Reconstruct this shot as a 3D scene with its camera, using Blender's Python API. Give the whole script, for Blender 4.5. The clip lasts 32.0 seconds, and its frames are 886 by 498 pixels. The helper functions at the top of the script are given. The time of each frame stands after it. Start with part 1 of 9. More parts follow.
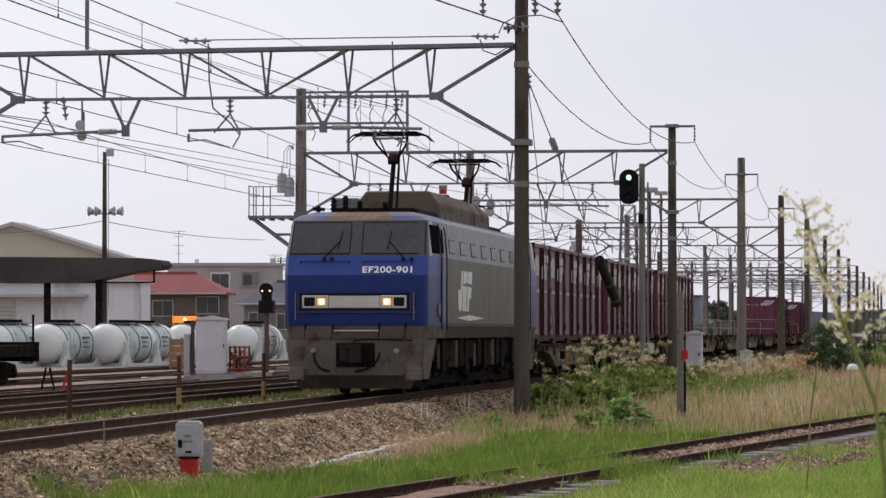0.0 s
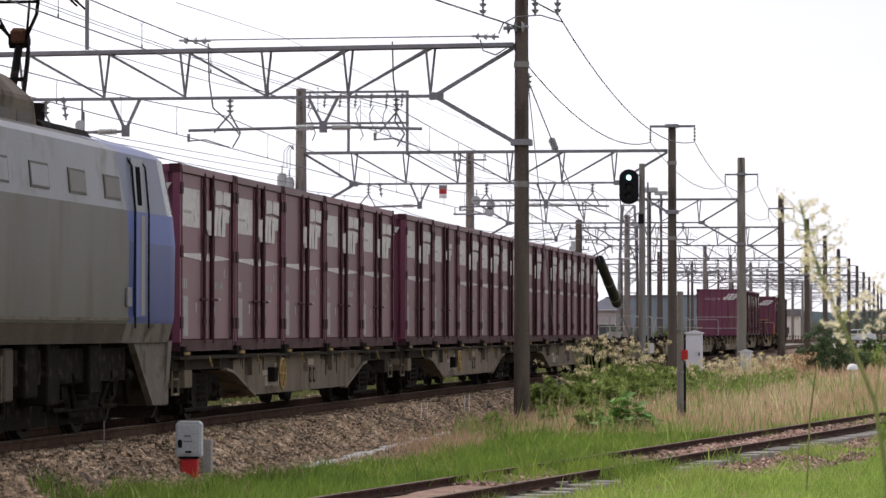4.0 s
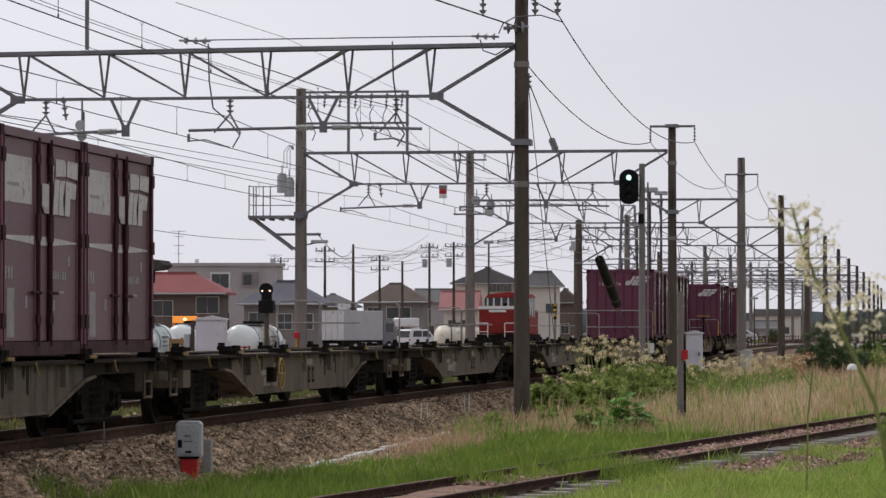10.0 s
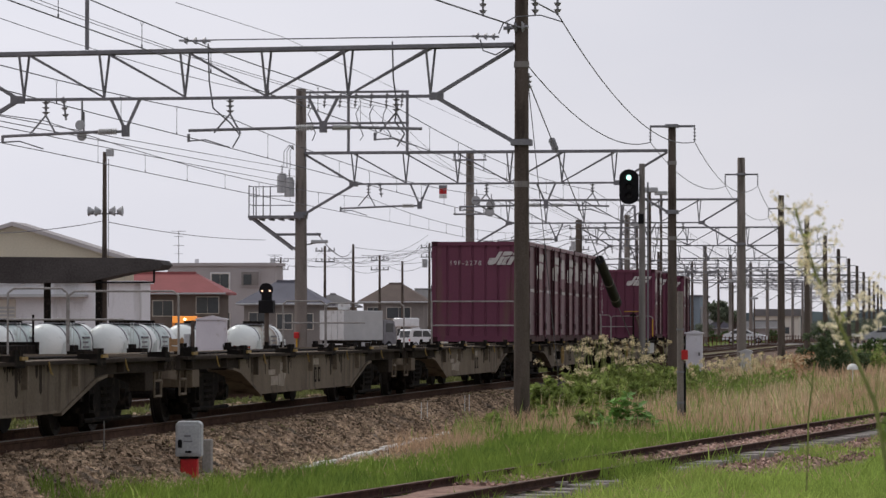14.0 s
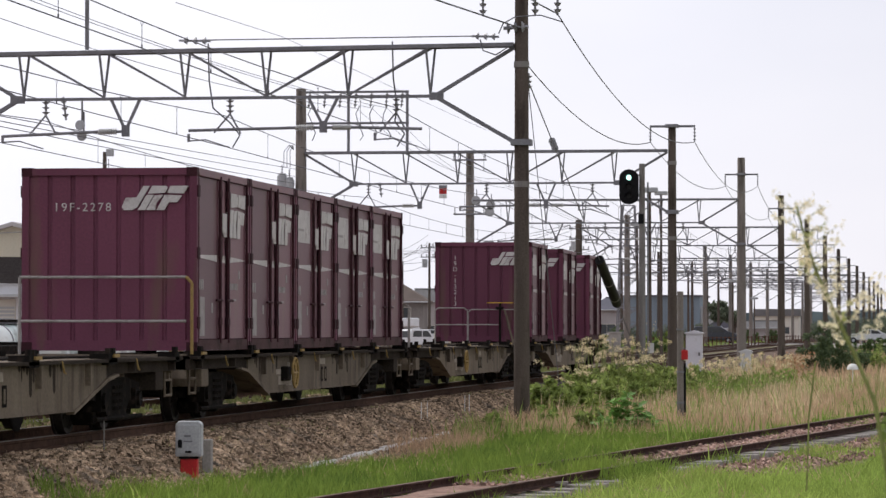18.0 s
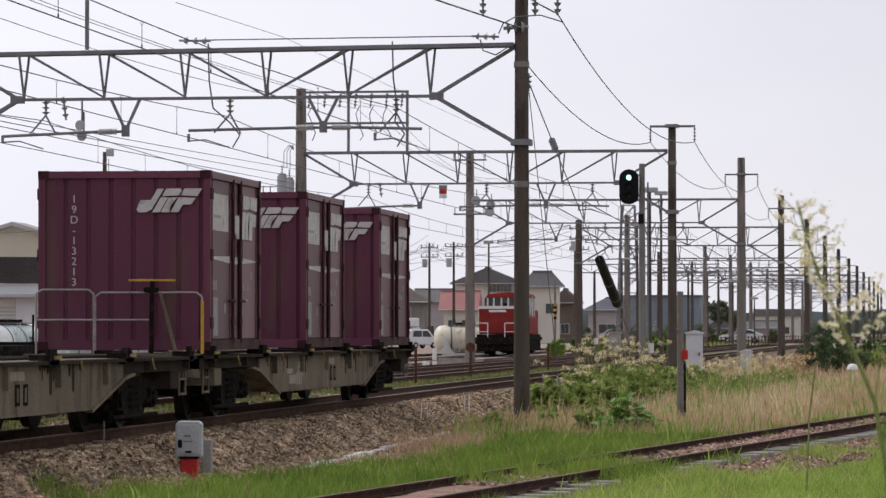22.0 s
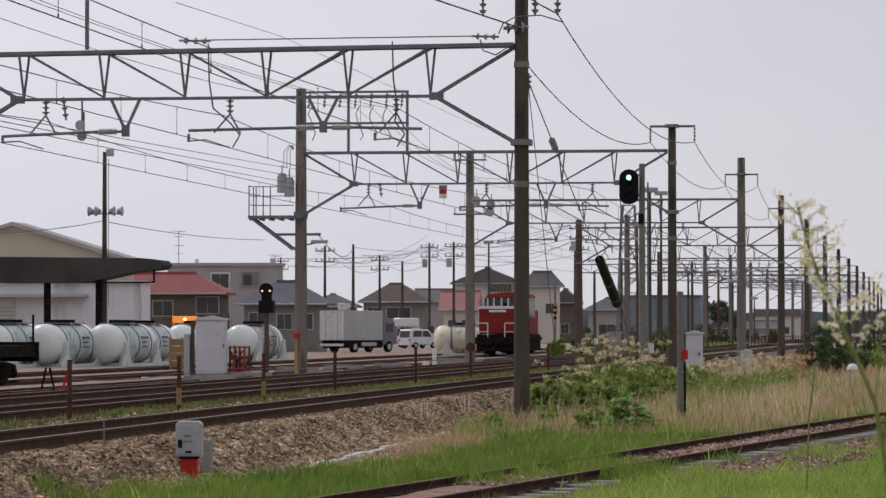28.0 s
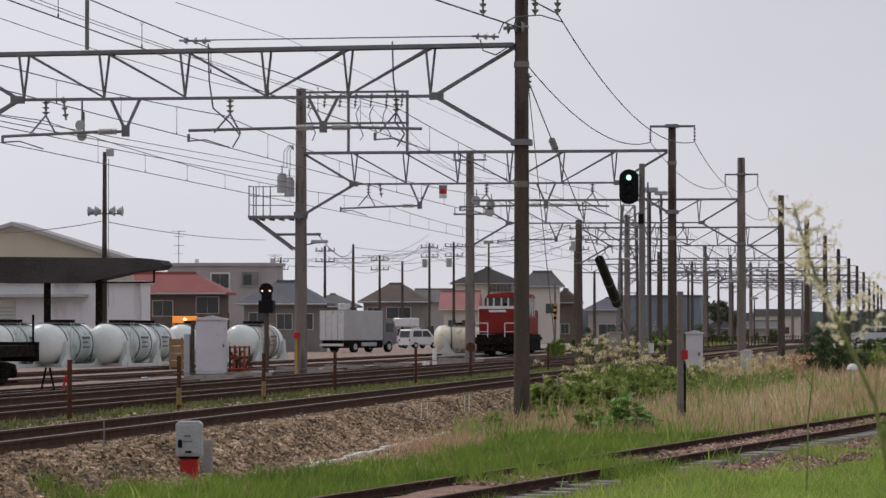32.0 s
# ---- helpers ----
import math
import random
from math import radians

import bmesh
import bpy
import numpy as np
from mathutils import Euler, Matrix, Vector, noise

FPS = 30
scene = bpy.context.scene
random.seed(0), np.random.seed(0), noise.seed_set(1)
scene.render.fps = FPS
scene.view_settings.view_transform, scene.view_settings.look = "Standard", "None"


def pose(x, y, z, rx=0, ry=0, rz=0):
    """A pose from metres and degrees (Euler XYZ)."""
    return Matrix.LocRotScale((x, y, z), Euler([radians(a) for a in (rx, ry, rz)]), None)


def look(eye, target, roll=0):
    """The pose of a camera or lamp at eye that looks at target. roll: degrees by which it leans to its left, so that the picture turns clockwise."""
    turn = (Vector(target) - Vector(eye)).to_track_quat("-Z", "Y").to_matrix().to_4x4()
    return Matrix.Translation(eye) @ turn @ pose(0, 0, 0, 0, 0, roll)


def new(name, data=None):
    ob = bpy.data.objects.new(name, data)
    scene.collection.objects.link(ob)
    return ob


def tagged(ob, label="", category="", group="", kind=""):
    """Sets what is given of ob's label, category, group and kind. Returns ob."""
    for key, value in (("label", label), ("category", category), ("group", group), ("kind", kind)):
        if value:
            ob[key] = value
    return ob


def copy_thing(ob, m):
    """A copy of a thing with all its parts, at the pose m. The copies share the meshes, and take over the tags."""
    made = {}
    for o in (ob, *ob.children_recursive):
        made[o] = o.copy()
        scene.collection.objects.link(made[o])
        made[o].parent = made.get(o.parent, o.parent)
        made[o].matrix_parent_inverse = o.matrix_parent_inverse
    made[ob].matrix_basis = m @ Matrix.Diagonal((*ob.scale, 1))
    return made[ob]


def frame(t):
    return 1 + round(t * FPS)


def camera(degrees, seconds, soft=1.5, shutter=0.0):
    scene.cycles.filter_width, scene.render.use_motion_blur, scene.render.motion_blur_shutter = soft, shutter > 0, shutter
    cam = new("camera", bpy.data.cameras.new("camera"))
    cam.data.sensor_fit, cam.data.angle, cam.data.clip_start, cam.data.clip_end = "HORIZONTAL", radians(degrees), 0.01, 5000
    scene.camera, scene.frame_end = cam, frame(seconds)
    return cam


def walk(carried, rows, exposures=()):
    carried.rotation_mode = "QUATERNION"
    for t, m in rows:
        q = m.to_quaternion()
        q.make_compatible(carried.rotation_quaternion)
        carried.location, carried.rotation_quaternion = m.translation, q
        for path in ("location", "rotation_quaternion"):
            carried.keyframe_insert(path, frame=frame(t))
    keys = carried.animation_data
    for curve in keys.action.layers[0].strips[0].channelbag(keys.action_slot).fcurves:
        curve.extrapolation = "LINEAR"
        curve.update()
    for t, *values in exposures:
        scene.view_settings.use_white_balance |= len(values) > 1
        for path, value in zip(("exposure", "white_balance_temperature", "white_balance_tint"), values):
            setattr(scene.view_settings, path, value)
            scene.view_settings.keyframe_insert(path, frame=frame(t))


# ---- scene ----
TRACK = -11.1          # centre line of the main track; rail head at z = 0
PACE = ((0.0, 10.62), (5.0, 10.60), (6.5, 10.06), (17.0, 10.05), (19.0, 9.97), (32.0, 9.96))   # seconds, metres per second


def run(t):
    """How far the train has gone, t seconds in."""
    s = 0.0
    for (ta, va), (tb, vb) in zip(PACE, PACE[1:]):
        if t <= ta:
            break
        q = min(t, tb)
        s += (q - ta) * (va + va + (vb - va) * (q - ta) / (tb - ta)) / 2
    return s


def train_y(t):
    """Where the front of the rearmost wagon's first box stands, t seconds in."""
    return 77.75 + run(19.0) - run(t)


cam = camera(14.38, 32.0, soft=1.45)
EYE = (0.0, 0.0, 1.2716)
cam.data.dof.use_dof, cam.data.dof.focus_distance, cam.data.dof.aperture_fstop = True, 85.0, 16.0
AIM = (-13.687, 99.032, 1.2716 + 2.323)
walk(cam, [(0.0, look(EYE, AIM)), (32.0, look(EYE, AIM))],
     exposures=[(0.0, 0.24), (1.0, 0.40), (2.0, 0.58), (3.5, 0.66), (6.0, 0.66), (8.0, 0.44), (9.0, 0.26), (9.5, 0.18), (11.0, 0.05), (13.0, 0.04), (14.5, 0.16), (17.0, 0.47), (19.0, 0.46), (20.5, 0.37), (22.0, 0.32), (24.0, 0.12), (26.0, 0.0), (32.0, -0.02)])

# ---- world and sun: a bright, even overcast ----
world = bpy.data.worlds.new("overcast")
scene.world = world
world.use_nodes = True
wn, wl = world.node_tree.nodes, world.node_tree.links
wn.clear()
w_out = wn.new("ShaderNodeOutputWorld")
w_bg = wn.new("ShaderNodeBackground")
w_sky = wn.new("ShaderNodeTexSky")
w_sky.sky_type, w_sky.sun_disc = "NISHITA", False
w_sky.sun_elevation, w_sky.sun_rotation = radians(53), radians(-58)
w_gain = wn.new("ShaderNodeVectorMath")
w_gain.operation = "SCALE"
w_gain.inputs["Scale"].default_value = 0.10
w_map = wn.new("ShaderNodeTexCoord")
w_str = wn.new("ShaderNodeMapping")
w_str.inputs["Scale"].default_value = (3.0, 3.0, 9.0)
w_noise = wn.new("ShaderNodeTexNoise")
w_noise.inputs["Scale"].default_value = 1.6
w_noise.inputs["Detail"].default_value = 4
w_ramp = wn.new("ShaderNodeValToRGB")
w_ramp.color_ramp.elements[0].position, w_ramp.color_ramp.elements[1].position = 0.3, 0.75
w_ramp.color_ramp.elements[0].color = (0.70, 0.70, 0.785, 1)
w_ramp.color_ramp.elements[1].color = (0.80, 0.785, 0.85, 1)
# thin haze: the sky pales towards the horizon
w_sep = wn.new("ShaderNodeSeparateXYZ")
w_fall = wn.new("ShaderNodeMapRange")
w_fall.inputs["From Min"].default_value, w_fall.inputs["From Max"].default_value = 0.08, 0.9
w_fall.inputs["To Min"].default_value, w_fall.inputs["To Max"].default_value = 1.0, 1.15
# the cloud is brightest on the sun's side of the sky and darkens away from it
w_dot = wn.new("ShaderNodeVectorMath")
w_dot.operation = "DOT_PRODUCT"
w_dot.inputs[1].default_value = (-0.85, 0.53, 0.0)
w_side = wn.new("ShaderNodeMapRange")
w_side.interpolation_type = "SMOOTHSTEP"
w_side.inputs["From Min"].default_value, w_side.inputs["From Max"].default_value = 0.35, 0.85
w_side.inputs["To Min"].default_value, w_side.inputs["To Max"].default_value = 0.76, 1.05
w_both = wn.new("ShaderNodeMath")
w_both.operation = "MULTIPLY"
w_dim = wn.new("ShaderNodeVectorMath")
w_dim.operation = "SCALE"
w_mix = wn.new("ShaderNodeMixRGB")
w_mix.inputs["Fac"].default_value = 0.93
wl.new(w_map.outputs["Generated"], w_str.inputs["Vector"])
wl.new(w_str.outputs["Vector"], w_noise.inputs["Vector"])
wl.new(w_noise.outputs["Fac"], w_ramp.inputs["Fac"])
wl.new(w_sky.outputs["Color"], w_gain.inputs[0])
wl.new(w_gain.outputs["Vector"], w_mix.inputs["Color1"])
wl.new(w_map.outputs["Generated"], w_sep.inputs[0])
wl.new(w_sep.outputs["Z"], w_fall.inputs["Value"])
wl.new(w_ramp.outputs["Color"], w_dim.inputs[0])
wl.new(w_map.outputs["Generated"], w_dot.inputs[0])
wl.new(w_dot.outputs["Value"], w_side.inputs["Value"])
wl.new(w_side.outputs["Result"], w_both.inputs[0])
wl.new(w_fall.outputs["Result"], w_both.inputs[1])
wl.new(w_both.outputs[0], w_dim.inputs["Scale"])
wl.new(w_dim.outputs["Vector"], w_mix.inputs["Color2"])
wl.new(w_mix.outputs["Color"], w_bg.inputs["Color"])
w_bg.inputs["Strength"].default_value = 1.0
wl.new(w_bg.outputs["Background"], w_out.inputs["Surface"])

sun = new("sun", bpy.data.lights.new("sun", "SUN"))
sun.data.energy, sun.data.angle, sun.data.color = 1.4, radians(20), (1.0, 0.96, 0.9)
sun.matrix_world = look((-48, 70, 75), (0, 40, 0))


# ---- materials ----
def mat(name, a, b=None, rough=0.7, metal=0.0, scale=3.0, fine=40.0, bump=0.15, dirt=None, dirt_amount=0.0,
        streak=1.0, spread=0.0, island=False, glow=0.0, leaf=0.0, coord="Object", gloss=None):
    """A surface of two tones at two scales, with an optional coat of dirt and fine relief."""
    m = bpy.data.materials.new(name)
    m.use_nodes = True
    n, l = m.node_tree.nodes, m.node_tree.links
    bs = n["Principled BSDF"]
    b = b or tuple(min(1, c * 0.72) for c in a)
    tc = n.new("ShaderNodeTexCoord")
    mp = n.new("ShaderNodeMapping")
    mp.inputs["Scale"].default_value = (1, 1, 1 / streak)
    l.new(tc.outputs[coord], mp.inputs["Vector"])
    big = n.new("ShaderNodeTexNoise")
    big.inputs["Scale"].default_value, big.inputs["Detail"].default_value = scale, 5
    small = n.new("ShaderNodeTexNoise")
    small.inputs["Scale"].default_value, small.inputs["Detail"].default_value = fine, 3
    l.new(mp.outputs["Vector"], big.inputs["Vector"])
    l.new(tc.outputs[coord], small.inputs["Vector"])
    mixf = n.new("ShaderNodeMath")
    mixf.operation = "MULTIPLY_ADD"
    mixf.inputs[1].default_value = 0.45
    l.new(small.outputs["Fac"], mixf.inputs[0])
    half = n.new("ShaderNodeMath")
    half.operation = "MULTIPLY"
    half.inputs[1].default_value = 0.55
    l.new(big.outputs["Fac"], half.inputs[0])
    l.new(half.outputs[0], mixf.inputs[2])
    ramp = n.new("ShaderNodeValToRGB")
    ramp.color_ramp.elements[0].position, ramp.color_ramp.elements[1].position = 0.36, 0.64
    ramp.color_ramp.elements[0].color, ramp.color_ramp.elements[1].color = (*b, 1), (*a, 1)
    l.new(mixf.outputs[0], ramp.inputs["Fac"])
    col = ramp.outputs["Color"]
    if dirt:
        dn = n.new("ShaderNodeTexNoise")
        dn.inputs["Scale"].default_value, dn.inputs["Detail"].default_value = scale * 2.3, 7
        l.new(mp.outputs["Vector"], dn.inputs["Vector"])
        dr = n.new("ShaderNodeValToRGB")
        dr.color_ramp.elements[0].position, dr.color_ramp.elements[1].position = 0.62 - 0.3 * dirt_amount, 0.78 - 0.2 * dirt_amount
        l.new(dn.outputs["Fac"], dr.inputs["Fac"])
        dm = n.new("ShaderNodeMixRGB")
        dm.inputs["Color2"].default_value = (*dirt, 1)
        l.new(dr.outputs["Color"], dm.inputs["Fac"])
        l.new(col, dm.inputs["Color1"])
        col = dm.outputs["Color"]
    if spread:
        hsv = n.new("ShaderNodeHueSaturation")
        if island:
            rnd = n.new("ShaderNodeNewGeometry").outputs["Random Per Island"]
        else:
            rnd = n.new("ShaderNodeObjectInfo").outputs["Random"]
        mr = n.new("ShaderNodeMapRange")
        mr.inputs["To Min"].default_value, mr.inputs["To Max"].default_value = 1 - spread, 1 + spread
        l.new(rnd, mr.inputs["Value"])
        l.new(mr.outputs["Result"], hsv.inputs["Value"])
        l.new(col, hsv.inputs["Color"])
        col = hsv.outputs["Color"]
    l.new(col, bs.inputs["Base Color"])
    bs.inputs["Roughness"].default_value, bs.inputs["Metallic"].default_value = rough, metal
    bs.inputs["Specular IOR Level"].default_value = gloss if gloss is not None else (0.03 if rough >= 0.7 else 0.1 if rough > 0.5 else 0.4)
    if bump:
        bp = n.new("ShaderNodeBump")
        bp.inputs["Strength"].default_value, bp.inputs["Distance"].default_value = bump, 0.01
        l.new(small.outputs["Fac"], bp.inputs["Height"])
        l.new(bp.outputs["Normal"], bs.inputs["Normal"])
    if leaf:
        # thin leaves let part of the light through
        tr = n.new("ShaderNodeBsdfTranslucent")
        l.new(col, tr.inputs["Color"])
        mx = n.new("ShaderNodeMixShader")
        mx.inputs["Fac"].default_value = leaf
        l.new(bs.outputs["BSDF"], mx.inputs[1])
        l.new(tr.outputs["BSDF"], mx.inputs[2])
        l.new(mx.outputs["Shader"], n["Material Output"].inputs["Surface"])
    if glow:
        bs.inputs["Emission Color"].default_value = (*a, 1)
        bs.inputs["Emission Strength"].default_value = glow
    return m


M = {}
M["rail_side"] = mat("rail_rust", (0.11, 0.066, 0.047), (0.055, 0.034, 0.025), 0.85, 0, 6, 60, 0.3)
M["rail_top"] = mat("rail_polished", (0.19, 0.155, 0.13), (0.12, 0.095, 0.08), 0.5, 0.25, 2, 60, 0.02)
M["rail_old"] = mat("rail_old", (0.085, 0.048, 0.038), (0.034, 0.022, 0.019), 0.85, 0, 6, 60, 0.4)
M["rail_old_top"] = mat("rail_old_head", (0.21, 0.155, 0.125), (0.11, 0.075, 0.06), 0.7, 0, 6, 60, 0.2)
M["sleeper"] = mat("sleeper_concrete", (0.26, 0.24, 0.22), (0.16, 0.145, 0.13), 0.9, 0, 4, 50, 0.3)
M["stone_red"] = mat("siding_stone", (0.44, 0.31, 0.255), (0.22, 0.135, 0.108), 0.95, 0, 1.2, 30, 0.3, spread=0.7, island=True)
M["sleeper_wood"] = mat("sleeper_wood", (0.36, 0.335, 0.31), (0.20, 0.18, 0.165), 0.9, 0, 4, 50, 0.5)
M["stone"] = mat("ballast_stone", (0.455, 0.342, 0.235), (0.17, 0.12, 0.081), 0.95, 0, 0.9, 30, 0.3, dirt=(0.14, 0.12, 0.098), dirt_amount=0.3, spread=0.75, island=True)
M["pole"] = mat("pole_concrete", (0.135, 0.112, 0.094), (0.072, 0.058, 0.049), 0.9, 0, 1.5, 40, 0.3, streak=6, dirt=(0.03, 0.024, 0.02), dirt_amount=0.35)
M["pole_pale"] = mat("pole_pale_grey", (0.27, 0.255, 0.24), (0.17, 0.16, 0.15), 0.9, 0, 1.5, 40, 0.3, streak=6, dirt=(0.10, 0.085, 0.072), dirt_amount=0.3)
M["pole_grey"] = mat("pole_concrete_grey", (0.27, 0.24, 0.215), (0.15, 0.132, 0.118), 0.9, 0, 1.5, 40, 0.3, streak=6, dirt=(0.06, 0.052, 0.045), dirt_amount=0.4)
M["steel"] = mat("galvanised_steel", (0.235, 0.235, 0.25), (0.145, 0.145, 0.155), 0.6, 0.1, 2, 30, 0.1)
M["wire"] = mat("wire_copper", (0.15, 0.15, 0.16), (0.10, 0.10, 0.11), 0.6, 0.1, 2, 30, 0)
M["porcelain"] = mat("porcelain", (0.30, 0.30, 0.31), (0.17, 0.17, 0.18), 0.35, 0, 8, 30, 0)
M["porcelain_pale"] = mat("porcelain_pale", (0.48, 0.48, 0.47), (0.34, 0.34, 0.33), 0.35, 0, 8, 30, 0)
M["black"] = mat("black_rubber", (0.010, 0.010, 0.011), (0.006, 0.006, 0.007), 0.6, 0, 3, 40, 0.1, gloss=0.12)
M["white_paint"] = mat("white_paint", (0.72, 0.72, 0.70), (0.55, 0.55, 0.53), 0.5, 0, 3, 40, 0.05)
M["yellow"] = mat("yellow_paint", (0.55, 0.33, 0.05), (0.38, 0.22, 0.04), 0.6, 0, 5, 40, 0.1)
M["red_paint"] = mat("red_paint", (0.52, 0.035, 0.035), (0.38, 0.03, 0.03), 0.6, 0, 5, 40, 0.1)
M["rust"] = mat("rusty_steel", (0.12, 0.058, 0.036), (0.06, 0.03, 0.02), 0.85, 0, 4, 40, 0.3)
M["box_grey"] = mat("cabinet_grey", (0.42, 0.43, 0.44), (0.30, 0.31, 0.32), 0.5, 0, 5, 40, 0.05)
M["concrete_white"] = mat("concrete_pale", (0.74, 0.72, 0.68), (0.56, 0.54, 0.50), 0.9, 0, 2, 30, 0.3)
M["concrete"] = mat("concrete", (0.38, 0.36, 0.33), (0.24, 0.225, 0.205), 0.9, 0, 2, 30, 0.3)


# ---- mesh helpers ----
def box(bm, x0, x1, y0, y1, z0, z1, m=None):
    v = [bm.verts.new((x, y, z)) for x in (x0, x1) for y in (y0, y1) for z in (z0, z1)]
    if m is not None:
        for q in v:
            q.co = m @ q.co
    for f in ((0, 1, 3, 2), (4, 6, 7, 5), (0, 4, 5, 1), (2, 3, 7, 6), (0, 2, 6, 4), (1, 5, 7, 3)):
        bm.faces.new([v[i] for i in f])
    return v


def rod(bm, a, b, r, n=6, r2=None, cap=True):
    a, b = Vector(a), Vector(b)
    r2 = r if r2 is None else r2
    d = (b - a).normalized()
    u = d.orthogonal().normalized()
    w = d.cross(u)
    ra, rb = [], []
    for i in range(n):
        c, s = math.cos(2 * math.pi * (i + 0.5) / n), math.sin(2 * math.pi * (i + 0.5) / n)
        ra.append(bm.verts.new(a + (u * c + w * s) * r))
        rb.append(bm.verts.new(b + (u * c + w * s) * r2))
    for i in range(n):
        j = (i + 1) % n
        bm.faces.new((ra[i], ra[j], rb[j], rb[i]))
    if cap:
        bm.faces.new(ra[::-1])
        bm.faces.new(rb)


def bar(bm, a, b, w, h):
    """A square bar from a to b, w wide and h high."""
    a, b = Vector(a), Vector(b)
    d = (b - a).normalized()
    up = Vector((0, 0, 1)) if abs(d.z) < 0.95 else Vector((0, 1, 0))
    s = d.cross(up).normalized() * (w / 2)
    t = s.cross(d).normalized() * (h / 2)
    va = [bm.verts.new(a + p) for p in (s + t, -s + t, -s - t, s - t)]
    vb = [bm.verts.new(b + p) for p in (s + t, -s + t, -s - t, s - t)]
    for i in range(4):
        j = (i + 1) % 4
        bm.faces.new((va[i], va[j], vb[j], vb[i]))
    bm.faces.new(va[::-1])
    bm.faces.new(vb)


def lathe(bm, prof, at, axis="Z", n=14):
    """Turn a profile of (radius, height) pairs about an axis through at."""
    rings = []
    at = Vector(at)
    for r, h in prof:
        ring = []
        for i in range(n):
            a = 2 * math.pi * i / n
            c, s = r * math.cos(a), r * math.sin(a)
            p = {"Z": (c, s, h), "X": (h, c, s), "Y": (c, h, s)}[axis]
            ring.append(bm.verts.new(at + Vector(p)))
        rings.append(ring)
    for p, q in zip(rings, rings[1:]):
        for i in range(n):
            j = (i + 1) % n
            bm.faces.new((p[i], p[j], q[j], q[i]))
    bm.faces.new(rings[0][::-1])
    bm.faces.new(rings[-1])


def prism(bm, pts, x0, x1, axis="X"):
    """Extrude a flat outline along an axis. Points are (y, z) for X, (x, z) for Y and (x, y) for Z."""
    def at(p, k):
        return {"X": (k, p[0], p[1]), "Y": (p[0], k, p[1]), "Z": (p[0], p[1], k)}[axis]
    a = [bm.verts.new(at(p, x0)) for p in pts]
    b = [bm.verts.new(at(p, x1)) for p in pts]
    k = len(pts)
    for i in range(k):
        j = (i + 1) % k
        bm.faces.new((a[i], a[j], b[j], b[i]))
    bm.faces.new(a[::-1])
    bm.faces.new(b)


def mesh_of(name, bm, material, bevel=0.0, smooth=False):
    if bevel:
        bmesh.ops.bevel(bm, geom=bm.edges[:], offset=bevel, segments=1, affect="EDGES", clamp_overlap=True)
    bmesh.ops.recalc_face_normals(bm, faces=bm.faces[:])
    me = bpy.data.meshes.new(name)
    bm.to_mesh(me)
    bm.free()
    if smooth:
        me.shade_smooth()
        me.set_sharp_from_angle(angle=radians(35))
    me.materials.append(material)
    return me


def part(name, bm, material, parent, label="", bevel=0.0, smooth=False):
    ob = new(name, mesh_of(name, bm, material, bevel, smooth))
    ob.parent = parent
    return tagged(ob, label)


def share(name, me, parent, m):
    """One more piece on a shared mesh."""
    ob = new(name, me)
    ob.parent = parent
    ob.matrix_basis = m
    return ob


def thing(name, label, category, group="", at=None, kind=""):
    ob = new(name)
    ob.empty_display_size = 0.2
    if at is not None:
        ob.matrix_basis = at
    return tagged(ob, label, category, group, kind)


def fresh():
    return bmesh.new()


def quick(fn, *a, **k):
    bm = bmesh.new()
    fn(bm, *a, **k)
    return bm


def letters(name, text, size, material, parent, m, depth=0.004, space=1.0, bold=0.0):
    """Raised lettering as a mesh."""
    cu = bpy.data.curves.new(name, "FONT")
    cu.body, cu.size, cu.extrude, cu.align_x, cu.offset = text, size, depth, "CENTER", size * bold
    cu.space_character = space
    tmp = bpy.data.objects.new("tmp", cu)
    scene.collection.objects.link(tmp)
    bpy.context.view_layer.update()
    me = bpy.data.meshes.new_from_object(tmp.evaluated_get(bpy.context.evaluated_depsgraph_get()))
    bpy.data.objects.remove(tmp)
    me.materials.clear()
    me.materials.append(material)
    return share(name, me, parent, m)


# ---- ground: one sheet to the horizon ----
def ground_z(x, y):
    """Height of the ground: the raised bed of the main tracks, the verge beside it, the yard behind."""
    pts = [(-60, -0.46), (-22.5, -0.42), (-20.5, -0.28), (-13.6, -0.16), (-12.9, -0.13), (-12.4, -0.20), (-9.75, -0.20), (-8.95, -0.62),
           (-7.5, -0.62), (-6.0, -0.64), (0.0, -0.65), (30, -0.65)]
    if x <= pts[0][0]:
        z = pts[0][1]
    elif x >= pts[-1][0]:
        z = pts[-1][1]
    else:
        for (xa, za), (xb, zb) in zip(pts, pts[1:]):
            if xa <= x <= xb:
                z = za + (zb - za) * (x - xa) / (xb - xa)
                break
    return z + 0.02 * noise.noise((x * 0.8, y * 0.5, 0))


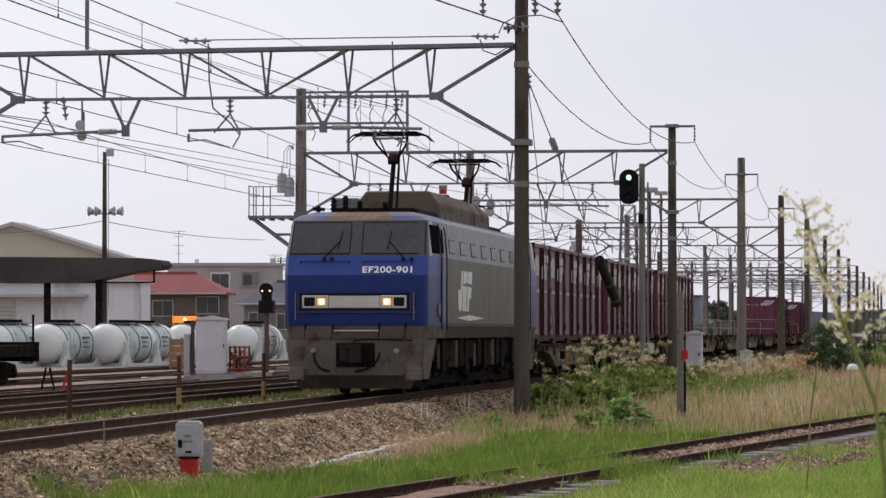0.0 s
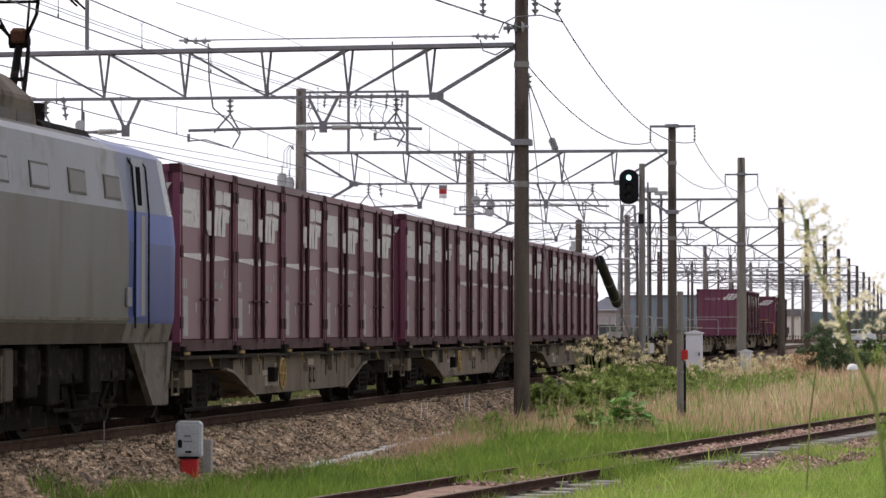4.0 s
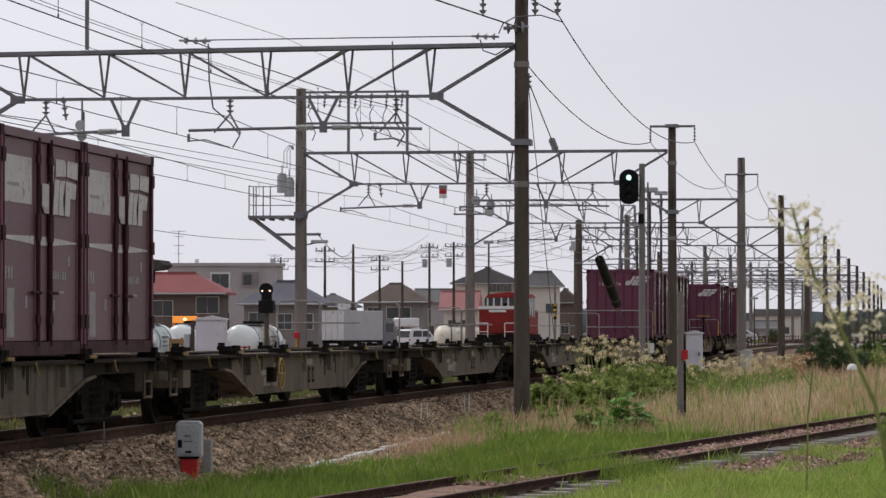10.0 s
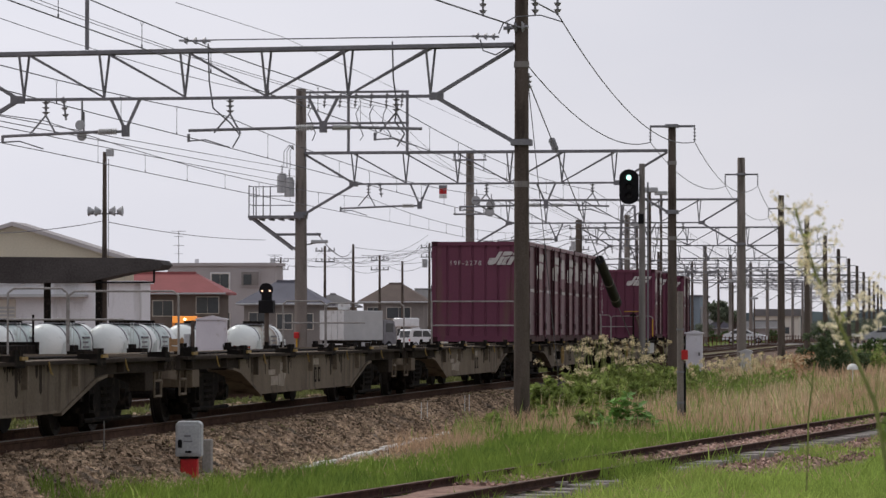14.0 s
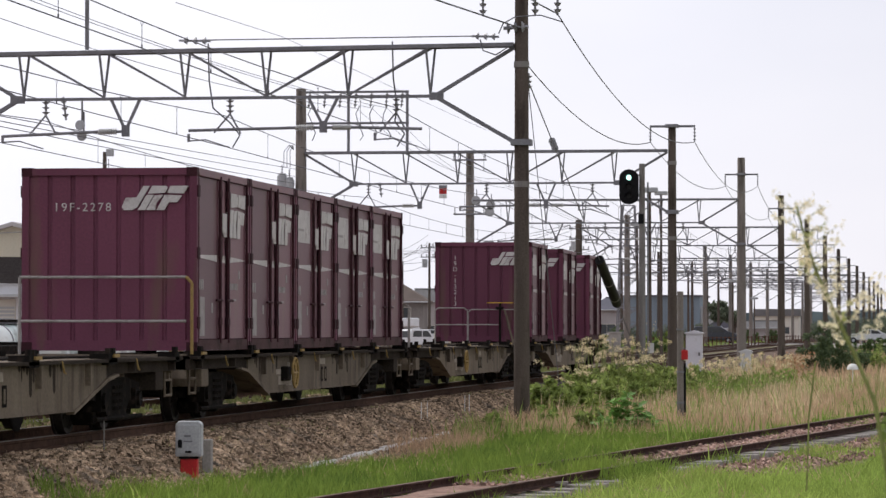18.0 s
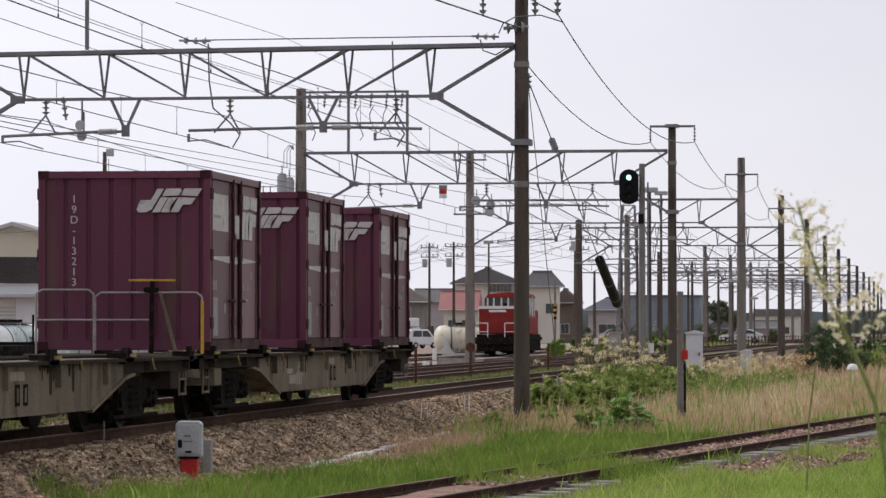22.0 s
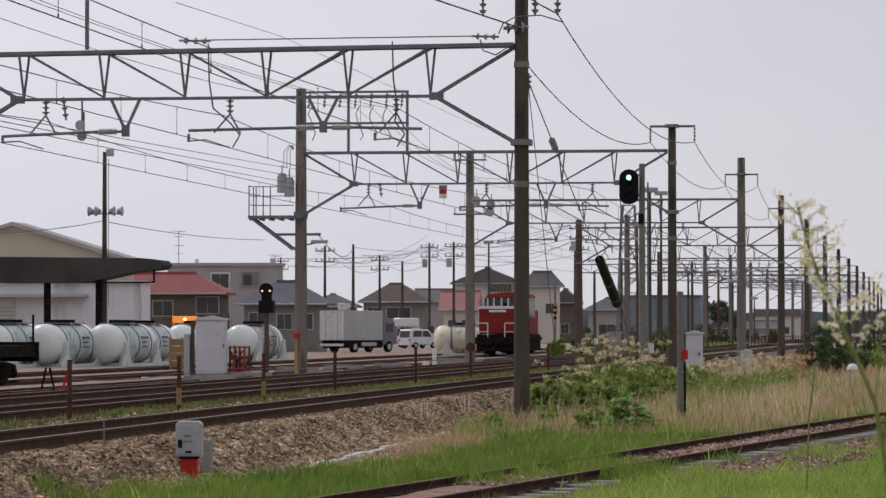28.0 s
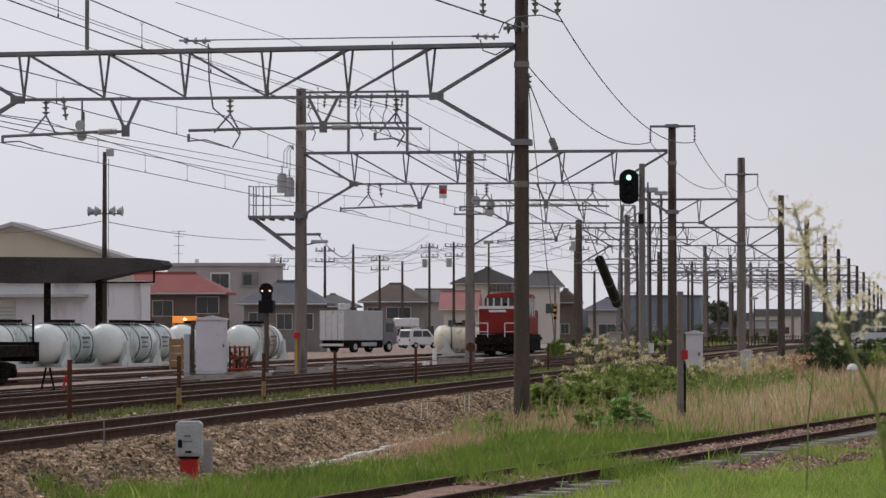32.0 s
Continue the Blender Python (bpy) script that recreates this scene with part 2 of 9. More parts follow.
def ground_material():
    m = bpy.data.materials.new("ground_surface")
    m.use_nodes = True
    n, l = m.node_tree.nodes, m.node_tree.links
    bs = n["Principled BSDF"]
    geo = n.new("ShaderNodeNewGeometry")
    sep = n.new("ShaderNodeSeparateXYZ")
    l.new(geo.outputs["Position"], sep.inputs[0])

    def noise_node(scale, detail=5):
        t = n.new("ShaderNodeTexNoise")
        t.inputs["Scale"].default_value, t.inputs["Detail"].default_value = scale, detail
        l.new(geo.outputs["Position"], t.inputs["Vector"])
        return t.outputs["Fac"]

    def ramp(src, stops):
        r = n.new("ShaderNodeValToRGB")
        e = r.color_ramp.elements
        while len(e) < len(stops):
            e.new(0.5)
        for k, (p, c) in zip(e, stops):
            k.position, k.color = p, (*c, 1)
        l.new(src, r.inputs["Fac"])
        return r.outputs["Color"]

    def math_node(op, a, b=None, c=None):
        t = n.new("ShaderNodeMath")
        t.operation = op
        for i, v in enumerate((a, b, c)):
            if v is None:
                continue
            if isinstance(v, (int, float)):
                t.inputs[i].default_value = v
            else:
                l.new(v, t.inputs[i])
        return t.outputs[0]

    def mix(f, a, b):
        t = n.new("ShaderNodeMixRGB")
        l.new(f, t.inputs["Fac"])
        l.new(a, t.inputs["Color1"])
        l.new(b, t.inputs["Color2"])
        return t.outputs["Color"]

    wob = math_node("MULTIPLY_ADD", noise_node(0.6), 2.2, -1.1)
    x = math_node("ADD", sep.outputs["X"], wob)
    gravel = ramp(noise_node(14, 6), [(0.3, (0.07, 0.05, 0.04)), (0.5, (0.17, 0.125, 0.10)), (0.7, (0.28, 0.215, 0.17))])
    grass = ramp(noise_node(5, 6), [(0.3, (0.07, 0.11, 0.03)), (0.55, (0.15, 0.21, 0.05)), (0.75, (0.2, 0.21, 0.08))])
    soil = ramp(noise_node(4, 6), [(0.3, (0.16, 0.125, 0.095)), (0.7, (0.31, 0.26, 0.205))])
    yard = ramp(noise_node(2.5, 6), [(0.3, (0.17, 0.12, 0.10)), (0.7, (0.40, 0.31, 0.265))])

    def step(a, b):
        t = n.new("ShaderNodeMapRange")
        t.inputs["From Min"].default_value, t.inputs["From Max"].default_value = a, b
        l.new(x, t.inputs["Value"])
        return t.outputs["Result"]

    old_bed = ramp(noise_node(9, 6), [(0.3, (0.13, 0.09, 0.07)), (0.7, (0.37, 0.28, 0.225))])
    col = mix(step(-15.2, -13.9), old_bed, gravel)
    col = mix(step(-21.5, -20.0), yard, col)
    strip = math_node("MULTIPLY", step(-14.1, -13.7), math_node("SUBTRACT", 1.0, step(-12.6, -12.1)))
    dull = ramp(noise_node(3, 6), [(0.35, (0.085, 0.09, 0.04)), (0.65, (0.18, 0.155, 0.10))])
    col = mix(strip, col, dull)
    col = mix(step(-8.9, -8.2), col, soil)
    patch = ramp(noise_node(0.5, 3), [(0.42, (0, 0, 0)), (0.58, (1, 1, 1))])
    green = math_node("MULTIPLY", step(-8.4, -7.6), patch)
    col = mix(green, col, grass)
    l.new(col, bs.inputs["Base Color"])
    bs.inputs["Roughness"].default_value = 0.95
    bs.inputs["Specular IOR Level"].default_value = 0.04
    bp = n.new("ShaderNodeBump")
    bp.inputs["Strength"].default_value, bp.inputs["Distance"].default_value = 0.8, 0.05
    l.new(noise_node(16, 5), bp.inputs["Height"])
    l.new(bp.outputs["Normal"], bs.inputs["Normal"])
    return m


def build_ground():
    xs = [-2500, -1200, -600, -300, -150, -90, -60, -45, -35, -28, -24] + [-22.5 + 0.25 * i for i in range(100)] + [3, 5, 8, 14, 25, 60, 150, 500, 2500]
    ys = [-2500, -800, -200, -60, -20, 0, 15, 25] + [32 + 0.5 * i for i in range(110)] + [88 + 2 * i for i in range(60)] + [215, 235, 260, 300, 350, 420, 520, 700, 1000, 1600, 2600, 4500]
    verts = [(x, y, ground_z(x, y)) for y in ys for x in xs]
    w = len(xs)
    faces = [(j * w + i, j * w + i + 1, (j + 1) * w + i + 1, (j + 1) * w + i) for j in range(len(ys) - 1) for i in range(w - 1)]
    me = bpy.data.meshes.new("ground")
    me.from_pydata(verts, [], faces)
    me.shade_smooth()
    me.materials.append(ground_material())
    tagged(new("ground", me), "ballast, verge grass and gravel yard beside the railway", "ground", kind="structure")


build_ground()


# ---- tracks ----
RAIL = [(-0.065, -0.153), (0.065, -0.153), (0.065, -0.135), (0.012, -0.115), (0.009, -0.045), (0.034, -0.035), (0.034, -0.004), (-0.034, -0.004),
        (-0.034, -0.035), (-0.009, -0.045), (-0.012, -0.115), (-0.065, -0.135)]


def track(label, line, z, sleeper_from, sleeper_to, old=False, pitch=0.6):
    """A track along a polyline of (x, y) centre points: two rails with bright heads, and sleepers."""
    t = thing("railway_track", label, "track", kind="structure")
    for side in (-0.5675, 0.5675):
        bm, top = bmesh.new(), bmesh.new()
        rings, tops = [], []
        for i, (x, y) in enumerate(line):
            xa, ya = line[max(0, i - 1)]
            xb, yb = line[min(len(line) - 1, i + 1)]
            d = Vector((xb - xa, yb - ya, 0)).normalized()
            nrm = Vector((d.y, -d.x, 0))
            c = Vector((x, y, z)) + nrm * side
            rings.append([bm.verts.new(c + nrm * p + Vector((0, 0, q * (0.66 if old else 1)))) for p, q in RAIL])
            tops.append([top.verts.new(c + nrm * p + Vector((0, 0, q))) for p, q in ((-0.03, 0), (0.03, 0), (0.032, -0.004), (-0.032, -0.004))])
        for store, b in ((rings, bm), (tops, top)):
            for p, q in zip(store, store[1:]):
                for i in range(len(p)):
                    j = (i + 1) % len(p)
                    b.faces.new((p[i], p[j], q[j], q[i]))
        r = part("rail", bm, M["rail_old"] if old else M["rail_side"], t)
        part("rail_head", top, M["rail_old_top"] if old else M["rail_top"], r)
    bm = bmesh.new()
    box(bm, *((-1.0, 1.0) if old else (-1.0, 1.0)), -0.11, 0.11, *((-0.27, -0.102) if old else (-0.32, -0.155)))
    me = mesh_of("sleeper", bm, M["sleeper_wood"] if old else M["sleeper"], 0.01)
    pos, k, total = [], 0, 0.0
    for (xa, ya), (xb, yb) in zip(line, line[1:]):
        seg = math.hypot(xb - xa, yb - ya)
        s = 0.0
        while s < seg and k < 300:
            f = s / seg
            y = ya + (yb - ya) * f
            if sleeper_from <= y <= sleeper_to:
                a = math.degrees(math.atan2(-(xb - xa), yb - ya))
                share("sleeper", me, t, pose(xa + (xb - xa) * f, y, z + (0.02 * random.uniform(-1, 0.3) if old else 0), 0, 0, a + random.uniform(-1, 1) * (3 if old else 0.3)))
                k += 1
            s += pitch
    return t


track("main running line with bright rails on concrete sleepers", [(TRACK, y) for y in (20, 60, 100, 150, 300, 900)], 0.0, 34, 140)
track("second running line beside the main line", [(-14.85, y) for y in (20, 60, 100, 150, 300, 900)], 0.0, 45, 120)
track("third running line beside the main line", [(-18.5, y) for y in (20, 60, 100, 150, 300, 900)], -0.05, 60, 120)
for xx in (-24.0, -28.6, -33.4):
    track("rusty yard siding on stained ballast", [(xx, y) for y in (60, 150, 300, 500)], -0.30, 90, 160, pitch=0.7)
track("overgrown disused siding with rusty rails and grey wooden sleepers",
      [(-6.35, 29), (-5.5, 36), (-4.75, 41.5), (-4.0, 47), (-3.2, 53), (-2.3, 59.5), (-1.35, 66.5), (-0.3, 74), (1.5, 88), (6, 115)], -0.42, 34, 90, old=True, pitch=0.72)


# ---- overhead line: portals, poles, wires ----
PORTAL_Y = [69.3 + 41.4 * i for i in range(14)]


def concrete_pole(name, label, x, y, z0, z1, r, material, group, category="pole"):
    t = thing(name, label, category, group, pose(x, y, z0))
    bm = bmesh.new()
    lathe(bm, [(r * 1.12, 0), (r * 1.05, (z1 - z0) * 0.3), (r * 0.86, z1 - z0 - 0.03), (r * 0.8, z1 - z0)], (0, 0, 0), n=16)
    part("shaft", bm, material, t, smooth=True)
    if r < 0.15:
        for zb in (4.72, 7.1):
            part("band", quick(rod, (0, 0, zb), (0, 0, zb + 0.12), r * 1.06, 16), M["pole_pale"], t)
    return t


def insulator(bm, a, b, r=0.07, n=5):
    a, b = Vector(a), Vector(b)
    rod(bm, a, b, r * 0.3, 6)
    for i in range(n):
        f = (i + 0.7) / (n + 0.4)
        p, q = a.lerp(b, f - 0.05), a.lerp(b, f + 0.05)
        rod(bm, p, q, r, 8, r * 0.55)


FAR_MAST = {1: -19.89, 2: -19.83, 3: -19.15}  # masts that stand off the common line


def portal(i, y):
    z_top, z_low = 6.95, 5.95
    dip = 0.09 if i == 0 else 0.0
    xm = FAR_MAST.get(i, -20.0)
    xa, xb = -8.15, xm + 0.15
    t = thing("portal_beam", "grey steel lattice beam carrying the overhead wires", "lattice beam", "catenary portals", pose(0, y, 0))
    bm = bmesh.new()
    for dy in (-0.16, 0.16):
        bar(bm, (xa, dy, z_top), (xb, dy, z_top - dip), 0.06, 0.075)
    bar(bm, (xa, 0, z_top + 0.03), (xb, 0, z_top + 0.03 - dip), 0.3, 0.03)
    part("top_chord", bm, M["steel"], t)
    bm = bmesh.new()
    bar(bm, (xa - 1.55, 0, z_low), (xb + 1.55, 0, z_low), 0.08, 0.06)
    part("lower_chord", bm, M["steel"], t)
    for xe, s in ((xa, -1), (xb, 1)):
        bm = bmesh.new()
        box(bm, min(xe + s * 1.42, xe + s * 1.7), max(xe + s * 1.42, xe + s * 1.7), -0.05, 0.05, z_low - 0.075, z_low + 0.075)
        part("gusset_plate", bm, M["steel"], t)
        bm = bmesh.new()
        bar(bm, (xe, 0, z_top - 0.05), (xe + s * 1.55, 0, z_low + 0.03), 0.07, 0.07)
        part("end_strut", bm, M["steel"], t)
        bm = bmesh.new()
        bar(bm, (xe, 0, z_low - 0.93), (xe + s * 1.55, 0, z_low - 0.03), 0.08, 0.08)
        xc = -8.0 if s < 0 else xm
        box(bm, xc - 0.2, xc + 0.2, -0.2, 0.2, z_low - 1.0, z_low - 0.88)
        part("knee_brace", bm, M["steel"], t)
    xs = [xa - 1.68 - 1.665 * j for j in range(6)]
    for j, x in enumerate(xs):
        bm = bmesh.new()
        for dy in (-0.16, 0.16):
            bar(bm, (x + dy * 0.45, dy, z_top - 0.04), (x, 0, z_low + 0.03), 0.042, 0.042)
        part("lattice_post", bm, M["steel"], t)
        if j < 5:
            xn = xs[j + 1]
            hi, lo = (x, xn) if j < 1.5 else (xn, x)
            bm = bmesh.new()
            for dy in (-0.16, 0.16):
                bar(bm, (hi, dy, z_top - 0.04), (lo, 0, z_low + 0.03), 0.038, 0.038)
            part("lattice_diagonal", bm, M["steel"], t)
    # drop brackets and registration gear
    if i < 7:
        for xv, arms in ((-12.0, ((-10.0, -10.52), (-14.75, -13.9))), (-16.05, ((-18.6, -17.7),))):
            bm = bmesh.new()
            zt = z_low - (0.7 if i else 0.66 if xv < -14 else 0.61)
            bar(bm, (xv - 0.30, 0, z_low), (xv - 0.03, 0, zt + 0.08), 0.055, 0.055)
            bar(bm, (xv + 0.30, 0, z_low), (xv + 0.03, 0, zt + 0.08), 0.055, 0.055)
            box(bm, xv - 0.07, xv + 0.07, -0.06, 0.06, zt - 0.10, zt + 0.13)
            part("drop_bracket", bm, M["steel"], t)
            for xt, xh in arms:
                s = 1 if xt > xv else -1
                bm = bmesh.new()
                rod(bm, (xv + s * 0.55, 0, zt), (xt, 0, zt - (0.08 if xv < -14 else 0.04)), 0.032, 8)
                rod(bm, (xv, 0, zt), (xv + s * 0.2, 0, zt), 0.03, 8)
                part("cantilever_tube", bm, M["steel"], t)
                bm = bmesh.new()
                insulator(bm, (xv + s * 0.18, 0, zt), (xv + s * 0.58, 0, zt), 0.07, 8)
                part("rod_insulator", bm, M["porcelain_pale"], t)
                bm = bmesh.new()
                insulator(bm, (xh, 0, z_low), (xh, 0, z_low - 0.34), 0.085, 3)
                part("hanging_insulator", bm, M["porcelain"], t)
                if xh < -17 and i < 4:
                    part("hanging_insulator", quick(insulator, (xh + 0.36, 0, z_low + 0.05), (xh + 0.42, 0, z_low - 0.42), 0.07, 3), M["porcelain"], t)
                bm = bmesh.new()
                rod(bm, (xh, 0, z_low - 0.32), (xh - 0.33, 0, z_low - 0.7), 0.02, 5)
                rod(bm, (xh, 0, z_low - 0.32), (xh + 0.22, 0, z_low - 0.72), 0.02, 5)
                part("hanger_yoke", bm, M["steel"], t)
                xr = xt if xv < -12.5 or xt < -12 else xt - 0.95
                bm = bmesh.new()
                rod(bm, (xr, 0, z_low - 0.72), (xr, 0, z_low - 0.88), 0.03, 6)
                rod(bm, (xr, 0, z_low - 0.86), (xr + 0.35, 0, z_low - 0.84), 0.016, 5)
                rod(bm, (xr + 0.35, 0, z_low - 0.84), (xr + 0.85, 0, z_low - 1.0), 0.014, 5)
                part("registration_arm", bm, M["steel"], t)


def tube(bm, line, r, n):
    """A bent hose of n sides along a line."""
    rings = []
    for i, p in enumerate(line):
        d = (line[min(i + 1, len(line) - 1)] - line[max(i - 1, 0)]).normalized()
        u = d.orthogonal().normalized() if not rings else (side - d * side.dot(d)).normalized()
        side, v = u, d.cross(u)
        rings.append([bm.verts.new(p + r * (u * math.cos(2 * math.pi * k / n) + v * math.sin(2 * math.pi * k / n))) for k in range(n)])
    for a, b in zip(rings, rings[1:]):
        for k in range(n):
            bm.faces.new((a[k], a[(k + 1) % n], b[(k + 1) % n], b[k]))
    bm.faces.new(rings[0][::-1])
    bm.faces.new(rings[-1])


def wire(label, pts, r, sag=0.0, steps=10, n=4):
    """One wire hung from point to point."""
    bm = bmesh.new()
    rows = []
    for a, b in zip(pts, pts[1:]):
        a, b = Vector(a), Vector(b)
        for i in range(steps):
            f = i / steps
            p = a.lerp(b, f)
            p.z -= 4 * sag * f * (1 - f)
            rows.append(p)
    rows.append(Vector(pts[-1]))
    for a, b in zip(rows, rows[1:]):
        rod(bm, a, b, r, n, cap=False)
    ob = new("overhead_wire", mesh_of("overhead_wire", bm, M["wire"]))
    return tagged(ob, label, "wire", "overhead wires")


POLE_TOPS = [9.9, 7.75, 8.75, 8.7, 8.7, 8.7, 8.6, 8.6, 8.6, 8.6, 8.6, 8.6, 8.6, 8.6]
for i, y in enumerate(PORTAL_Y):
    portal(i, y)
    concrete_pole("catenary_pole", "tall dark stained concrete mast of a catenary portal", -8.0, y, -0.6, POLE_TOPS[i], 0.145 if i == 0 else 0.14 if i == 1 else 0.19, M["pole_grey"] if i == 2 else M["pole"], "catenary masts")
    concrete_pole("catenary_pole", "tall grey concrete mast of a catenary portal", FAR_MAST.get(i, -20.0), y, -0.4, 7.4 if i == 3 else 9.02, 0.19 if i < 2 else 0.2, M["pole"] if i == 3 else M["pole_grey"], "catenary masts")
    if i:
        t = thing("pole_crossarm", "short steel crossarm with two insulators on a mast", "crossarm", "crossarms", pose(-8.0, y, POLE_TOPS[i] - (0.02 if i == 1 else 0.72)))
        bm = bmesh.new()
        bar(bm, (-0.72, 0.2, 0), (0.72, 0.2, 0), 0.07, 0.07)
        box(bm, -0.2, 0.2, -0.22, 0.24, -0.05, 0.05)
        part("arm", bm, M["steel"], t)
        for s in (-0.7, 0.7):
            bm = bmesh.new()
            insulator(bm, (s, 0.2, -0.02), (s, 0.2, -0.5), 0.05, 4)
            part("insulator", bm, M["porcelain"], t)

t = thing("pole_crossarm", "steel crossarms with insulators on a grey mast", "crossarm", "crossarms", pose(-19.83, PORTAL_Y[2], 0))
for z, w in ((8.72, 0.75), (6.35, 0.7)):
    arm = part("arm", quick(bar, (-w, -0.2, z), (w, -0.2, z), 0.07, 0.07), M["steel"], t)
    for x in (-w + 0.06, w - 0.06):
        part("insulator", quick(insulator, (x, -0.2, z + 0.02), (x, -0.2, z + 0.3), 0.05, 3), M["porcelain"], arm)

for s, z0, sg0 in ((-0.7, 6.72, 0.62), (0.7, 7.58, 0.8)):
    wire("sagging feeder wire strung along the masts",
         [(-8.0 + s * (0.05 if s < 0 and not i else 1), y + 0.2, POLE_TOPS[i] - (0.52 if i == 1 else 1.22) if i else z0) for i, y in enumerate(PORTAL_Y[:10])], 0.014, sg0, 14)
    wire("feeder wire running on towards the next mast", [(-8.05 if s < 0 else -7.3, 69.3 if s < 0 else 69.5, 7.3 if s < 0 else z0), (-9.9 if s < 0 else -7.3, 28.0, 6.0 if s < 0 else 8.0)], 0.016, 0.0 if s < 0 else 0.5, 14)
t = thing("pole_crossarm", "steel crossarm with insulators high on a mast", "crossarm", "crossarms", pose(-8.0, PORTAL_Y[0], 8.15))
part("arm", quick(bar, (-0.95, 0.2, 0), (0.95, 0.2, 0), 0.08, 0.08), M["steel"], t)
for s in (-0.8, 0.25, 0.7):
    part("insulator", quick(insulator, (s, 0.2, -0.02), (s, 0.2, -0.6), 0.08, 4), M["porcelain"], t)
t = thing("mast_insulator", "round insulator clamped to a mast", "insulator", at=pose(-8.0, PORTAL_Y[0], 7.28))
part("ball", quick(insulator, (-0.35, -0.1, 0), (0.15, -0.1, 0.03), 0.13, 3), M["porcelain"], t)
t = thing("strain_insulators", "pair of strain insulators on a portal beam", "insulator", at=pose(0, PORTAL_Y[0], 7.12))
part("string", quick(insulator, (-8.45, 0, 0), (-9.0, 0, 0.02), 0.08, 3), M["porcelain"], t)
part("string", quick(insulator, (-14.3, 0, -0.02), (-14.95, 0, 0.0), 0.08, 3), M["porcelain"], t)
wire("cross-span wire above a portal beam", [(-9.0, PORTAL_Y[0], 7.14), (-14.9, PORTAL_Y[0], 7.12)], 0.012, 0.0, 2)
t = thing("beam_post", "steel post standing on a portal beam", "post", at=pose(-16.85, PORTAL_Y[0], 6.95))
part("shaft", quick(bar, (0, 0, 0), (0, 0, 2.2), 0.07, 0.07), M["steel"], t)
# loose jumpers on the first two portals
for xa, xb in ((-14.35, -13.7), (-10.6, -10.35)):
    rows = [(xa, 0.0, 7.05), (xa + 0.02, 0, 6.3), (xa + 0.1, 0, 5.75), (xb - 0.2, 0, 5.45), (xb, 0, 5.2), (xb - 0.15, 0, 4.95)]
    wire("loose jumper cable hanging from a portal", [(a, PORTAL_Y[0], c) for a, b, c in rows], 0.016, 0.0, 2)
for xw, zw, lab in ((-10.5, 5.10, "main line"), (-14.0, 4.97, "second line"), (-17.72, 4.90, "third line")):
    ys = [69.3 - 82.8, 69.3 - 41.4] + PORTAL_Y[:9]
    wire("contact wire over the " + lab, [(xw, y, zw) for y in ys], 0.009, 0.02, 4)
    wire("messenger wire over the " + lab, [(xw, y, zw + 0.62) for y in ys], 0.009, 0.28, 12)
    t = thing("wire_droppers", "thin droppers between messenger and contact wire", "dropper", "wire droppers")
    for a, b in zip(ys[1:], ys[2:6]):
        for j in range(1, 9):
            f = j / 9
            bm = bmesh.new()
            zt = zw + 0.62 - 1.12 * f * (1 - f)
            rod(bm, (xw, a + (b - a) * f, zw), (xw, a + (b - a) * f, zt - 0.07), 0.005, 4)
            for dx in (-0.02, 0.02):
                rod(bm, (xw, a + (b - a) * f, zt - 0.07), (xw + dx, a + (b - a) * f, zt - 0.01), 0.004, 4)
            rod(bm, (xw, a + (b - a) * f, zw - 0.01), (xw, a + (b - a) * f, zw + 0.03), 0.012, 4)
            part("dropper", bm, M["wire"], t)
for k, (x, sag) in enumerate(((-18.1, 0.97), (-17.6, 0.58), (-17.1, 0.70))):
    wire("feeder wire running to the switch frame", [(x, PORTAL_Y[0] - 82.8, 8.4), (x, PORTAL_Y[0] - 41.4, 8.4), (x, PORTAL_Y[1], 8.38)], 0.008, sag, 22)
    wire("feeder wire running on from the switch frame", [(x, PORTAL_Y[1], 8.38), (-18.6 + 0.2 * k, PORTAL_Y[2], 7.9 - 0.2 * k), (-18.6 + 0.2 * k, PORTAL_Y[4], 7.9 - 0.2 * k)], 0.008, 0.6, 10)
wire("thin cable crossing high over the tracks", [(-13.0, 60.0, 7.0), (-13.9, 75.0, 7.66), (-15.1, 120.0, 8.19)], 0.006, 0.0, 2)
for za, zb in ((5.28, 6.43), (5.15, 6.19), (5.02, 5.96)):
    wire("thin service wire led to the switch frame mast", [(-13.55, 40.0, za - 0.83 * (zb - za)), (-20.0, PORTAL_Y[1], zb)], 0.008, 0.03, 8)
for rows in (((-8.80, 7.05), (-8.74, 6.83), (-8.49, 6.74), (-8.21, 6.91)), ((-8.43, 7.16), (-8.34, 7.36), (-8.10, 7.49), (-7.6, 7.52), (-7.15, 7.38))):
    wire("loose jumper cable looped beside a mast", [(x, PORTAL_Y[0] - 0.25, z) for x, z in rows], 0.012, 0.0, 2)


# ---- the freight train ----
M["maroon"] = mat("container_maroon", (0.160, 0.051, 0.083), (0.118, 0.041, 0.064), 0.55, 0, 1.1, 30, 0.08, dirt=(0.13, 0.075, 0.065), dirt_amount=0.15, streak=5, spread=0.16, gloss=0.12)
# side walls paler than the ends: sky sheen is mixed into their colour
M["maroon_sheen"] = mat("container_side_sheen", (0.188, 0.096, 0.112), (0.138, 0.072, 0.085), 0.5, 0, 1.1, 30, 0.1, dirt=(0.17, 0.11, 0.10), dirt_amount=0.25, streak=6, spread=0.2, gloss=0.25)
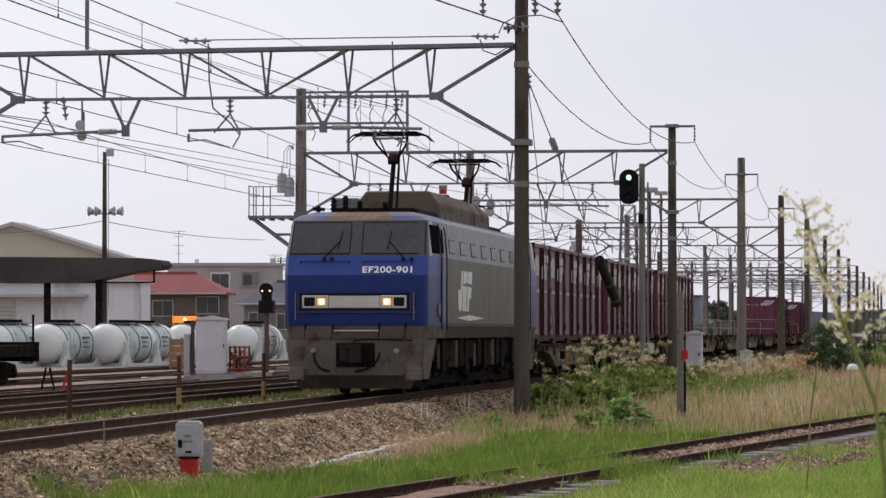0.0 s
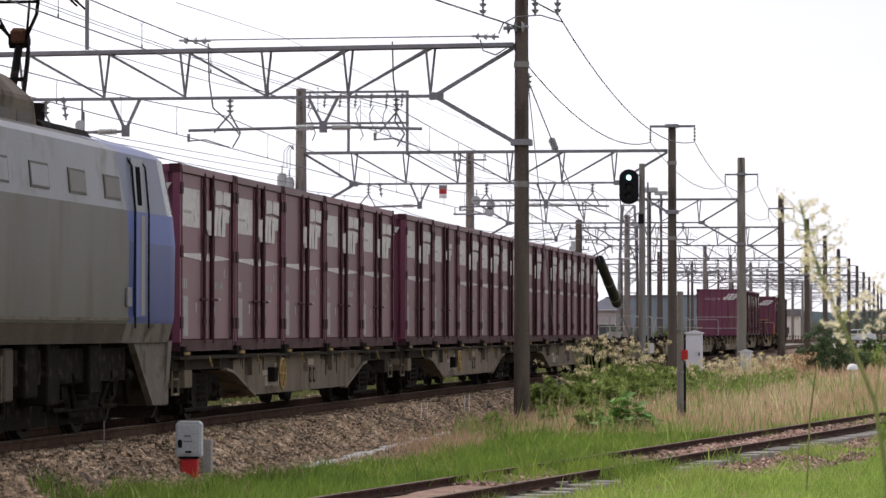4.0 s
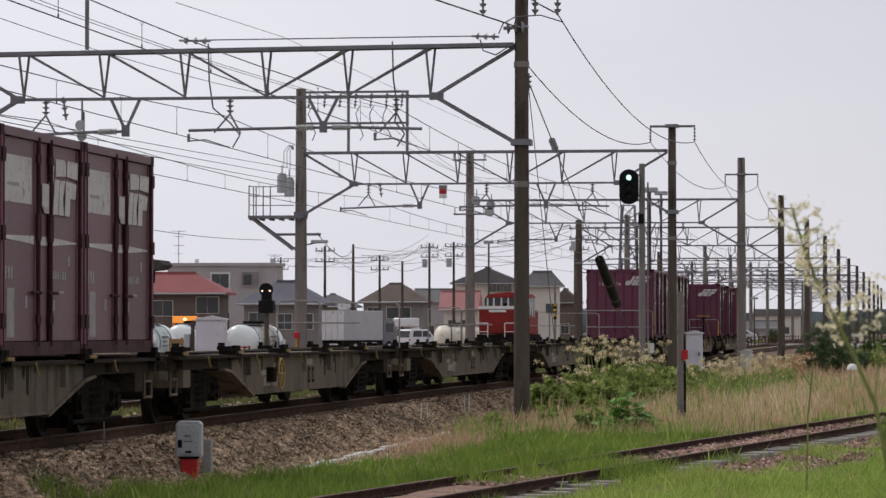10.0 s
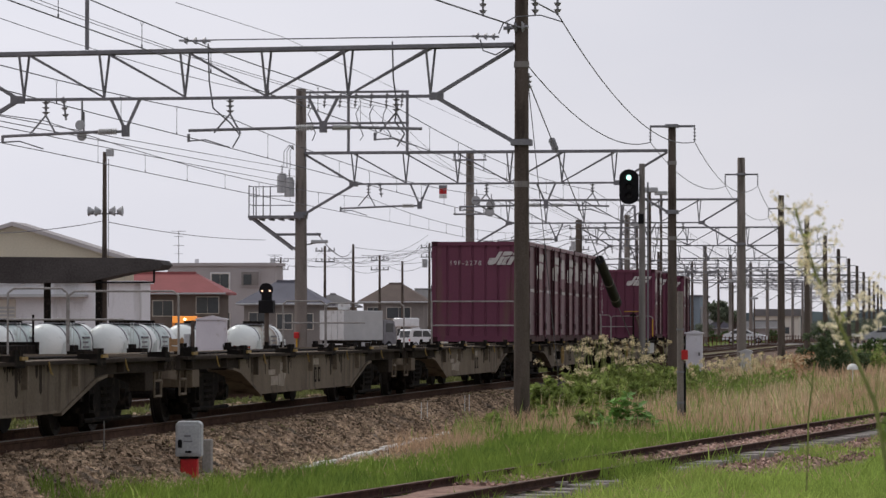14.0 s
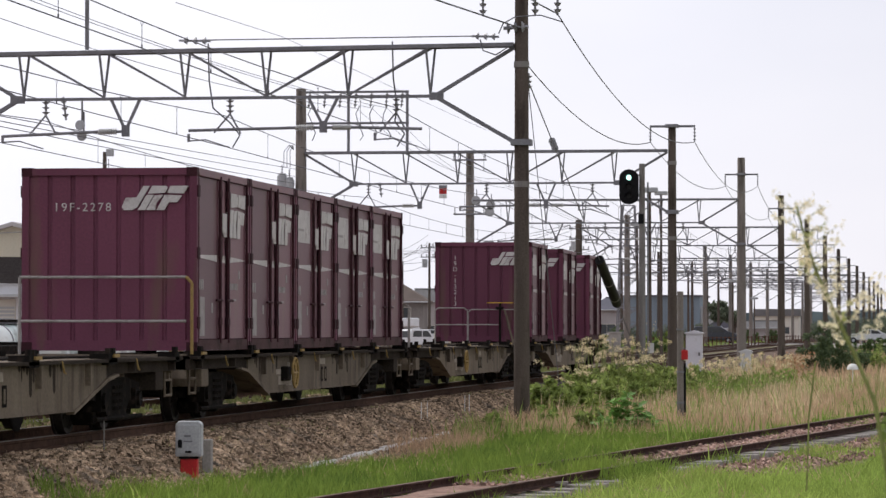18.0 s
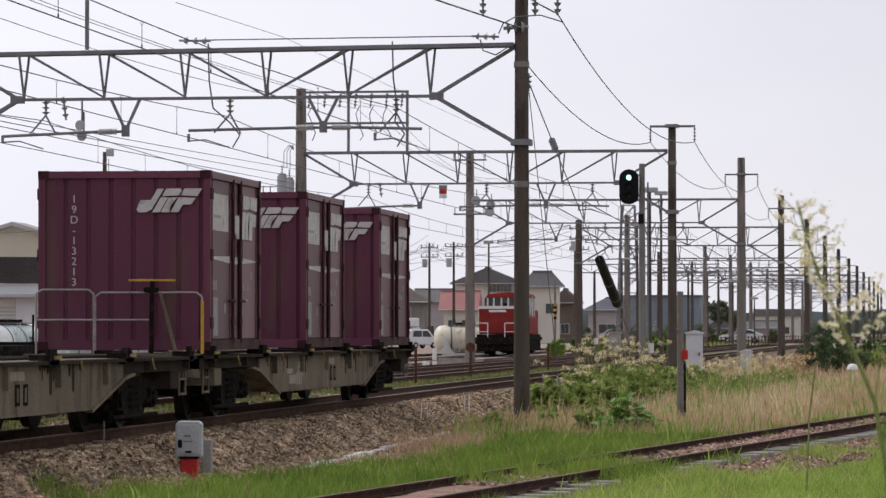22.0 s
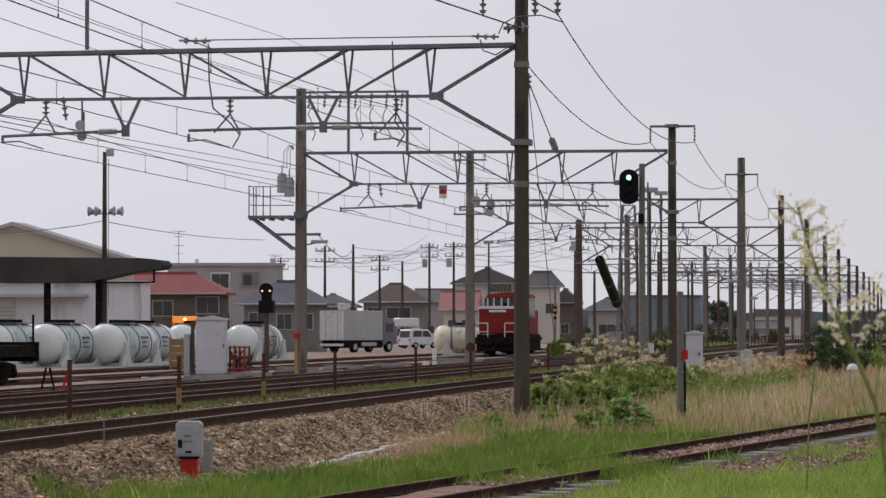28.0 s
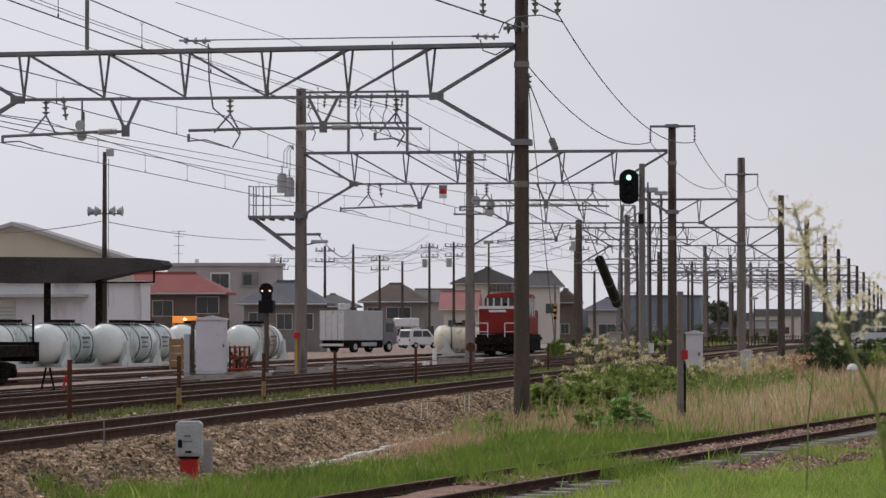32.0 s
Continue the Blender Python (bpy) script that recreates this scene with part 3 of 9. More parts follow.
M["maroon_grime"] = mat("container_sill_grime", (0.105, 0.060, 0.062), (0.06, 0.036, 0.036), 0.7, 0, 1.5, 30, 0.1, dirt=(0.04, 0.028, 0.025), dirt_amount=0.4)
M["maroon_dark"] = mat("container_gear", (0.060, 0.022, 0.028), (0.030, 0.013, 0.016), 0.6, 0, 3, 30, 0.1, gloss=0.05)
M["mark_white"] = mat("faded_white", (0.60, 0.57, 0.55), (0.42, 0.39, 0.38), 0.6, 0, 3, 40, 0.05, dirt=(0.25, 0.19, 0.18), dirt_amount=0.2)
M["mark_bar_pale"] = mat("faded_stencil", (0.36, 0.32, 0.27), (0.22, 0.185, 0.15), 0.7, 0, 9, 60, 0)
M["wagon"] = mat("wagon_grey", (0.20, 0.165, 0.125), (0.125, 0.10, 0.075), 0.7, 0, 1.2, 30, 0.1, dirt=(0.055, 0.042, 0.033), dirt_amount=0.25, streak=5, spread=0.12, gloss=0.03)
M["under"] = mat("underframe_dark", (0.0155, 0.0135, 0.012), (0.008, 0.007, 0.006), 0.8, 0, 3, 30, 0.2, dirt=(0.045, 0.034, 0.027), dirt_amount=0.3, gloss=0.02)
# brake dust on the wagons; on the snow plough it stands for shade
M["grime_and_shade"] = mat("brake_dust_and_shade", (0.052, 0.042, 0.034), (0.024, 0.019, 0.016), 0.85, 0, 1.5, 30, 0.2, dirt=(0.06, 0.046, 0.035), dirt_amount=0.1, gloss=0.02)
M["ochre"] = mat("dull_ochre", (0.34, 0.23, 0.08), (0.22, 0.15, 0.06), 0.6, 0, 5, 40, 0.1)
M["placard"] = mat("label_plate", (0.36, 0.33, 0.32), (0.25, 0.225, 0.22), 0.6, 0, 6, 40, 0)
M["wheel"] = mat("wheel_steel", (0.036, 0.030, 0.027), (0.019, 0.016, 0.015), 0.6, 0.1, 3, 30, 0.1, gloss=0.05)
M["handrail"] = mat("handrail_grey", (0.36, 0.34, 0.32), (0.22, 0.20, 0.185), 0.6, 0, 6, 30, 0.1)
M["deck"] = mat("deck_dark", (0.085, 0.075, 0.068), (0.05, 0.045, 0.04), 0.8, 0, 2, 30, 0.2)

CL, CW, CH = 3.715, 1.225, 2.5
SIDE = [(-1, "far"), (1, "near")]


def logo_shapes():
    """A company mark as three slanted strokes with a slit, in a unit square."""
    return [[(0.0, 0.52), (0.0, 0.12), (0.06, 0.0), (0.19, 0.0), (0.27, 0.12), (0.335, 1.0), (0.225, 1.0), (0.185, 0.52)],
            [(0.30, 0.0), (0.43, 0.0), (0.475, 0.63), (0.345, 0.63)], [(0.45, 0.0), (0.60, 0.0), (0.575, 0.30), (0.64, 0.63), (0.49, 0.61)],
            [(0.625, 0.0), (0.765, 0.0), (0.785, 0.32), (0.93, 0.32), (0.965, 0.60), (0.66, 0.63)],
            [(0.36, 0.68), (0.65, 0.71), (0.665, 0.92), (0.62, 1.0), (0.38, 1.0)], [(0.685, 0.71), (0.985, 0.68), (1.01, 1.0), (0.70, 1.0)]]



def logo(bm, s, x, y0, z0, w, h):
    """The mark on a side wall."""
    for shape in logo_shapes():
        prism(bm, [(y0 + p * w, z0 + q * h) for p, q in shape], x, x + 0.006 * s, "X")


def container(label, stripe=True, logo_size=1.0, placards=(0, 1), end_logo=True, number=None, number_vertical=False):
    c = thing("freight_container", label, "container", "freight containers")
    for x in (-CW, CW - 0.10):
        for y in (0, CL - 0.11):
            part("corner_post", quick(box, x, x + 0.10, y, y + 0.11, 0, CH), M["maroon"], c)
    for x in (-CW, CW - 0.09):
        part("bottom_rail", quick(box, x + 0.002, x + 0.088, 0.11, CL - 0.11, 0, 0.15), M["maroon_grime"], c)
        part("top_rail", quick(box, x + 0.002, x + 0.088, 0.11, CL - 0.11, CH - 0.10, CH - 0.002), M["maroon_sheen"], c)
    for y in (0.0, CL - 0.09):
        part("bottom_rail", quick(box, -CW + 0.10, CW - 0.10, y + 0.002, y + 0.088, 0, 0.14), M["maroon"], c)
        part("top_rail", quick(box, -CW + 0.10, CW - 0.10, y + 0.002, y + 0.088, CH - 0.10, CH - 0.002), M["maroon"], c)
    part("roof", quick(box, -CW + 0.08, CW - 0.08, 0.08, CL - 0.08, CH - 0.09, CH - 0.02), M["maroon"], c)
    part("floor", quick(box, -CW + 0.08, CW - 0.08, 0.08, CL - 0.08, 0.02, 0.12), M["maroon_dark"], c)
    for y, s in ((0.035, -1), (CL - 0.035, 1)):
        pts, n, w = [], 7, (2 * CW - 0.2) / 7
        for i in range(n):
            x = -CW + 0.1 + i * w
            pts += [(x, y), (x + w * 0.78, y), (x + w * 0.83, y - s * 0.03), (x + w * 0.95, y - s * 0.03)]
        pts += [(CW - 0.1, y), (CW - 0.1, y - s * 0.06), (-CW + 0.1, y - s * 0.06)]
        bm = bmesh.new()
        prism(bm, pts, 0.14, CH - 0.10, "Z")
        part("end_wall", bm, M["maroon"], c)
    for s, _ in SIDE:
        x = s * (CW - 0.045)
        xi, xo = sorted((x, x - s * 0.04))
        for ya, yb in ((0.13, 1.62), (2.22, CL - 0.13)):
            bm = bmesh.new()
            box(bm, xi, xo, ya, yb, 0.16, CH - 0.11)
            door = part("door_panel", bm, M["maroon_sheen"], c)
            xe0, xe1 = sorted((x, x + s * 0.018))
            for yy in (ya, yb - 0.05):
                part("door_stile", quick(box, xe0, xe1, yy, yy + 0.05, 0.17, CH - 0.12), M["maroon_sheen"], door)
        bm = bmesh.new()
        box(bm, xi, xo, 1.66, 2.18, 0.16, CH - 0.11)
        part("middle_panel", bm, M["maroon_sheen"], c)
        for yy in (1.64, 2.20, 0.12, CL - 0.12):
            bm = bmesh.new()
            rod(bm, (s * (CW - 0.012), yy, 0.10), (s * (CW - 0.012), yy, CH - 0.06), 0.03 if 1 < yy < 3 else 0.022, 6)
            lock = part("locking_bar", bm, M["maroon_dark"], c)
            if 1 < yy < 3:
                x0, x1 = sorted((s * (CW - 0.02), s * (CW + 0.012)))
                for zz in (0.35, 1.28, 2.15):
                    part("keeper", quick(box, x0, x1, yy - 0.075, yy + 0.075, zz, zz + (0.3 if zz == 1.28 else 0.1)), M["maroon_dark"], lock)
        x0, x1 = sorted((s * (CW - 0.03), s * (CW + 0.02)))
        for yy in (0.06, CL - 0.10):
            for zz in (0.3, 1.25, 2.1):
                part("hinge", quick(box, x0, x1, yy - 0.05, yy + 0.09, zz, zz + 0.16), M["maroon_dark"], c)
        part("door_handle", quick(rod, (s * CW, 1.35, 0.70), (s * CW, 1.75, 0.70), 0.02, 5), M["maroon_dark"], c)
        part("door_handle", quick(rod, (s * CW, 2.10, 0.70), (s * CW, 2.5, 0.70), 0.02, 5), M["maroon_dark"], c)
        # markings
        xm = s * (CW - 0.044)
        bm = bmesh.new()
        logo(bm, s, xm + 0.02 * s, 1.86 + 0.3 * (1 - logo_size), 1.60 + 0.3 * (1 - logo_size), 1.66 * logo_size, 0.64 * logo_size)
        part("company_mark", bm, M["mark_white"], c)
        if stripe:
            bm = bmesh.new()
            prism(bm, [(0.16, 1.285), (1.60, 1.235), (1.60, 1.335), (0.16, 1.31)], xm, xm + 0.006 * s, "X")
            prism(bm, [(1.68, 1.235), (2.16, 1.235), (2.16, 1.335), (1.68, 1.335)], xm, xm + 0.006 * s, "X")
            prism(bm, [(2.24, 1.235), (3.56, 1.285), (3.56, 1.30), (2.24, 1.335)], xm, xm + 0.006 * s, "X")
            part("stripe", bm, M["mark_white"], c)
        for p in placards:
            bm = bmesh.new()
            if p == 0:
                box(bm, *sorted((xm, xm + s * 0.006)), 0.40, 0.72, 0.20, 0.74)
                part("placard", bm, M["placard"], c)
            else:
                box(bm, *sorted((xm, xm + s * 0.005)), 0.24, 1.46, 1.68, 2.20)
                pl = part("poster", bm, M["mark_white"], c, "faded white advertising panel")
                part("print", quick(box, *sorted((xm, xm + s * 0.008)), 0.42, 0.92, 1.86, 1.90), M["placard"], pl)
        bm = bmesh.new()
        for ya, yb, za, zb in [(0.20 + 0.12 * k, 0.28 + 0.12 * k, 0.84, 0.98) for k in range(4)] + [(2.42 + 0.11 * k, 2.49 + 0.11 * k, 0.86, 0.95) for k in range(6)] + [(3.12, 3.22, 1.02, 1.14), (1.18, 1.28, 0.52, 0.66), (2.42, 2.52, 0.5, 0.62), (2.7, 2.95, 0.70, 0.73)]:
            box(bm, *sorted((xm, xm + s * 0.006)), ya, yb, za, zb)
        tagged(part("stencil", bm, M["placard"], c), kind="stuff")
    for x in (-CW, CW - 0.14):
        for y in (-0.006, CL - 0.124):
            for z in (-0.004, CH - 0.115):
                part("corner_casting", quick(box, x - 0.004, x + 0.144, y, y + 0.13, z, z + 0.12), M["maroon_dark"], c)
    if end_logo:
        bm = bmesh.new()
        for shape in logo_shapes():
            prism(bm, [(0.16 + p * 0.80 + 0.42 * q * 0.33, 1.92 + q * 0.33) for p, q in shape], -0.001, 0.034, "Y")
        part("company_mark", bm, M["mark_white"], c)
    if number:
        if number_vertical:
            for k, ch in enumerate(number):
                letters("number_letter", ch, 0.155, M["mark_white"], c, pose(-0.72, 0.031, 2.06 - k * 0.145, 90, 0, 0))
        else:
            letters("number_lettering", number, 0.165, M["mark_white"], c, pose(-0.38, 0.031, 1.91, 90, 0, 0), space=1.32)
    return c


def wheelset(parent, y, r, name="wheelset"):
    bm = bmesh.new()
    rod(bm, (-0.78, 0, 0), (0.78, 0, 0), 0.075, 8)
    for s in (-1, 1):
        lathe(bm, [(r * 0.96, s * 0.50), (r + 0.028, s * 0.505), (r + 0.028, s * 0.53), (r, s * 0.535), (r * 0.99, s * 0.64), (r * 0.86, s * 0.64), (r * 0.80, s * 0.60), (r * 0.35, s * 0.58), (r * 0.30, s * 0.66), (0.09, s * 0.66)], (0, 0, 0), "X", 20)
        for a in range(3):
            q = 2 * math.pi * a / 3
            box(bm, s * 0.60, s * 0.612, -0.05, 0.05, -0.05, 0.05, Matrix.Translation((0, r * 0.6 * math.cos(q), r * 0.6 * math.sin(q))))
    w = part(name, bm, M["wheel"], parent)
    w.matrix_basis = pose(0, y, 0)
    return w


def bogie(t, y, base, r, heavy=False):
    """A two-axle bogie: side frames, springs, axle boxes and turning wheelsets."""
    bm = bmesh.new()
    h = 0.10 if heavy else 0.0
    for s in (-1, 1):
        x0, x1 = sorted((s * 0.92, s * 1.02))
        prism(bm, [(-base / 2 - 0.35, r + 0.02), (-base / 2 - 0.35, r + 0.2 + h), (-base * 0.25, r + 0.28 + h), (base * 0.25, r + 0.28 + h), (base / 2 + 0.35, r + 0.2 + h), (base / 2 + 0.35, r + 0.02),
                       (base / 2 - 0.25, r - 0.02), (base * 0.24, r - 0.22 - h), (-base * 0.24, r - 0.22 - h), (-base / 2 + 0.25, r - 0.02)], x0, x1, "X")
    box(bm, -0.92, 0.92, -0.22, 0.22, r - 0.08, r + 0.25)
    b = part("bogie", bm, M["under"], t)
    b.matrix_basis = pose(0, y, 0)
    for s in (-1, 1):
        for ya in (-base / 2, base / 2):
            bm = bmesh.new()
            x0, x1 = sorted((s * 0.86, s * 1.08))
            box(bm, x0, x1, ya - 0.13, ya + 0.13, r - 0.13, r + 0.14)
            rod(bm, (s * 0.9, ya, r), (s * 1.12, ya, r), 0.1, 10)
            part("axle_box", bm, M["under"], b)
        for ya in (-0.13, 0.13):
            bm = bmesh.new()
            for k in range(4):
                rod(bm, (s * 0.98, ya, r - 0.12 + k * 0.085), (s * 0.98, ya, r - 0.075 + k * 0.085), 0.10, 10)
            part("coil_spring", bm, M["under"], b)
        part("brake_beam", quick(rod, (s * 1.05, -base / 2 - 0.3, r - 0.22), (s * 1.05, base / 2 + 0.3, r - 0.22), 0.03, 6), M["under"], b)
        for ya in (-base / 2 + 0.3, base / 2 - 0.3):
            part("brake_shoe", quick(box, *sorted((s * 0.62, s * 0.9)), ya - 0.09, ya + 0.09, r - 0.3, r + 0.12), M["under"], b, bevel=0.02)
    for ya in (-base / 2, base / 2):
        w = wheelset(b, ya, r)
        w.matrix_basis = pose(0, ya, r)
    return b


WL = 19.45   # wagon body length, from 0.28 ahead of its first box


def wagon(split="gate", wheel=True, mark=False):
    w = thing("container_flat_wagon", "grey container flat wagon with deep fishbelly side sills", "wagon", "container flat wagons")
    y0, y1 = -0.28, WL - 0.28
    for s, _ in SIDE:
        bm = bmesh.new()
        x0, x1 = sorted((s * 0.72, s * 1.21))
        prism(bm, [(y0 + 4.0, 0.93), (y1 - 4.0, 0.93), (y1 - 4.0, 0.70), (y1 - 5.7, 0.33), (y0 + 5.6, 0.33), (y0 + 4.0, 0.70)], x0, x1, "X")
        sill = part("side_sill", bm, M["wagon"], w)
        bm = bmesh.new()
        prism(bm, [(y0 + 3.45, 0.74), (y0 + 4.0, 0.70), (y0 + 5.6, 0.33), (y0 + 5.6, 0.29), (y0 + 3.95, 0.66), (y0 + 3.4, 0.71)], *sorted((s * 1.13, s * 1.235)), axis="X")
        part("sill_haunch", bm, M["wagon"], sill)
        bm = bmesh.new()
        prism(bm, [(y1 - 3.45, 0.74), (y1 - 4.0, 0.70), (y1 - 5.7, 0.33), (y1 - 5.7, 0.29), (y1 - 3.95, 0.66), (y1 - 3.4, 0.71)], *sorted((s * 1.13, s * 1.235)), axis="X")
        part("sill_haunch", bm, M["wagon"], sill)
        for ya, yb in ((y0, y0 + 3.998), (y1 - 3.998, y1)):
            bm = bmesh.new()
            if ya < 3:
                prism(bm, [(ya, 0.93), (yb, 0.93), (yb, 0.70), (ya + 3.5, 0.74), (ya, 0.74)], *sorted((s * 0.8, s * 1.19)), axis="X")
            else:
                prism(bm, [(ya, 0.93), (yb, 0.93), (yb, 0.74), (yb - 3.5, 0.74), (ya, 0.70)], *sorted((s * 0.8, s * 1.19)), axis="X")
            part("end_sill", bm, M["grime_and_shade"], sill)
        x0, x1 = sorted((s * 1.19, s * 1.28))
        for k in range(9):
            y = y0 + 0.4 + k * (WL - 0.8) / 8
            bm = bmesh.new()
            box(bm, x0, x1, y - 0.03, y + 0.03, 0.62 if y0 + 4.5 < y < y1 - 4.5 else 0.76, 0.90)
            part("sill_stiffener", bm, M["wagon"] if y0 + 4.5 < y < y1 - 4.5 else M["grime_and_shade"], sill)
        bm = bmesh.new()
        box(bm, *sorted((s * 1.10, s * 1.30)), y0, y1, 0.885, 0.925)
        part("sill_flange", bm, M["grime_and_shade"], sill)
        bm = bmesh.new()
        box(bm, *sorted((s * 1.20, s * 1.225)), y0 + 5.6, y1 - 5.7, 0.325, 0.355)
        part("lower_flange", bm, M["wagon"], sill)
        x0, x1 = sorted((s * 1.208, s * 1.214))
        for ya in (9.95, 10.30):
            mark = part("side_mark", quick(box, x0, x1, ya, ya + 0.20, 0.44, 0.68), M["under"], sill)
            part("mark_core", quick(box, *sorted((s * 1.213, s * 1.217)), ya + 0.06, ya + 0.14, 0.48, 0.64), M["wagon"], mark)
        part("data_panel", quick(box, x0, x1, 9.55, 10.35, 0.72, 0.82), M["mark_bar_pale"], sill)
        part("data_panel", quick(box, x0, x1, 6.15, 6.75, 0.44, 0.58), M["mark_bar_pale"], sill)
        if mark:
            bm = bmesh.new()
            logo(bm, s, s * 1.213, 6.75, 0.42, 0.62, 0.36)
            part("company_mark", bm, M["mark_bar_pale"], sill)
            part("number_bar", quick(box, x0, x1, 5.95, 6.5, 0.60, 0.68), M["mark_bar_pale"], sill)
        # black grease that has run down from the locks
        rg = random.Random(17)
        for yc, hw in ((4.7, 0.5), (5.8, 0.3), (7.7, 0.4), (11.4, 0.45), (12.5, 0.35)):
            bm = bmesh.new()
            yy = yc - hw
            while yy < yc + hw:
                wd = rg.uniform(0.05, 0.16)
                zl = 0.92 - rg.uniform(0.05, 0.45) * (1 - 0.6 * abs(yy - yc) / hw)
                prism(bm, [(yy, 0.93), (yy + wd, 0.93), (yy + wd * 0.9, zl + 0.03), (yy + wd * 0.55, zl), (yy + wd * 0.2, zl + 0.04)], *sorted((s * 1.209, s * 1.2125)), axis="X")
                yy += wd + rg.uniform(0.0, 0.04)
            tagged(part("grease_stain", bm, M["grime_and_shade"], sill), kind="stuff")
        for ya in (1.6, 5.1, 8.8, 12.6, 16.4):
            bm = bmesh.new()
            rod(bm, (s * 1.30, ya, 0.92), (s * 1.32, ya + 0.03, 0.80), 0.013, 5)
            rod(bm, (s * 1.32, ya + 0.03, 0.80), (s * 1.32, ya + 0.10, 0.78), 0.013, 5)
            part("lock_lever", bm, M["ochre"], sill, "dull yellow lock lever")
    for k in range(14):
        y = y0 + 0.15 + k * (WL - 0.3) / 13
        part("cross_member", quick(box, -1.13, 1.13, y - 0.07, y + 0.07, 0.74, 0.93), M["under"], w)
    bm = bmesh.new()
    box(bm, -0.24, 0.24, y0 + 0.02, y1 - 0.02, 0.55, 0.94)
    part("centre_sill", bm, M["under"], w)
    for y in (y0, y1 - 0.1):
        part("end_beam", quick(box, -1.13, 1.13, y, y + 0.1, 0.62, 0.955), M["wagon"], w)
    for k in range(5):
        ya = k * 3.794
        for yy in (ya + 0.06, ya + CL - 0.06):
            for s, _ in SIDE:
                bm = bmesh.new()
                box(bm, *sorted((s * 1.06, s * 1.30)), yy - 0.13, yy + 0.13, 0.86, 0.995)
                box(bm, *sorted((s * 1.235, s * 1.29)), yy - 0.07, yy + 0.07, 0.99, 1.06)
                lock = part("twist_lock", bm, M["under"], w)
                if s > 0 and yy - ya < 1:
                    part("lock_handle", quick(box, 1.298, 1.325, yy - 0.12, yy + 0.16, 0.945, 0.985), M["ochre"], lock, "dull yellow lock handle")
    for y in (2.3, 16.5):
        bogie(w, y, 1.9, 0.405)
    for ye, s in ((y0, -1), (y1, 1)):
        bm = bmesh.new()
        box(bm, -0.12, 0.12, *sorted((ye, ye + s * 0.36)), 0.72, 0.96)
        box(bm, -0.2, 0.16, *sorted((ye + s * 0.30, ye + s * 0.50)), 0.68, 1.0)
        part("coupler", bm, M["under"], w)
        bm = bmesh.new()
        rod(bm, (0.45, ye, 0.75), (0.42, ye + s * 0.25, 0.45), 0.035, 6)
        rod(bm, (0.42, ye + s * 0.25, 0.45), (0.40, ye + s * 0.44, 0.62), 0.035, 6)
        part("brake_hose", bm, M["black"], w)
        for sx in (-1, 1):
            bm = bmesh.new()
            rod(bm, (sx * 1.16, ye - s * 0.10, 0.9), (sx * 1.16, ye - s * 0.10, 0.40), 0.018, 5)
            rod(bm, (sx * 1.16, ye - s * 0.50, 0.9), (sx * 1.16, ye - s * 0.50, 0.40), 0.018, 5)
            for zz in (0.42, 0.62):
                rod(bm, (sx * 1.16, ye - s * 0.10, zz), (sx * 1.16, ye - s * 0.50, zz), 0.018, 5)
            part("step", bm, M["wagon"], w)
            part("end_box", quick(box, *sorted((sx * 0.78, sx * 1.2)), *sorted((ye - s * 0.75, ye - s * 1.2)), 0.5, 0.74), M["wagon"] if s < 0 else M["grime_and_shade"], w, bevel=0.01)
    # front platform railing, with the brake column
    if split == "plain":
        for k, z in enumerate((1.40, 2.0)):
            part("end_railing", quick(rod, (-1.2, -0.2, z), (1.12, -0.2, z), 0.02, 6), M["handrail"], w)
        bm = bmesh.new()
        rod(bm, (1.2, -0.2, 0.95), (1.2, -0.2, 1.92), 0.022, 6)
        rod(bm, (1.2, -0.2, 1.92), (1.12, -0.2, 2.0), 0.022, 6)
        part("railing_post", bm, M["ochre"], w)
        part("railing_post", quick(rod, (-1.2, -0.2, 0.95), (-1.2, -0.2, 2.0), 0.022, 6), M["handrail"], w)
    for xa, xb, zt in ((-1.2, -0.38, 1.84), (-0.36, 1.15, 1.80)) if split in ("gate", "rail") else ():
        bm = bmesh.new()
        rod(bm, (xa, -0.2, 0.95), (xa, -0.2, zt - 0.06), 0.015, 6)
        rod(bm, (xb, -0.2, 0.95), (xb, -0.2, zt - 0.06), 0.015, 6)
        rod(bm, (xa, -0.2, zt - 0.06), (xa + 0.08, -0.2, zt), 0.015, 6)
        rod(bm, (xb, -0.2, zt - 0.06), (xb - 0.08, -0.2, zt), 0.015, 6)
        rod(bm, (xa + 0.08, -0.2, zt), (xb - 0.08, -0.2, zt), 0.015, 6)
        rod(bm, (xa, -0.2, 1.42), (xb - 0.75 if xb > 1 else xb, -0.2, 1.42), 0.015, 6)
        part("end_railing", bm, M["handrail"], w)
    if split == "gate":
        part("railing_end", quick(rod, (1.155, -0.2, 0.95), (1.155, -0.2, 1.68), 0.023, 6), M["yellow"], w)
        bm = bmesh.new()
        prism(bm, [(0.42, 0.95), (0.48, 0.95), (0.475, 1.82), (0.425, 1.82)], -0.27, -0.225, "Y")
        brake = part("brake_column", bm, M["under"], w)
        part("brake_stay", quick(rod, (0.78, -0.16, 0.95), (0.56, -0.2, 1.80), 0.026, 6), M["wagon"], brake)
        part("brake_lever", quick(box, 0.12, 0.78, -0.24, -0.19, 1.955, 1.985), M["yellow"], brake)
        part("brake_head", quick(box, 0.34, 0.54, -0.27, -0.18, 1.80, 1.87), M["under"], brake, bevel=0.012)
        part("brake_spindle", quick(rod, (0.45, -0.215, 1.85), (0.45, -0.215, 1.96), 0.03, 6), M["under"], brake)
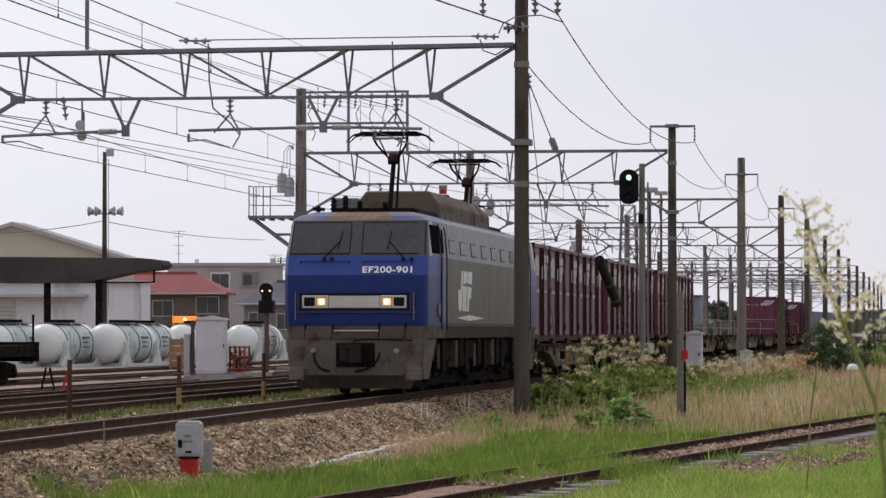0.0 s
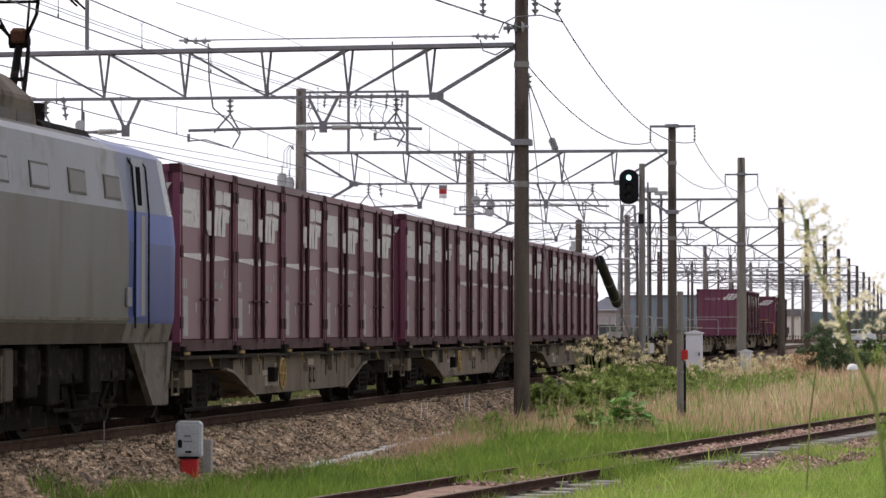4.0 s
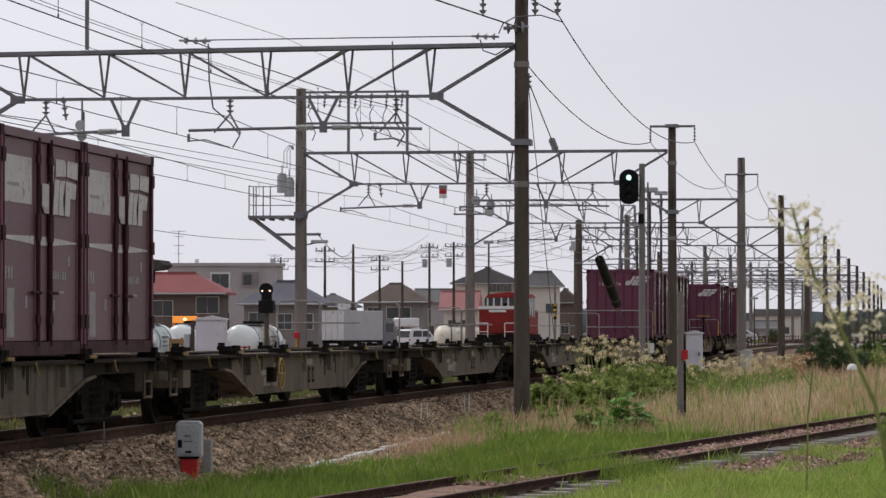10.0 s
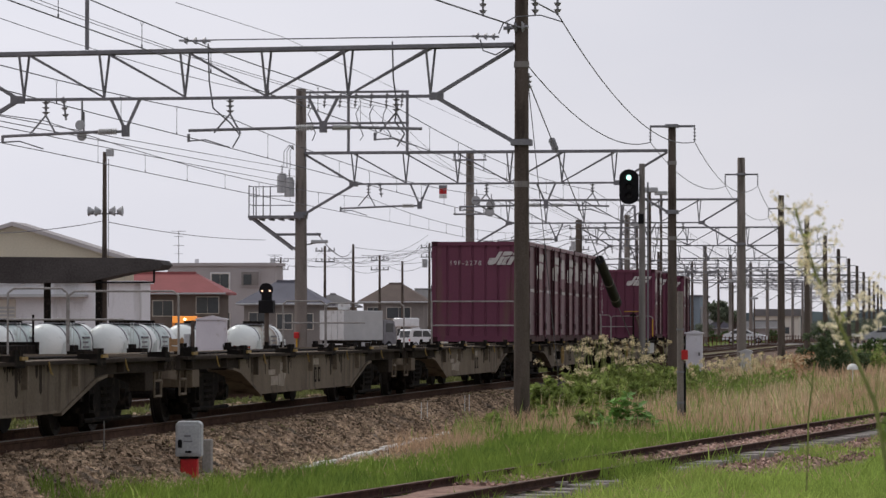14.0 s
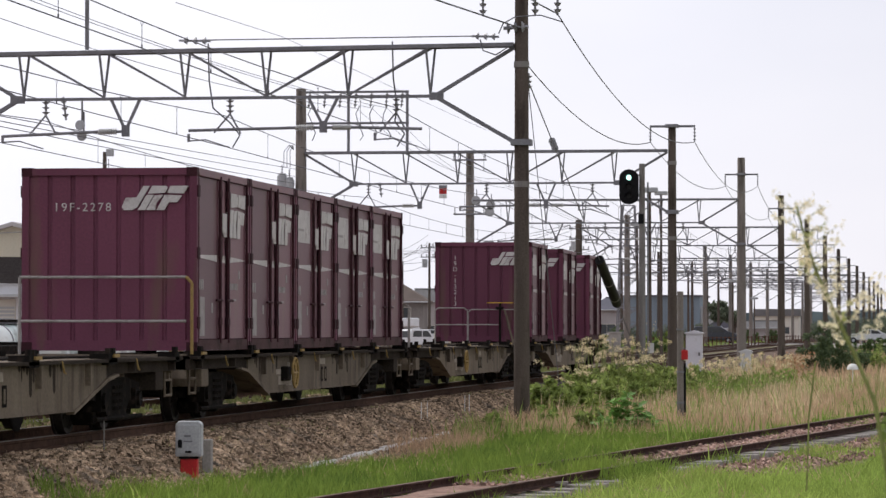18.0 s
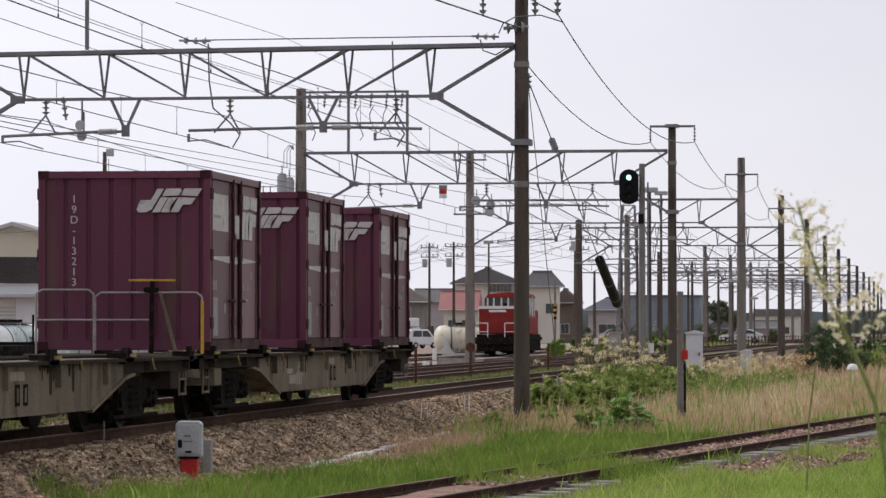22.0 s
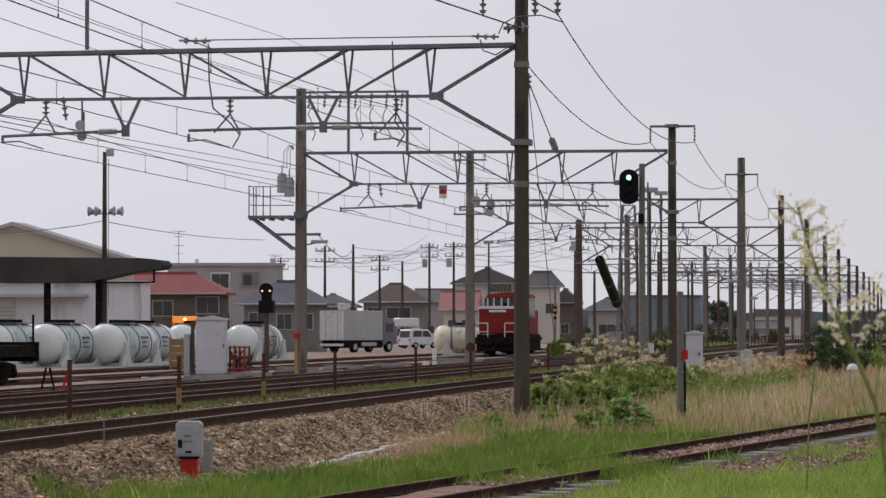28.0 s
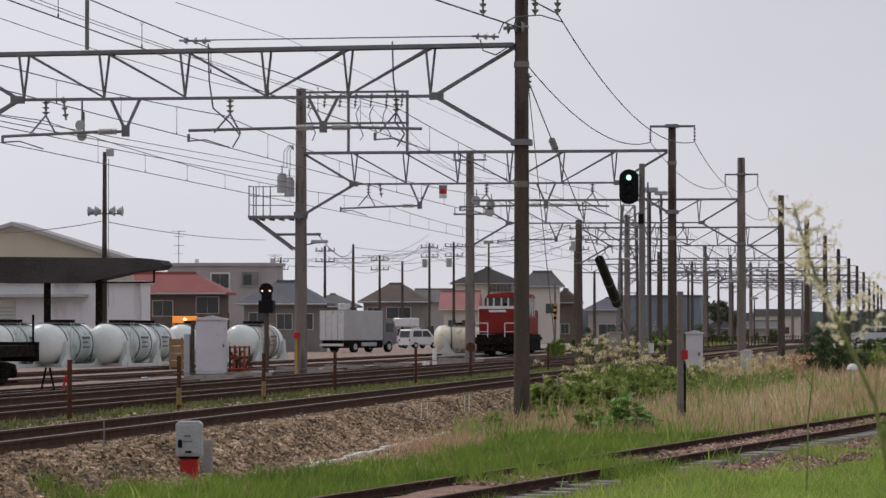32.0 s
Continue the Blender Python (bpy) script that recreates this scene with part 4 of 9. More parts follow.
    # hand wheel on the near sill
    if wheel:
        bm = bmesh.new()
        n, rr = 14, 0.23
        for k in range(n):
            a, b = 2 * math.pi * k / n, 2 * math.pi * (k + 1) / n
            rod(bm, (1.36, 6.8 + rr * math.cos(a), 0.62 + rr * math.sin(a)), (1.36, 6.8 + rr * math.cos(b), 0.62 + rr * math.sin(b)), 0.02, 5)
        for k in range(3):
            a = math.pi * k / 3
            rod(bm, (1.36, 6.8 - rr * math.cos(a), 0.62 - rr * math.sin(a)), (1.36, 6.8 + rr * math.cos(a), 0.62 + rr * math.sin(a)), 0.016, 5)
        rod(bm, (1.2, 6.8, 0.62), (1.37, 6.8, 0.62), 0.035, 6)
        part("hand_wheel", bm, M["ochre"], w, "dull yellow hand brake wheel")
        part("wheel_bracket", quick(box, 1.20, 1.33, 6.35, 6.6, 0.5, 0.72), M["under"], w, bevel=0.02)
    # brake gear between the bogies
    bm = bmesh.new()
    box(bm, -0.9, -0.3, 6.0, 7.2, 0.35, 0.7)
    rod(bm, (0.5, 7.6, 0.5), (0.5, 9.0, 0.5), 0.2, 10)
    part("brake_gear", bm, M["under"], w)
    return w


BOXES = []     # (thing, offset behind the train's mark, height)
rail_wagon = wagon("rail", wheel=False)
open_wagon = wagon("")
WAGONS = [wagon(wheel=False, mark=True), wagon(), wagon("plain"), wagon("rail", wheel=False, mark=True), rail_wagon, copy_thing(rail_wagon, pose(0, 0, 0)),
          open_wagon, wagon("", wheel=False), copy_thing(open_wagon, pose(0, 0, 0)), copy_thing(open_wagon, pose(0, 0, 0))]
for k, w in enumerate(WAGONS):
    for ob in w.children_recursive:
        swap = M["handrail"] if k and ob.name.startswith("railing_end") else None
        if swap:
            ob.material_slots[0].link = "OBJECT"
            ob.material_slots[0].material = swap
for k, w in enumerate(WAGONS):
    BOXES.append((w, -20.4 * k, 0.0))
A_LABEL = "maroon steel freight container with faded white stripe and company mark"
std = container(A_LABEL)
plain_number = container("maroon steel freight container with white number on its end wall", number="19F-2278", placards=(0,))
upright_number = container("maroon freight container with upright white number on its end", number="19D-13213", number_vertical=True)
odd = container("maroon freight container without stripe, with small company mark", stripe=False, logo_size=0.55)
no_poster = container("maroon steel freight container, no advertising panel on its doors", placards=(0,))
bare = container("maroon freight container with dark red end wall", placards=(0, 1))
used = {}


def put(box_thing, k, slot):
    name = box_thing.name
    ob = box_thing if name not in used else copy_thing(box_thing, pose(0, 0, 0))
    used[name] = True
    BOXES.append((ob, -20.4 * k + slot * 3.794, 0.998))


for slot in range(5):
    put(plain_number if slot == 0 else no_poster if slot in (1,) else std, 2, slot)
put(upright_number, 0, 0)
put(std, 0, 2)
put(bare, 0, 4)
for k in (9, 8, 7):
    for slot in range(5):
        put(odd if (k, slot) == (8, 1) else no_poster if (k, slot) in ((7, 1), (9, 2)) else std, k, slot)


# ---- the electric locomotive ----
M["blue"] = mat("loco_blue", (0.022, 0.043, 0.19), (0.016, 0.032, 0.145), 0.4, 0, 1.5, 40, 0.03, dirt=(0.04, 0.045, 0.12), dirt_amount=0.15, gloss=0.2)
# the same blue with the sky's reflection on band and doors put into it
M["blue_skylit"] = mat("loco_blue_skylit", (0.042, 0.075, 0.29), (0.034, 0.063, 0.245), 0.4, 0, 1.5, 40, 0.03, gloss=0.2)
M["loco_grey"] = mat("loco_grey", (0.128, 0.120, 0.104), (0.094, 0.087, 0.073), 0.45, 0, 0.8, 30, 0.03, dirt=(0.082, 0.066, 0.047), dirt_amount=0.45, streak=4, gloss=0.15)
M["loco_pale"] = mat("loco_pale_grey", (0.22, 0.222, 0.24), (0.165, 0.166, 0.18), 0.4, 0, 0.8, 30, 0.03, dirt=(0.13, 0.118, 0.105), dirt_amount=0.2, gloss=0.18)
M["loco_skirt"] = mat("loco_skirt", (0.175, 0.150, 0.122), (0.105, 0.087, 0.068), 0.7, 0, 1.5, 30, 0.08, dirt=(0.045, 0.033, 0.026), dirt_amount=0.4, gloss=0.04)
M["loco_roof"] = mat("loco_roof_brown", (0.105, 0.088, 0.076), (0.058, 0.050, 0.045), 0.5, 0, 1.5, 30, 0.1, gloss=0.08)
M["glass_dark"] = mat("dark_glass", (0.085, 0.087, 0.088), (0.06, 0.062, 0.063), 0.12, 0, 1, 10, 0, gloss=0.2)
M["lamp_warm"] = mat("headlight", (0.9, 0.50, 0.22), (0.8, 0.45, 0.2), 0.3, glow=0.55)
M["cream"] = mat("door_cream", (0.24, 0.215, 0.17), (0.17, 0.15, 0.12), 0.5, 0, 2, 30, 0.03)
M["apron"] = mat("apron_grey", (0.18, 0.155, 0.132), (0.11, 0.094, 0.080), 0.7, 0, 1.5, 30, 0.08, dirt=(0.07, 0.052, 0.041), dirt_amount=0.35)
M["letter_white"] = mat("letter_white", (0.93, 0.93, 0.92), (0.88, 0.88, 0.87), 0.5, 0, 3, 40, 0)
M["window_black"] = mat("window_black", (0.014, 0.015, 0.016), (0.010, 0.011, 0.012), 0.5, 0, 1, 10, 0, gloss=0.0)
M["brow"] = mat("cab_brow_blue", (0.115, 0.135, 0.27), (0.075, 0.092, 0.20), 0.4, 0, 0.8, 30, 0.03, dirt=(0.20, 0.17, 0.17), dirt_amount=0.3, gloss=0.25)
M["brow_tan"] = mat("cab_brow_rusty", (0.25, 0.165, 0.105), (0.16, 0.105, 0.07), 0.6, 0, 1.2, 30, 0.05, dirt=(0.30, 0.24, 0.20), dirt_amount=0.3, gloss=0.15)
M["cheek"] = mat("cab_cheek_blue_grey", (0.13, 0.145, 0.205), (0.095, 0.108, 0.16), 0.4, 0, 0.8, 30, 0.03, gloss=0.18)
M["hood_tan"] = mat("roof_hood_tan", (0.20, 0.165, 0.132), (0.10, 0.082, 0.067), 0.7, 0, 0.7, 30, 0.08, dirt=(0.045, 0.036, 0.030), dirt_amount=0.3, streak=2, gloss=0.06)
M["blue_deep"] = mat("loco_blue_deep", (0.012, 0.022, 0.10), (0.009, 0.017, 0.078), 0.4, 0, 1.5, 40, 0.03)
M["lamp_core"] = mat("headlight_core", (1.0, 0.84, 0.62), (1.0, 0.84, 0.62), 0.3, glow=3.0)
M["plough"] = mat("plough_brown", (0.105, 0.084, 0.068), (0.06, 0.047, 0.038), 0.8, 0, 1.5, 30, 0.1, gloss=0.03)
M["panel_white"] = mat("headlight_panel", (0.60, 0.58, 0.54), (0.46, 0.45, 0.42), 0.5, 0, 3, 30, 0.05)

LOCO_LEN = 19.6
LEVELS = [(1.12, 1.36, 0.10), (1.36, 1.41, 0.03), (1.43, 1.42, 0.0), (2.36, 1.43, -0.02), (2.66, 1.43, 0.10), (2.74, 1.43, 0.13), (3.44, 1.365, 0.50), (3.53, 1.26, 0.64), (3.62, 1.00, 0.95)]
PLAN = [(1.0, 2.9), (1.0, 0.60), (0.997, 0.30), (0.98, 0.12), (0.93, 0.035), (0.5, 0.010), (0.0, 0.0)]


def locomotive():
    t = thing("electric_locomotive", "blue and grey electric locomotive with lit headlights", "locomotive")
    half = PLAN + [(-x, y) for x, y in PLAN[-2::-1]]
    classes = {}

    def put_face(key, pts):
        bm = classes.setdefault(key, bmesh.new())
        bm.faces.new([bm.verts.new(p) for p in pts])

    rings = []
    for z, w, f in LEVELS:
        front = [Vector((x * w, y + f, z)) for x, y in half]
        back = [Vector((x * w, LOCO_LEN - (y + f), z)) for x, y in half[::-1]]
        rings.append(front + back)
    nf = len(half)
    for i, (p, q) in enumerate(zip(rings, rings[1:])):
        for j in range(len(p)):
            jj = (j + 1) % len(p)
            cab = j < nf - 1 or nf <= j < 2 * nf - 1
            jl = j if j < nf else j - nf
            pane = cab and 1 <= jl < nf - 2
            if not cab:
                key = "sole_bar" if i == 0 else "side"
                if i >= 5:
                    key = "side_pale" if i < 7 else "roof"
            elif i == 0:
                key = "skirt_edge"
            elif i == 5:
                key = "screen" if pane else "cab_cheek"
            elif i in (3, 4):
                key = "cab_band"
            elif i == 7:
                key = "roof_tan" if jl in (5, 6) else "roof_edge"
            elif i == 6:
                key = "brow_tan" if jl in (5, 6) else "brow"
            else:
                key = "cab"
            put_face((key, "" if not cab else "front" if j < nf else "back"), (p[j], p[jj], q[jj], q[j]))
    put_face(("roof", ""), rings[-1])
    put_face(("under_plate", ""), rings[0][::-1])
    names = {"sole_bar": ("sole_bar", "plough"), "side": ("body_side", "loco_grey"), "side_pale": ("upper_side", "loco_pale"), "roof": ("roof", "loco_roof"), "skirt_edge": ("cab_edge", "apron"),
             "screen": ("windscreen", "glass_dark"), "cab_band": ("cab_band", "blue_skylit"), "cab": ("cab_shell", "blue"), "roof_edge": ("cab_roof", "brow"), "brow": ("cab_brow", "brow"), "under_plate": ("floor_plate", "under"),
             "roof_tan": ("roof_panel", "brow_tan"), "brow_tan": ("brow_panel", "brow_tan"), "cab_cheek": ("cab_cheek", "cheek")}
    for key, bm in classes.items():
        bmesh.ops.remove_doubles(bm, verts=bm.verts[:], dist=0.0005)
        nm, mt = names[key[0]]
        part(nm, bm, M[mt], t, smooth=True)
    # windscreen pillars and wipers
    def face_at(x, z):
        """A point on the front face."""
        for (za, wa, fa), (zb, wb, fb) in zip(LEVELS, LEVELS[1:]):
            if za <= z <= zb:
                k = (z - za) / (zb - za)
                w, f = wa + (wb - wa) * k, fa + (fb - fa) * k
                break
        a = abs(x) / w
        for (xa, ya), (xb, yb) in zip(PLAN[::-1], PLAN[-2::-1]):
            if xa <= a <= xb:
                y = ya + (yb - ya) * (a - xa) / (xb - xa)
                break
        return Vector((x, y + f, z))

    for xa, xb, xm in ((-1.30, -0.13, -0.62), (0.12, 1.36, 0.95)):
        bm = bmesh.new()
        cols = [xa + (xb - xa) * k / 6 for k in range(7)]
        lo = [face_at(x, 2.78) + Vector((0, -0.012, 0)) for x in cols]
        hi = [face_at(x * 0.985, 3.40) + Vector((0, -0.012, 0)) for x in cols]
        va, vb = [bm.verts.new(p) for p in lo], [bm.verts.new(p) for p in hi]
        for k in range(6):
            bm.faces.new((va[k], va[k + 1], vb[k + 1], vb[k]))
        pane = part("window_pane", bm, M["glass_dark"], t)
        bm = bmesh.new()
        loop = lo + hi[::-1]
        for a, b in zip(loop, loop[1:] + loop[:1]):
            rod(bm, a, b, 0.009, 5)
        part("window_seal", bm, M["black"], pane)
        lean = 0.3 if xm < 0 else -0.3
        bm = bmesh.new()
        rod(bm, face_at(xm, 2.70) + Vector((0, -0.04, 0)), face_at(xm + lean, 3.03) + Vector((0, -0.05, 0)), 0.010, 5)
        rod(bm, face_at(xm + lean - 0.03, 2.86) + Vector((0, -0.045, 0)), face_at(xm + lean + 0.03, 3.22) + Vector((0, -0.05, 0)), 0.010, 5)
        part("wiper", bm, M["black"], t)
        for dx in (0.0, 0.16):
            part("wiper_pivot", quick(rod, face_at(xm + dx, 2.67) + Vector((0, -0.05, 0)), face_at(xm + dx, 2.67) + Vector((0, 0.02, 0)), 0.035, 8), M["black"], t)
        bm = bmesh.new()
        xl, xr = (-1.08, -0.10) if xm < 0 else (0.16, 1.12)
        a, b = face_at(xl, 2.63) + Vector((0, -0.05, 0)), face_at(xr, 2.63) + Vector((0, -0.05, 0))
        rod(bm, a, b, 0.010, 5)
        rod(bm, a, a + Vector((0, 0.03, -0.06)), 0.010, 5)
        rod(bm, b, b + Vector((0, 0.03, -0.06)), 0.010, 5)
        part("grab_rail", bm, M["blue_deep"], t)
    letters("number_lettering", "EF200-901", 0.20, M["letter_white"], t, pose(0.66, -0.012, 2.405, 68.2, 0, 1.2) @ Matrix.Diagonal((1.14, 0.92, 1, 1)), space=1.06, bold=0.02)
    # shadow of the lamp recess, painted as a deep blue plate with black edge
    part("headlight_recess", quick(box, -1.14, 1.14, -0.026, 0.06, 1.60, 2.00), M["blue_deep"], t, bevel=0.01)
    frame_bm = bmesh.new()
    for za, zb in ((1.665, 1.70), (1.965, 2.0)):
        box(frame_bm, -1.10, 1.10, -0.034, -0.02, za, zb)
    for x in (-1.085, 1.05):
        box(frame_bm, x, x + 0.035, -0.034, -0.02, 1.70, 1.965)
    part("recess_seal", frame_bm, M["black"], t)
    # headlight panel
    bm = bmesh.new()
    box(bm, -0.50, 0.50, -0.045, 0.02, 1.72, 1.95)
    part("headlight_panel", bm, M["panel_white"], t)
    for s in (-1, 1):
        bm = bmesh.new()
        box(bm, *sorted((s * 0.51, s * 1.03)), -0.05, 0.10, 1.71, 1.96)
        hous = part("lamp_housing", bm, M["panel_white"], t, bevel=0.012)
        for xa, xb in ((0.545, 0.75), (0.775, 0.995)):
            part("lamp_well", quick(box, *sorted((s * xa, s * xb)), -0.056, -0.03, 1.745, 1.925), M["black"], hous, bevel=0.01)
        part("headlight", quick(box, *sorted((s * 0.56, s * 0.735)), -0.064, -0.05, 1.76, 1.91), M["lamp_warm"], hous, bevel=0.006)
        part("headlight_core", quick(lathe, [(0.048, -0.072), (0.048, -0.06)], (s * 0.645, 0, 1.835), "Y", 14), M["lamp_core"], hous)
        bm = bmesh.new()
        rod(bm, (s * 1.17, -0.02, 1.48), (s * 1.17, -0.02, 2.02), 0.012, 5)
        part("grab_rail", bm, M["loco_pale"], t)
    part("step_rail", quick(rod, (-0.40, -0.06, 1.27), (0.48, -0.06, 1.27), 0.014, 6), M["panel_white"], t, "pale steel rail above the coupler")
    for x in (-0.96, -0.42, 0.50, 1.02):
        bm = bmesh.new()
        rod(bm, (x, -0.01, 1.42), (x, -0.08, 1.30), 0.022, 6)
        rod(bm, (x, -0.08, 1.30), (x - 0.03, -0.05, 1.12), 0.012, 5)
        part("rail_hook", bm, M["under"], t)
    # front apron with coupler and hoses
    for ye, s in ((0.0, 1), (LOCO_LEN, -1)):
        bm = bmesh.new()
        prism(bm, [(-1.37, 1.14), (1.37, 1.14), (1.33, 0.62), (1.26, 0.30), (-1.26, 0.30), (-1.33, 0.62)], *sorted((ye + s * 0.14, ye + s * 0.36)), axis="Y")
        apron = part("apron", bm, M["apron"], t)
        for sx in (-1, 1):
            bm = bmesh.new()
            prism(bm, [(ye + s * 0.362, 1.118), (ye + s * 2.15, 1.118), (ye + s * 1.05, 0.32), (ye + s * 0.362, 0.32)], *sorted((sx * 1.24, sx * 1.32)), axis="X")
            part("apron_cheek", bm, M["apron"], apron)
        bm = bmesh.new()
        prism(bm, [(-1.22, 0.40), (1.22, 0.40), (1.10, 0.14), (-1.10, 0.14)], *sorted((ye + s * 0.05, ye + s * 0.2)), axis="Y")
        # dark tone carries the shade low under the nose
        part("snow_plough", bm, M["grime_and_shade"], apron)
        bm = bmesh.new()
        box(bm, -0.38, 0.38, *sorted((ye + s * 0.10, ye + s * 0.3)), 0.56, 1.03)
        part("coupler_pocket", bm, M["under"], apron)
        bm = bmesh.new()
        box(bm, -0.13, 0.13, *sorted((ye - s * 0.28, ye + s * 0.2)), 0.70, 0.92)
        box(bm, -0.2, 0.12, *sorted((ye - s * 0.36, ye - s * 0.2)), 0.66, 0.98)
        rod(bm, (0.06, ye - s * 0.33, 0.64), (0.06, ye - s * 0.33, 1.0), 0.13, 14)
        rod(bm, (-0.14, ye - s * 0.30, 0.68), (-0.14, ye - s * 0.30, 0.96), 0.10, 14)
        part("coupler", bm, M["wheel"], t, bevel=0.015)
        part("uncoupling_lever", quick(tube, [Vector((0.0, ye - s * 0.2, 0.98)), Vector((0.02, ye - s * 0.16, 1.08)), Vector((0.3, ye - s * 0.05, 1.1)), Vector((1.15, ye - s * 0.02, 1.08))], 0.016, 6), M["under"], t)
        for sx in (-1, 1):
            xc = -0.80 if sx * s < 0 else 0.50
            dip = 0.32 if xc < 0 else -0.48
            bm = bmesh.new()
            arc = [Vector((s * (xc + dip * (1 - math.cos(k * math.pi / 16))), ye - s * (0.02 + 0.08 * math.sin(k * math.pi / 8)), 0.84 - 0.36 * math.sin(k * math.pi / 16))) for k in range(9)]
            tube(bm, arc, 0.026, 7)
            part("brake_hose", bm, M["black"], t)
            bm = bmesh.new()
            box(bm, *sorted((sx * 1.0, sx * 1.3)), *sorted((ye + s * 0.02, ye + s * 0.3)), 0.30, 0.55)
            part("foot_step", bm, M["apron"], t, bevel=0.02)
            bm = bmesh.new()
            rod(bm, (sx * 0.82, ye + s * 0.14, 0.88), (sx * 0.82, ye + s * 0.0, 0.88), 0.05, 10)
            part("hose_cock", bm, M["handrail"], t)
    # sides: windows, doors, marks
    for s in (-1, 1):
        for k in range(8):
            y = 3.30 + k * 1.74
            bm = bmesh.new()
            prism(bm, [(s * 1.395, 2.84), (s * 1.431, 2.84), (s * 1.404, 3.13), (s * 1.372, 3.13)], y - 0.02, y + 0.80, "Y")
            win = part("side_window", bm, M["loco_roof"], t)
            for ya, yb, za, zb in ((y + 0.015, y + 0.765, 2.868, 3.102),):
                bm = bmesh.new()
                prism(bm, [(s * 1.395, za), (s * 1.434, za), (s * 1.4115, zb), (s * 1.375, zb)], ya, yb, "Y")
                part("pane", bm, M["loco_pale"] if k < 6 else M["loco_grey"], win)
        for y in (1.95, LOCO_LEN - 2.62):
            bm = bmesh.new()
            box(bm, *sorted((s * 1.405, s * 1.436)), y, y + 0.62, 1.44, 2.735)
            door = part("cab_door", bm, M["blue_skylit"], t)
            bm = bmesh.new()
            prism(bm, [(s * 1.40, 2.74), (s * 1.436, 2.74), (s * 1.388, 3.40), (s * 1.34, 3.40)], y, y + 0.62, "Y")
            part("door_head", bm, M["loco_pale"], door)
            part("door_edge", quick(box, *sorted((s * 1.41, s * 1.441)), y + 0.36, y + 0.58, 1.46, 2.70), M["cream"], door)
            bm = bmesh.new()
            prism(bm, [(s * 1.40, 2.82), (s * 1.4345, 2.82), (s * 1.40, 3.30), (s * 1.35, 3.30)], y + 0.2, y + 0.44, "Y")
            part("door_window", bm, M["window_black"], door)
            for yy in (y - 0.05, y + 0.70):
                bm = bmesh.new()
                rod(bm, (s * 1.46, yy, 1.30), (s * 1.46, yy, 2.74), 0.013, 6)
                rod(bm, (s * 1.46, yy, 2.74), (s * 1.41, yy, 3.30), 0.013, 6)
                rod(bm, (s * 1.41, yy, 3.30), (s * 1.36, yy - 0.1, 3.40), 0.013, 6)
                part("door_rail", bm, M["black"], t)
            part("door_latch", quick(box, *sorted((s * 1.42, s * 1.455)), y - 0.42, y - 0.18, 1.56, 1.80), M["steel"], t, bevel=0.01)
        bm = bmesh.new()
        prism(bm, [(s * 1.40, 2.80), (s * 1.4345, 2.80), (s * 1.394, 3.36), (s * 1.35, 3.36)], 0.78, 1.84, "Y")
        part("cab_side_window", bm, M["window_black"], t)
        bm = bmesh.new()
        logo(bm, s, s * 1.426, 4.6, 1.68, 2.2, 0.84)
        part("company_mark", bm, M["white_paint"], t)
        bm = bmesh.new()
        prism(bm, [(4.4, 1.535), (6.4, 1.48), (9.0, 1.535), (6.4, 1.60)], *sorted((s * 1.418, s * 1.43)), axis="X")
        part("side_mark", bm, M["white_paint"], t)
        bm = bmesh.new()
        box(bm, *sorted((s * 1.405, s * 1.445)), 2.9, LOCO_LEN - 2.9, 1.39, 1.425)
        part("side_ledge", bm, M["loco_skirt"], t)
        for k, y in enumerate((3.6, 6.3, 7.2, 9.3, 10.4, 12.6, 13.6, 15.6)):
            bm = bmesh.new()
            box(bm, *sorted((s * 0.95, s * 1.28)), y - 0.28, y + 0.28, 0.42 + 0.1 * (k % 2), 1.12)
            part("equipment_box", bm, M["under"], t, bevel=0.02)
        part("underfloor_tank", quick(box, *sorted((s * 0.6, s * 1.2)), 2.1, LOCO_LEN - 2.1, 0.66, 1.06), M["under"], t)
        part("lower_frame", quick(box, *sorted((s * 0.80, s * 0.90)), 1.9, LOCO_LEN - 1.9, 0.15, 0.75), M["under"], t)
        for y in (2.6, 8.3, 11.2):
            part("strut", quick(box, *sorted((s * 1.26, s * 1.31)), y, y + 0.05, 0.5, 1.0), M["loco_skirt"], t)
        for k, y in enumerate((1.75, 2.95, 4.5, 5.55, 8.0, 8.95, 10.9, 11.75, 14.2, 14.95, 16.9, 17.75)):
            bm = bmesh.new()
            rod(bm, (s * 1.14, y - 0.16, 0.72), (s * 1.14, y + 0.16, 0.72), 0.09, 10)
            rod(bm, (s * 1.14, y, 0.72), (s * 1.10, y + (0.3 if k % 2 else -0.3), 0.36), 0.03, 6)
            part("brake_cylinder", bm, M["under"], t)
            part("sand_pipe", quick(rod, (s * 1.12, y + 0.2, 1.05), (s * 0.80, y + (0.34 if k % 2 else -0.34), 0.12), 0.02, 5), M["plough"], t)
        for y in (5.2, 11.4):
            part("sand_box", quick(box, *sorted((s * 1.1, s * 1.30)), y, y + 0.34, 0.5, 1.08), M["plough"], t, bevel=0.02)
    for y in (3.6, 9.8, 16.0):
        bogie(t, y, 2.6, 0.56, True)
    # roof gear
    for ya, yb, w, h, mt in ((2.6, 5.7, 1.0, 3.76, "under"), (5.6, 8.6, 0.84, 4.22, "hood_tan"), (8.66, 11.4, 0.84, 4.22, "hood_tan"), (11.46, 14.6, 0.84, 4.20, "hood_tan"), (15.0, 17.4, 0.9, 3.76, "under")):
        bm = bmesh.new()
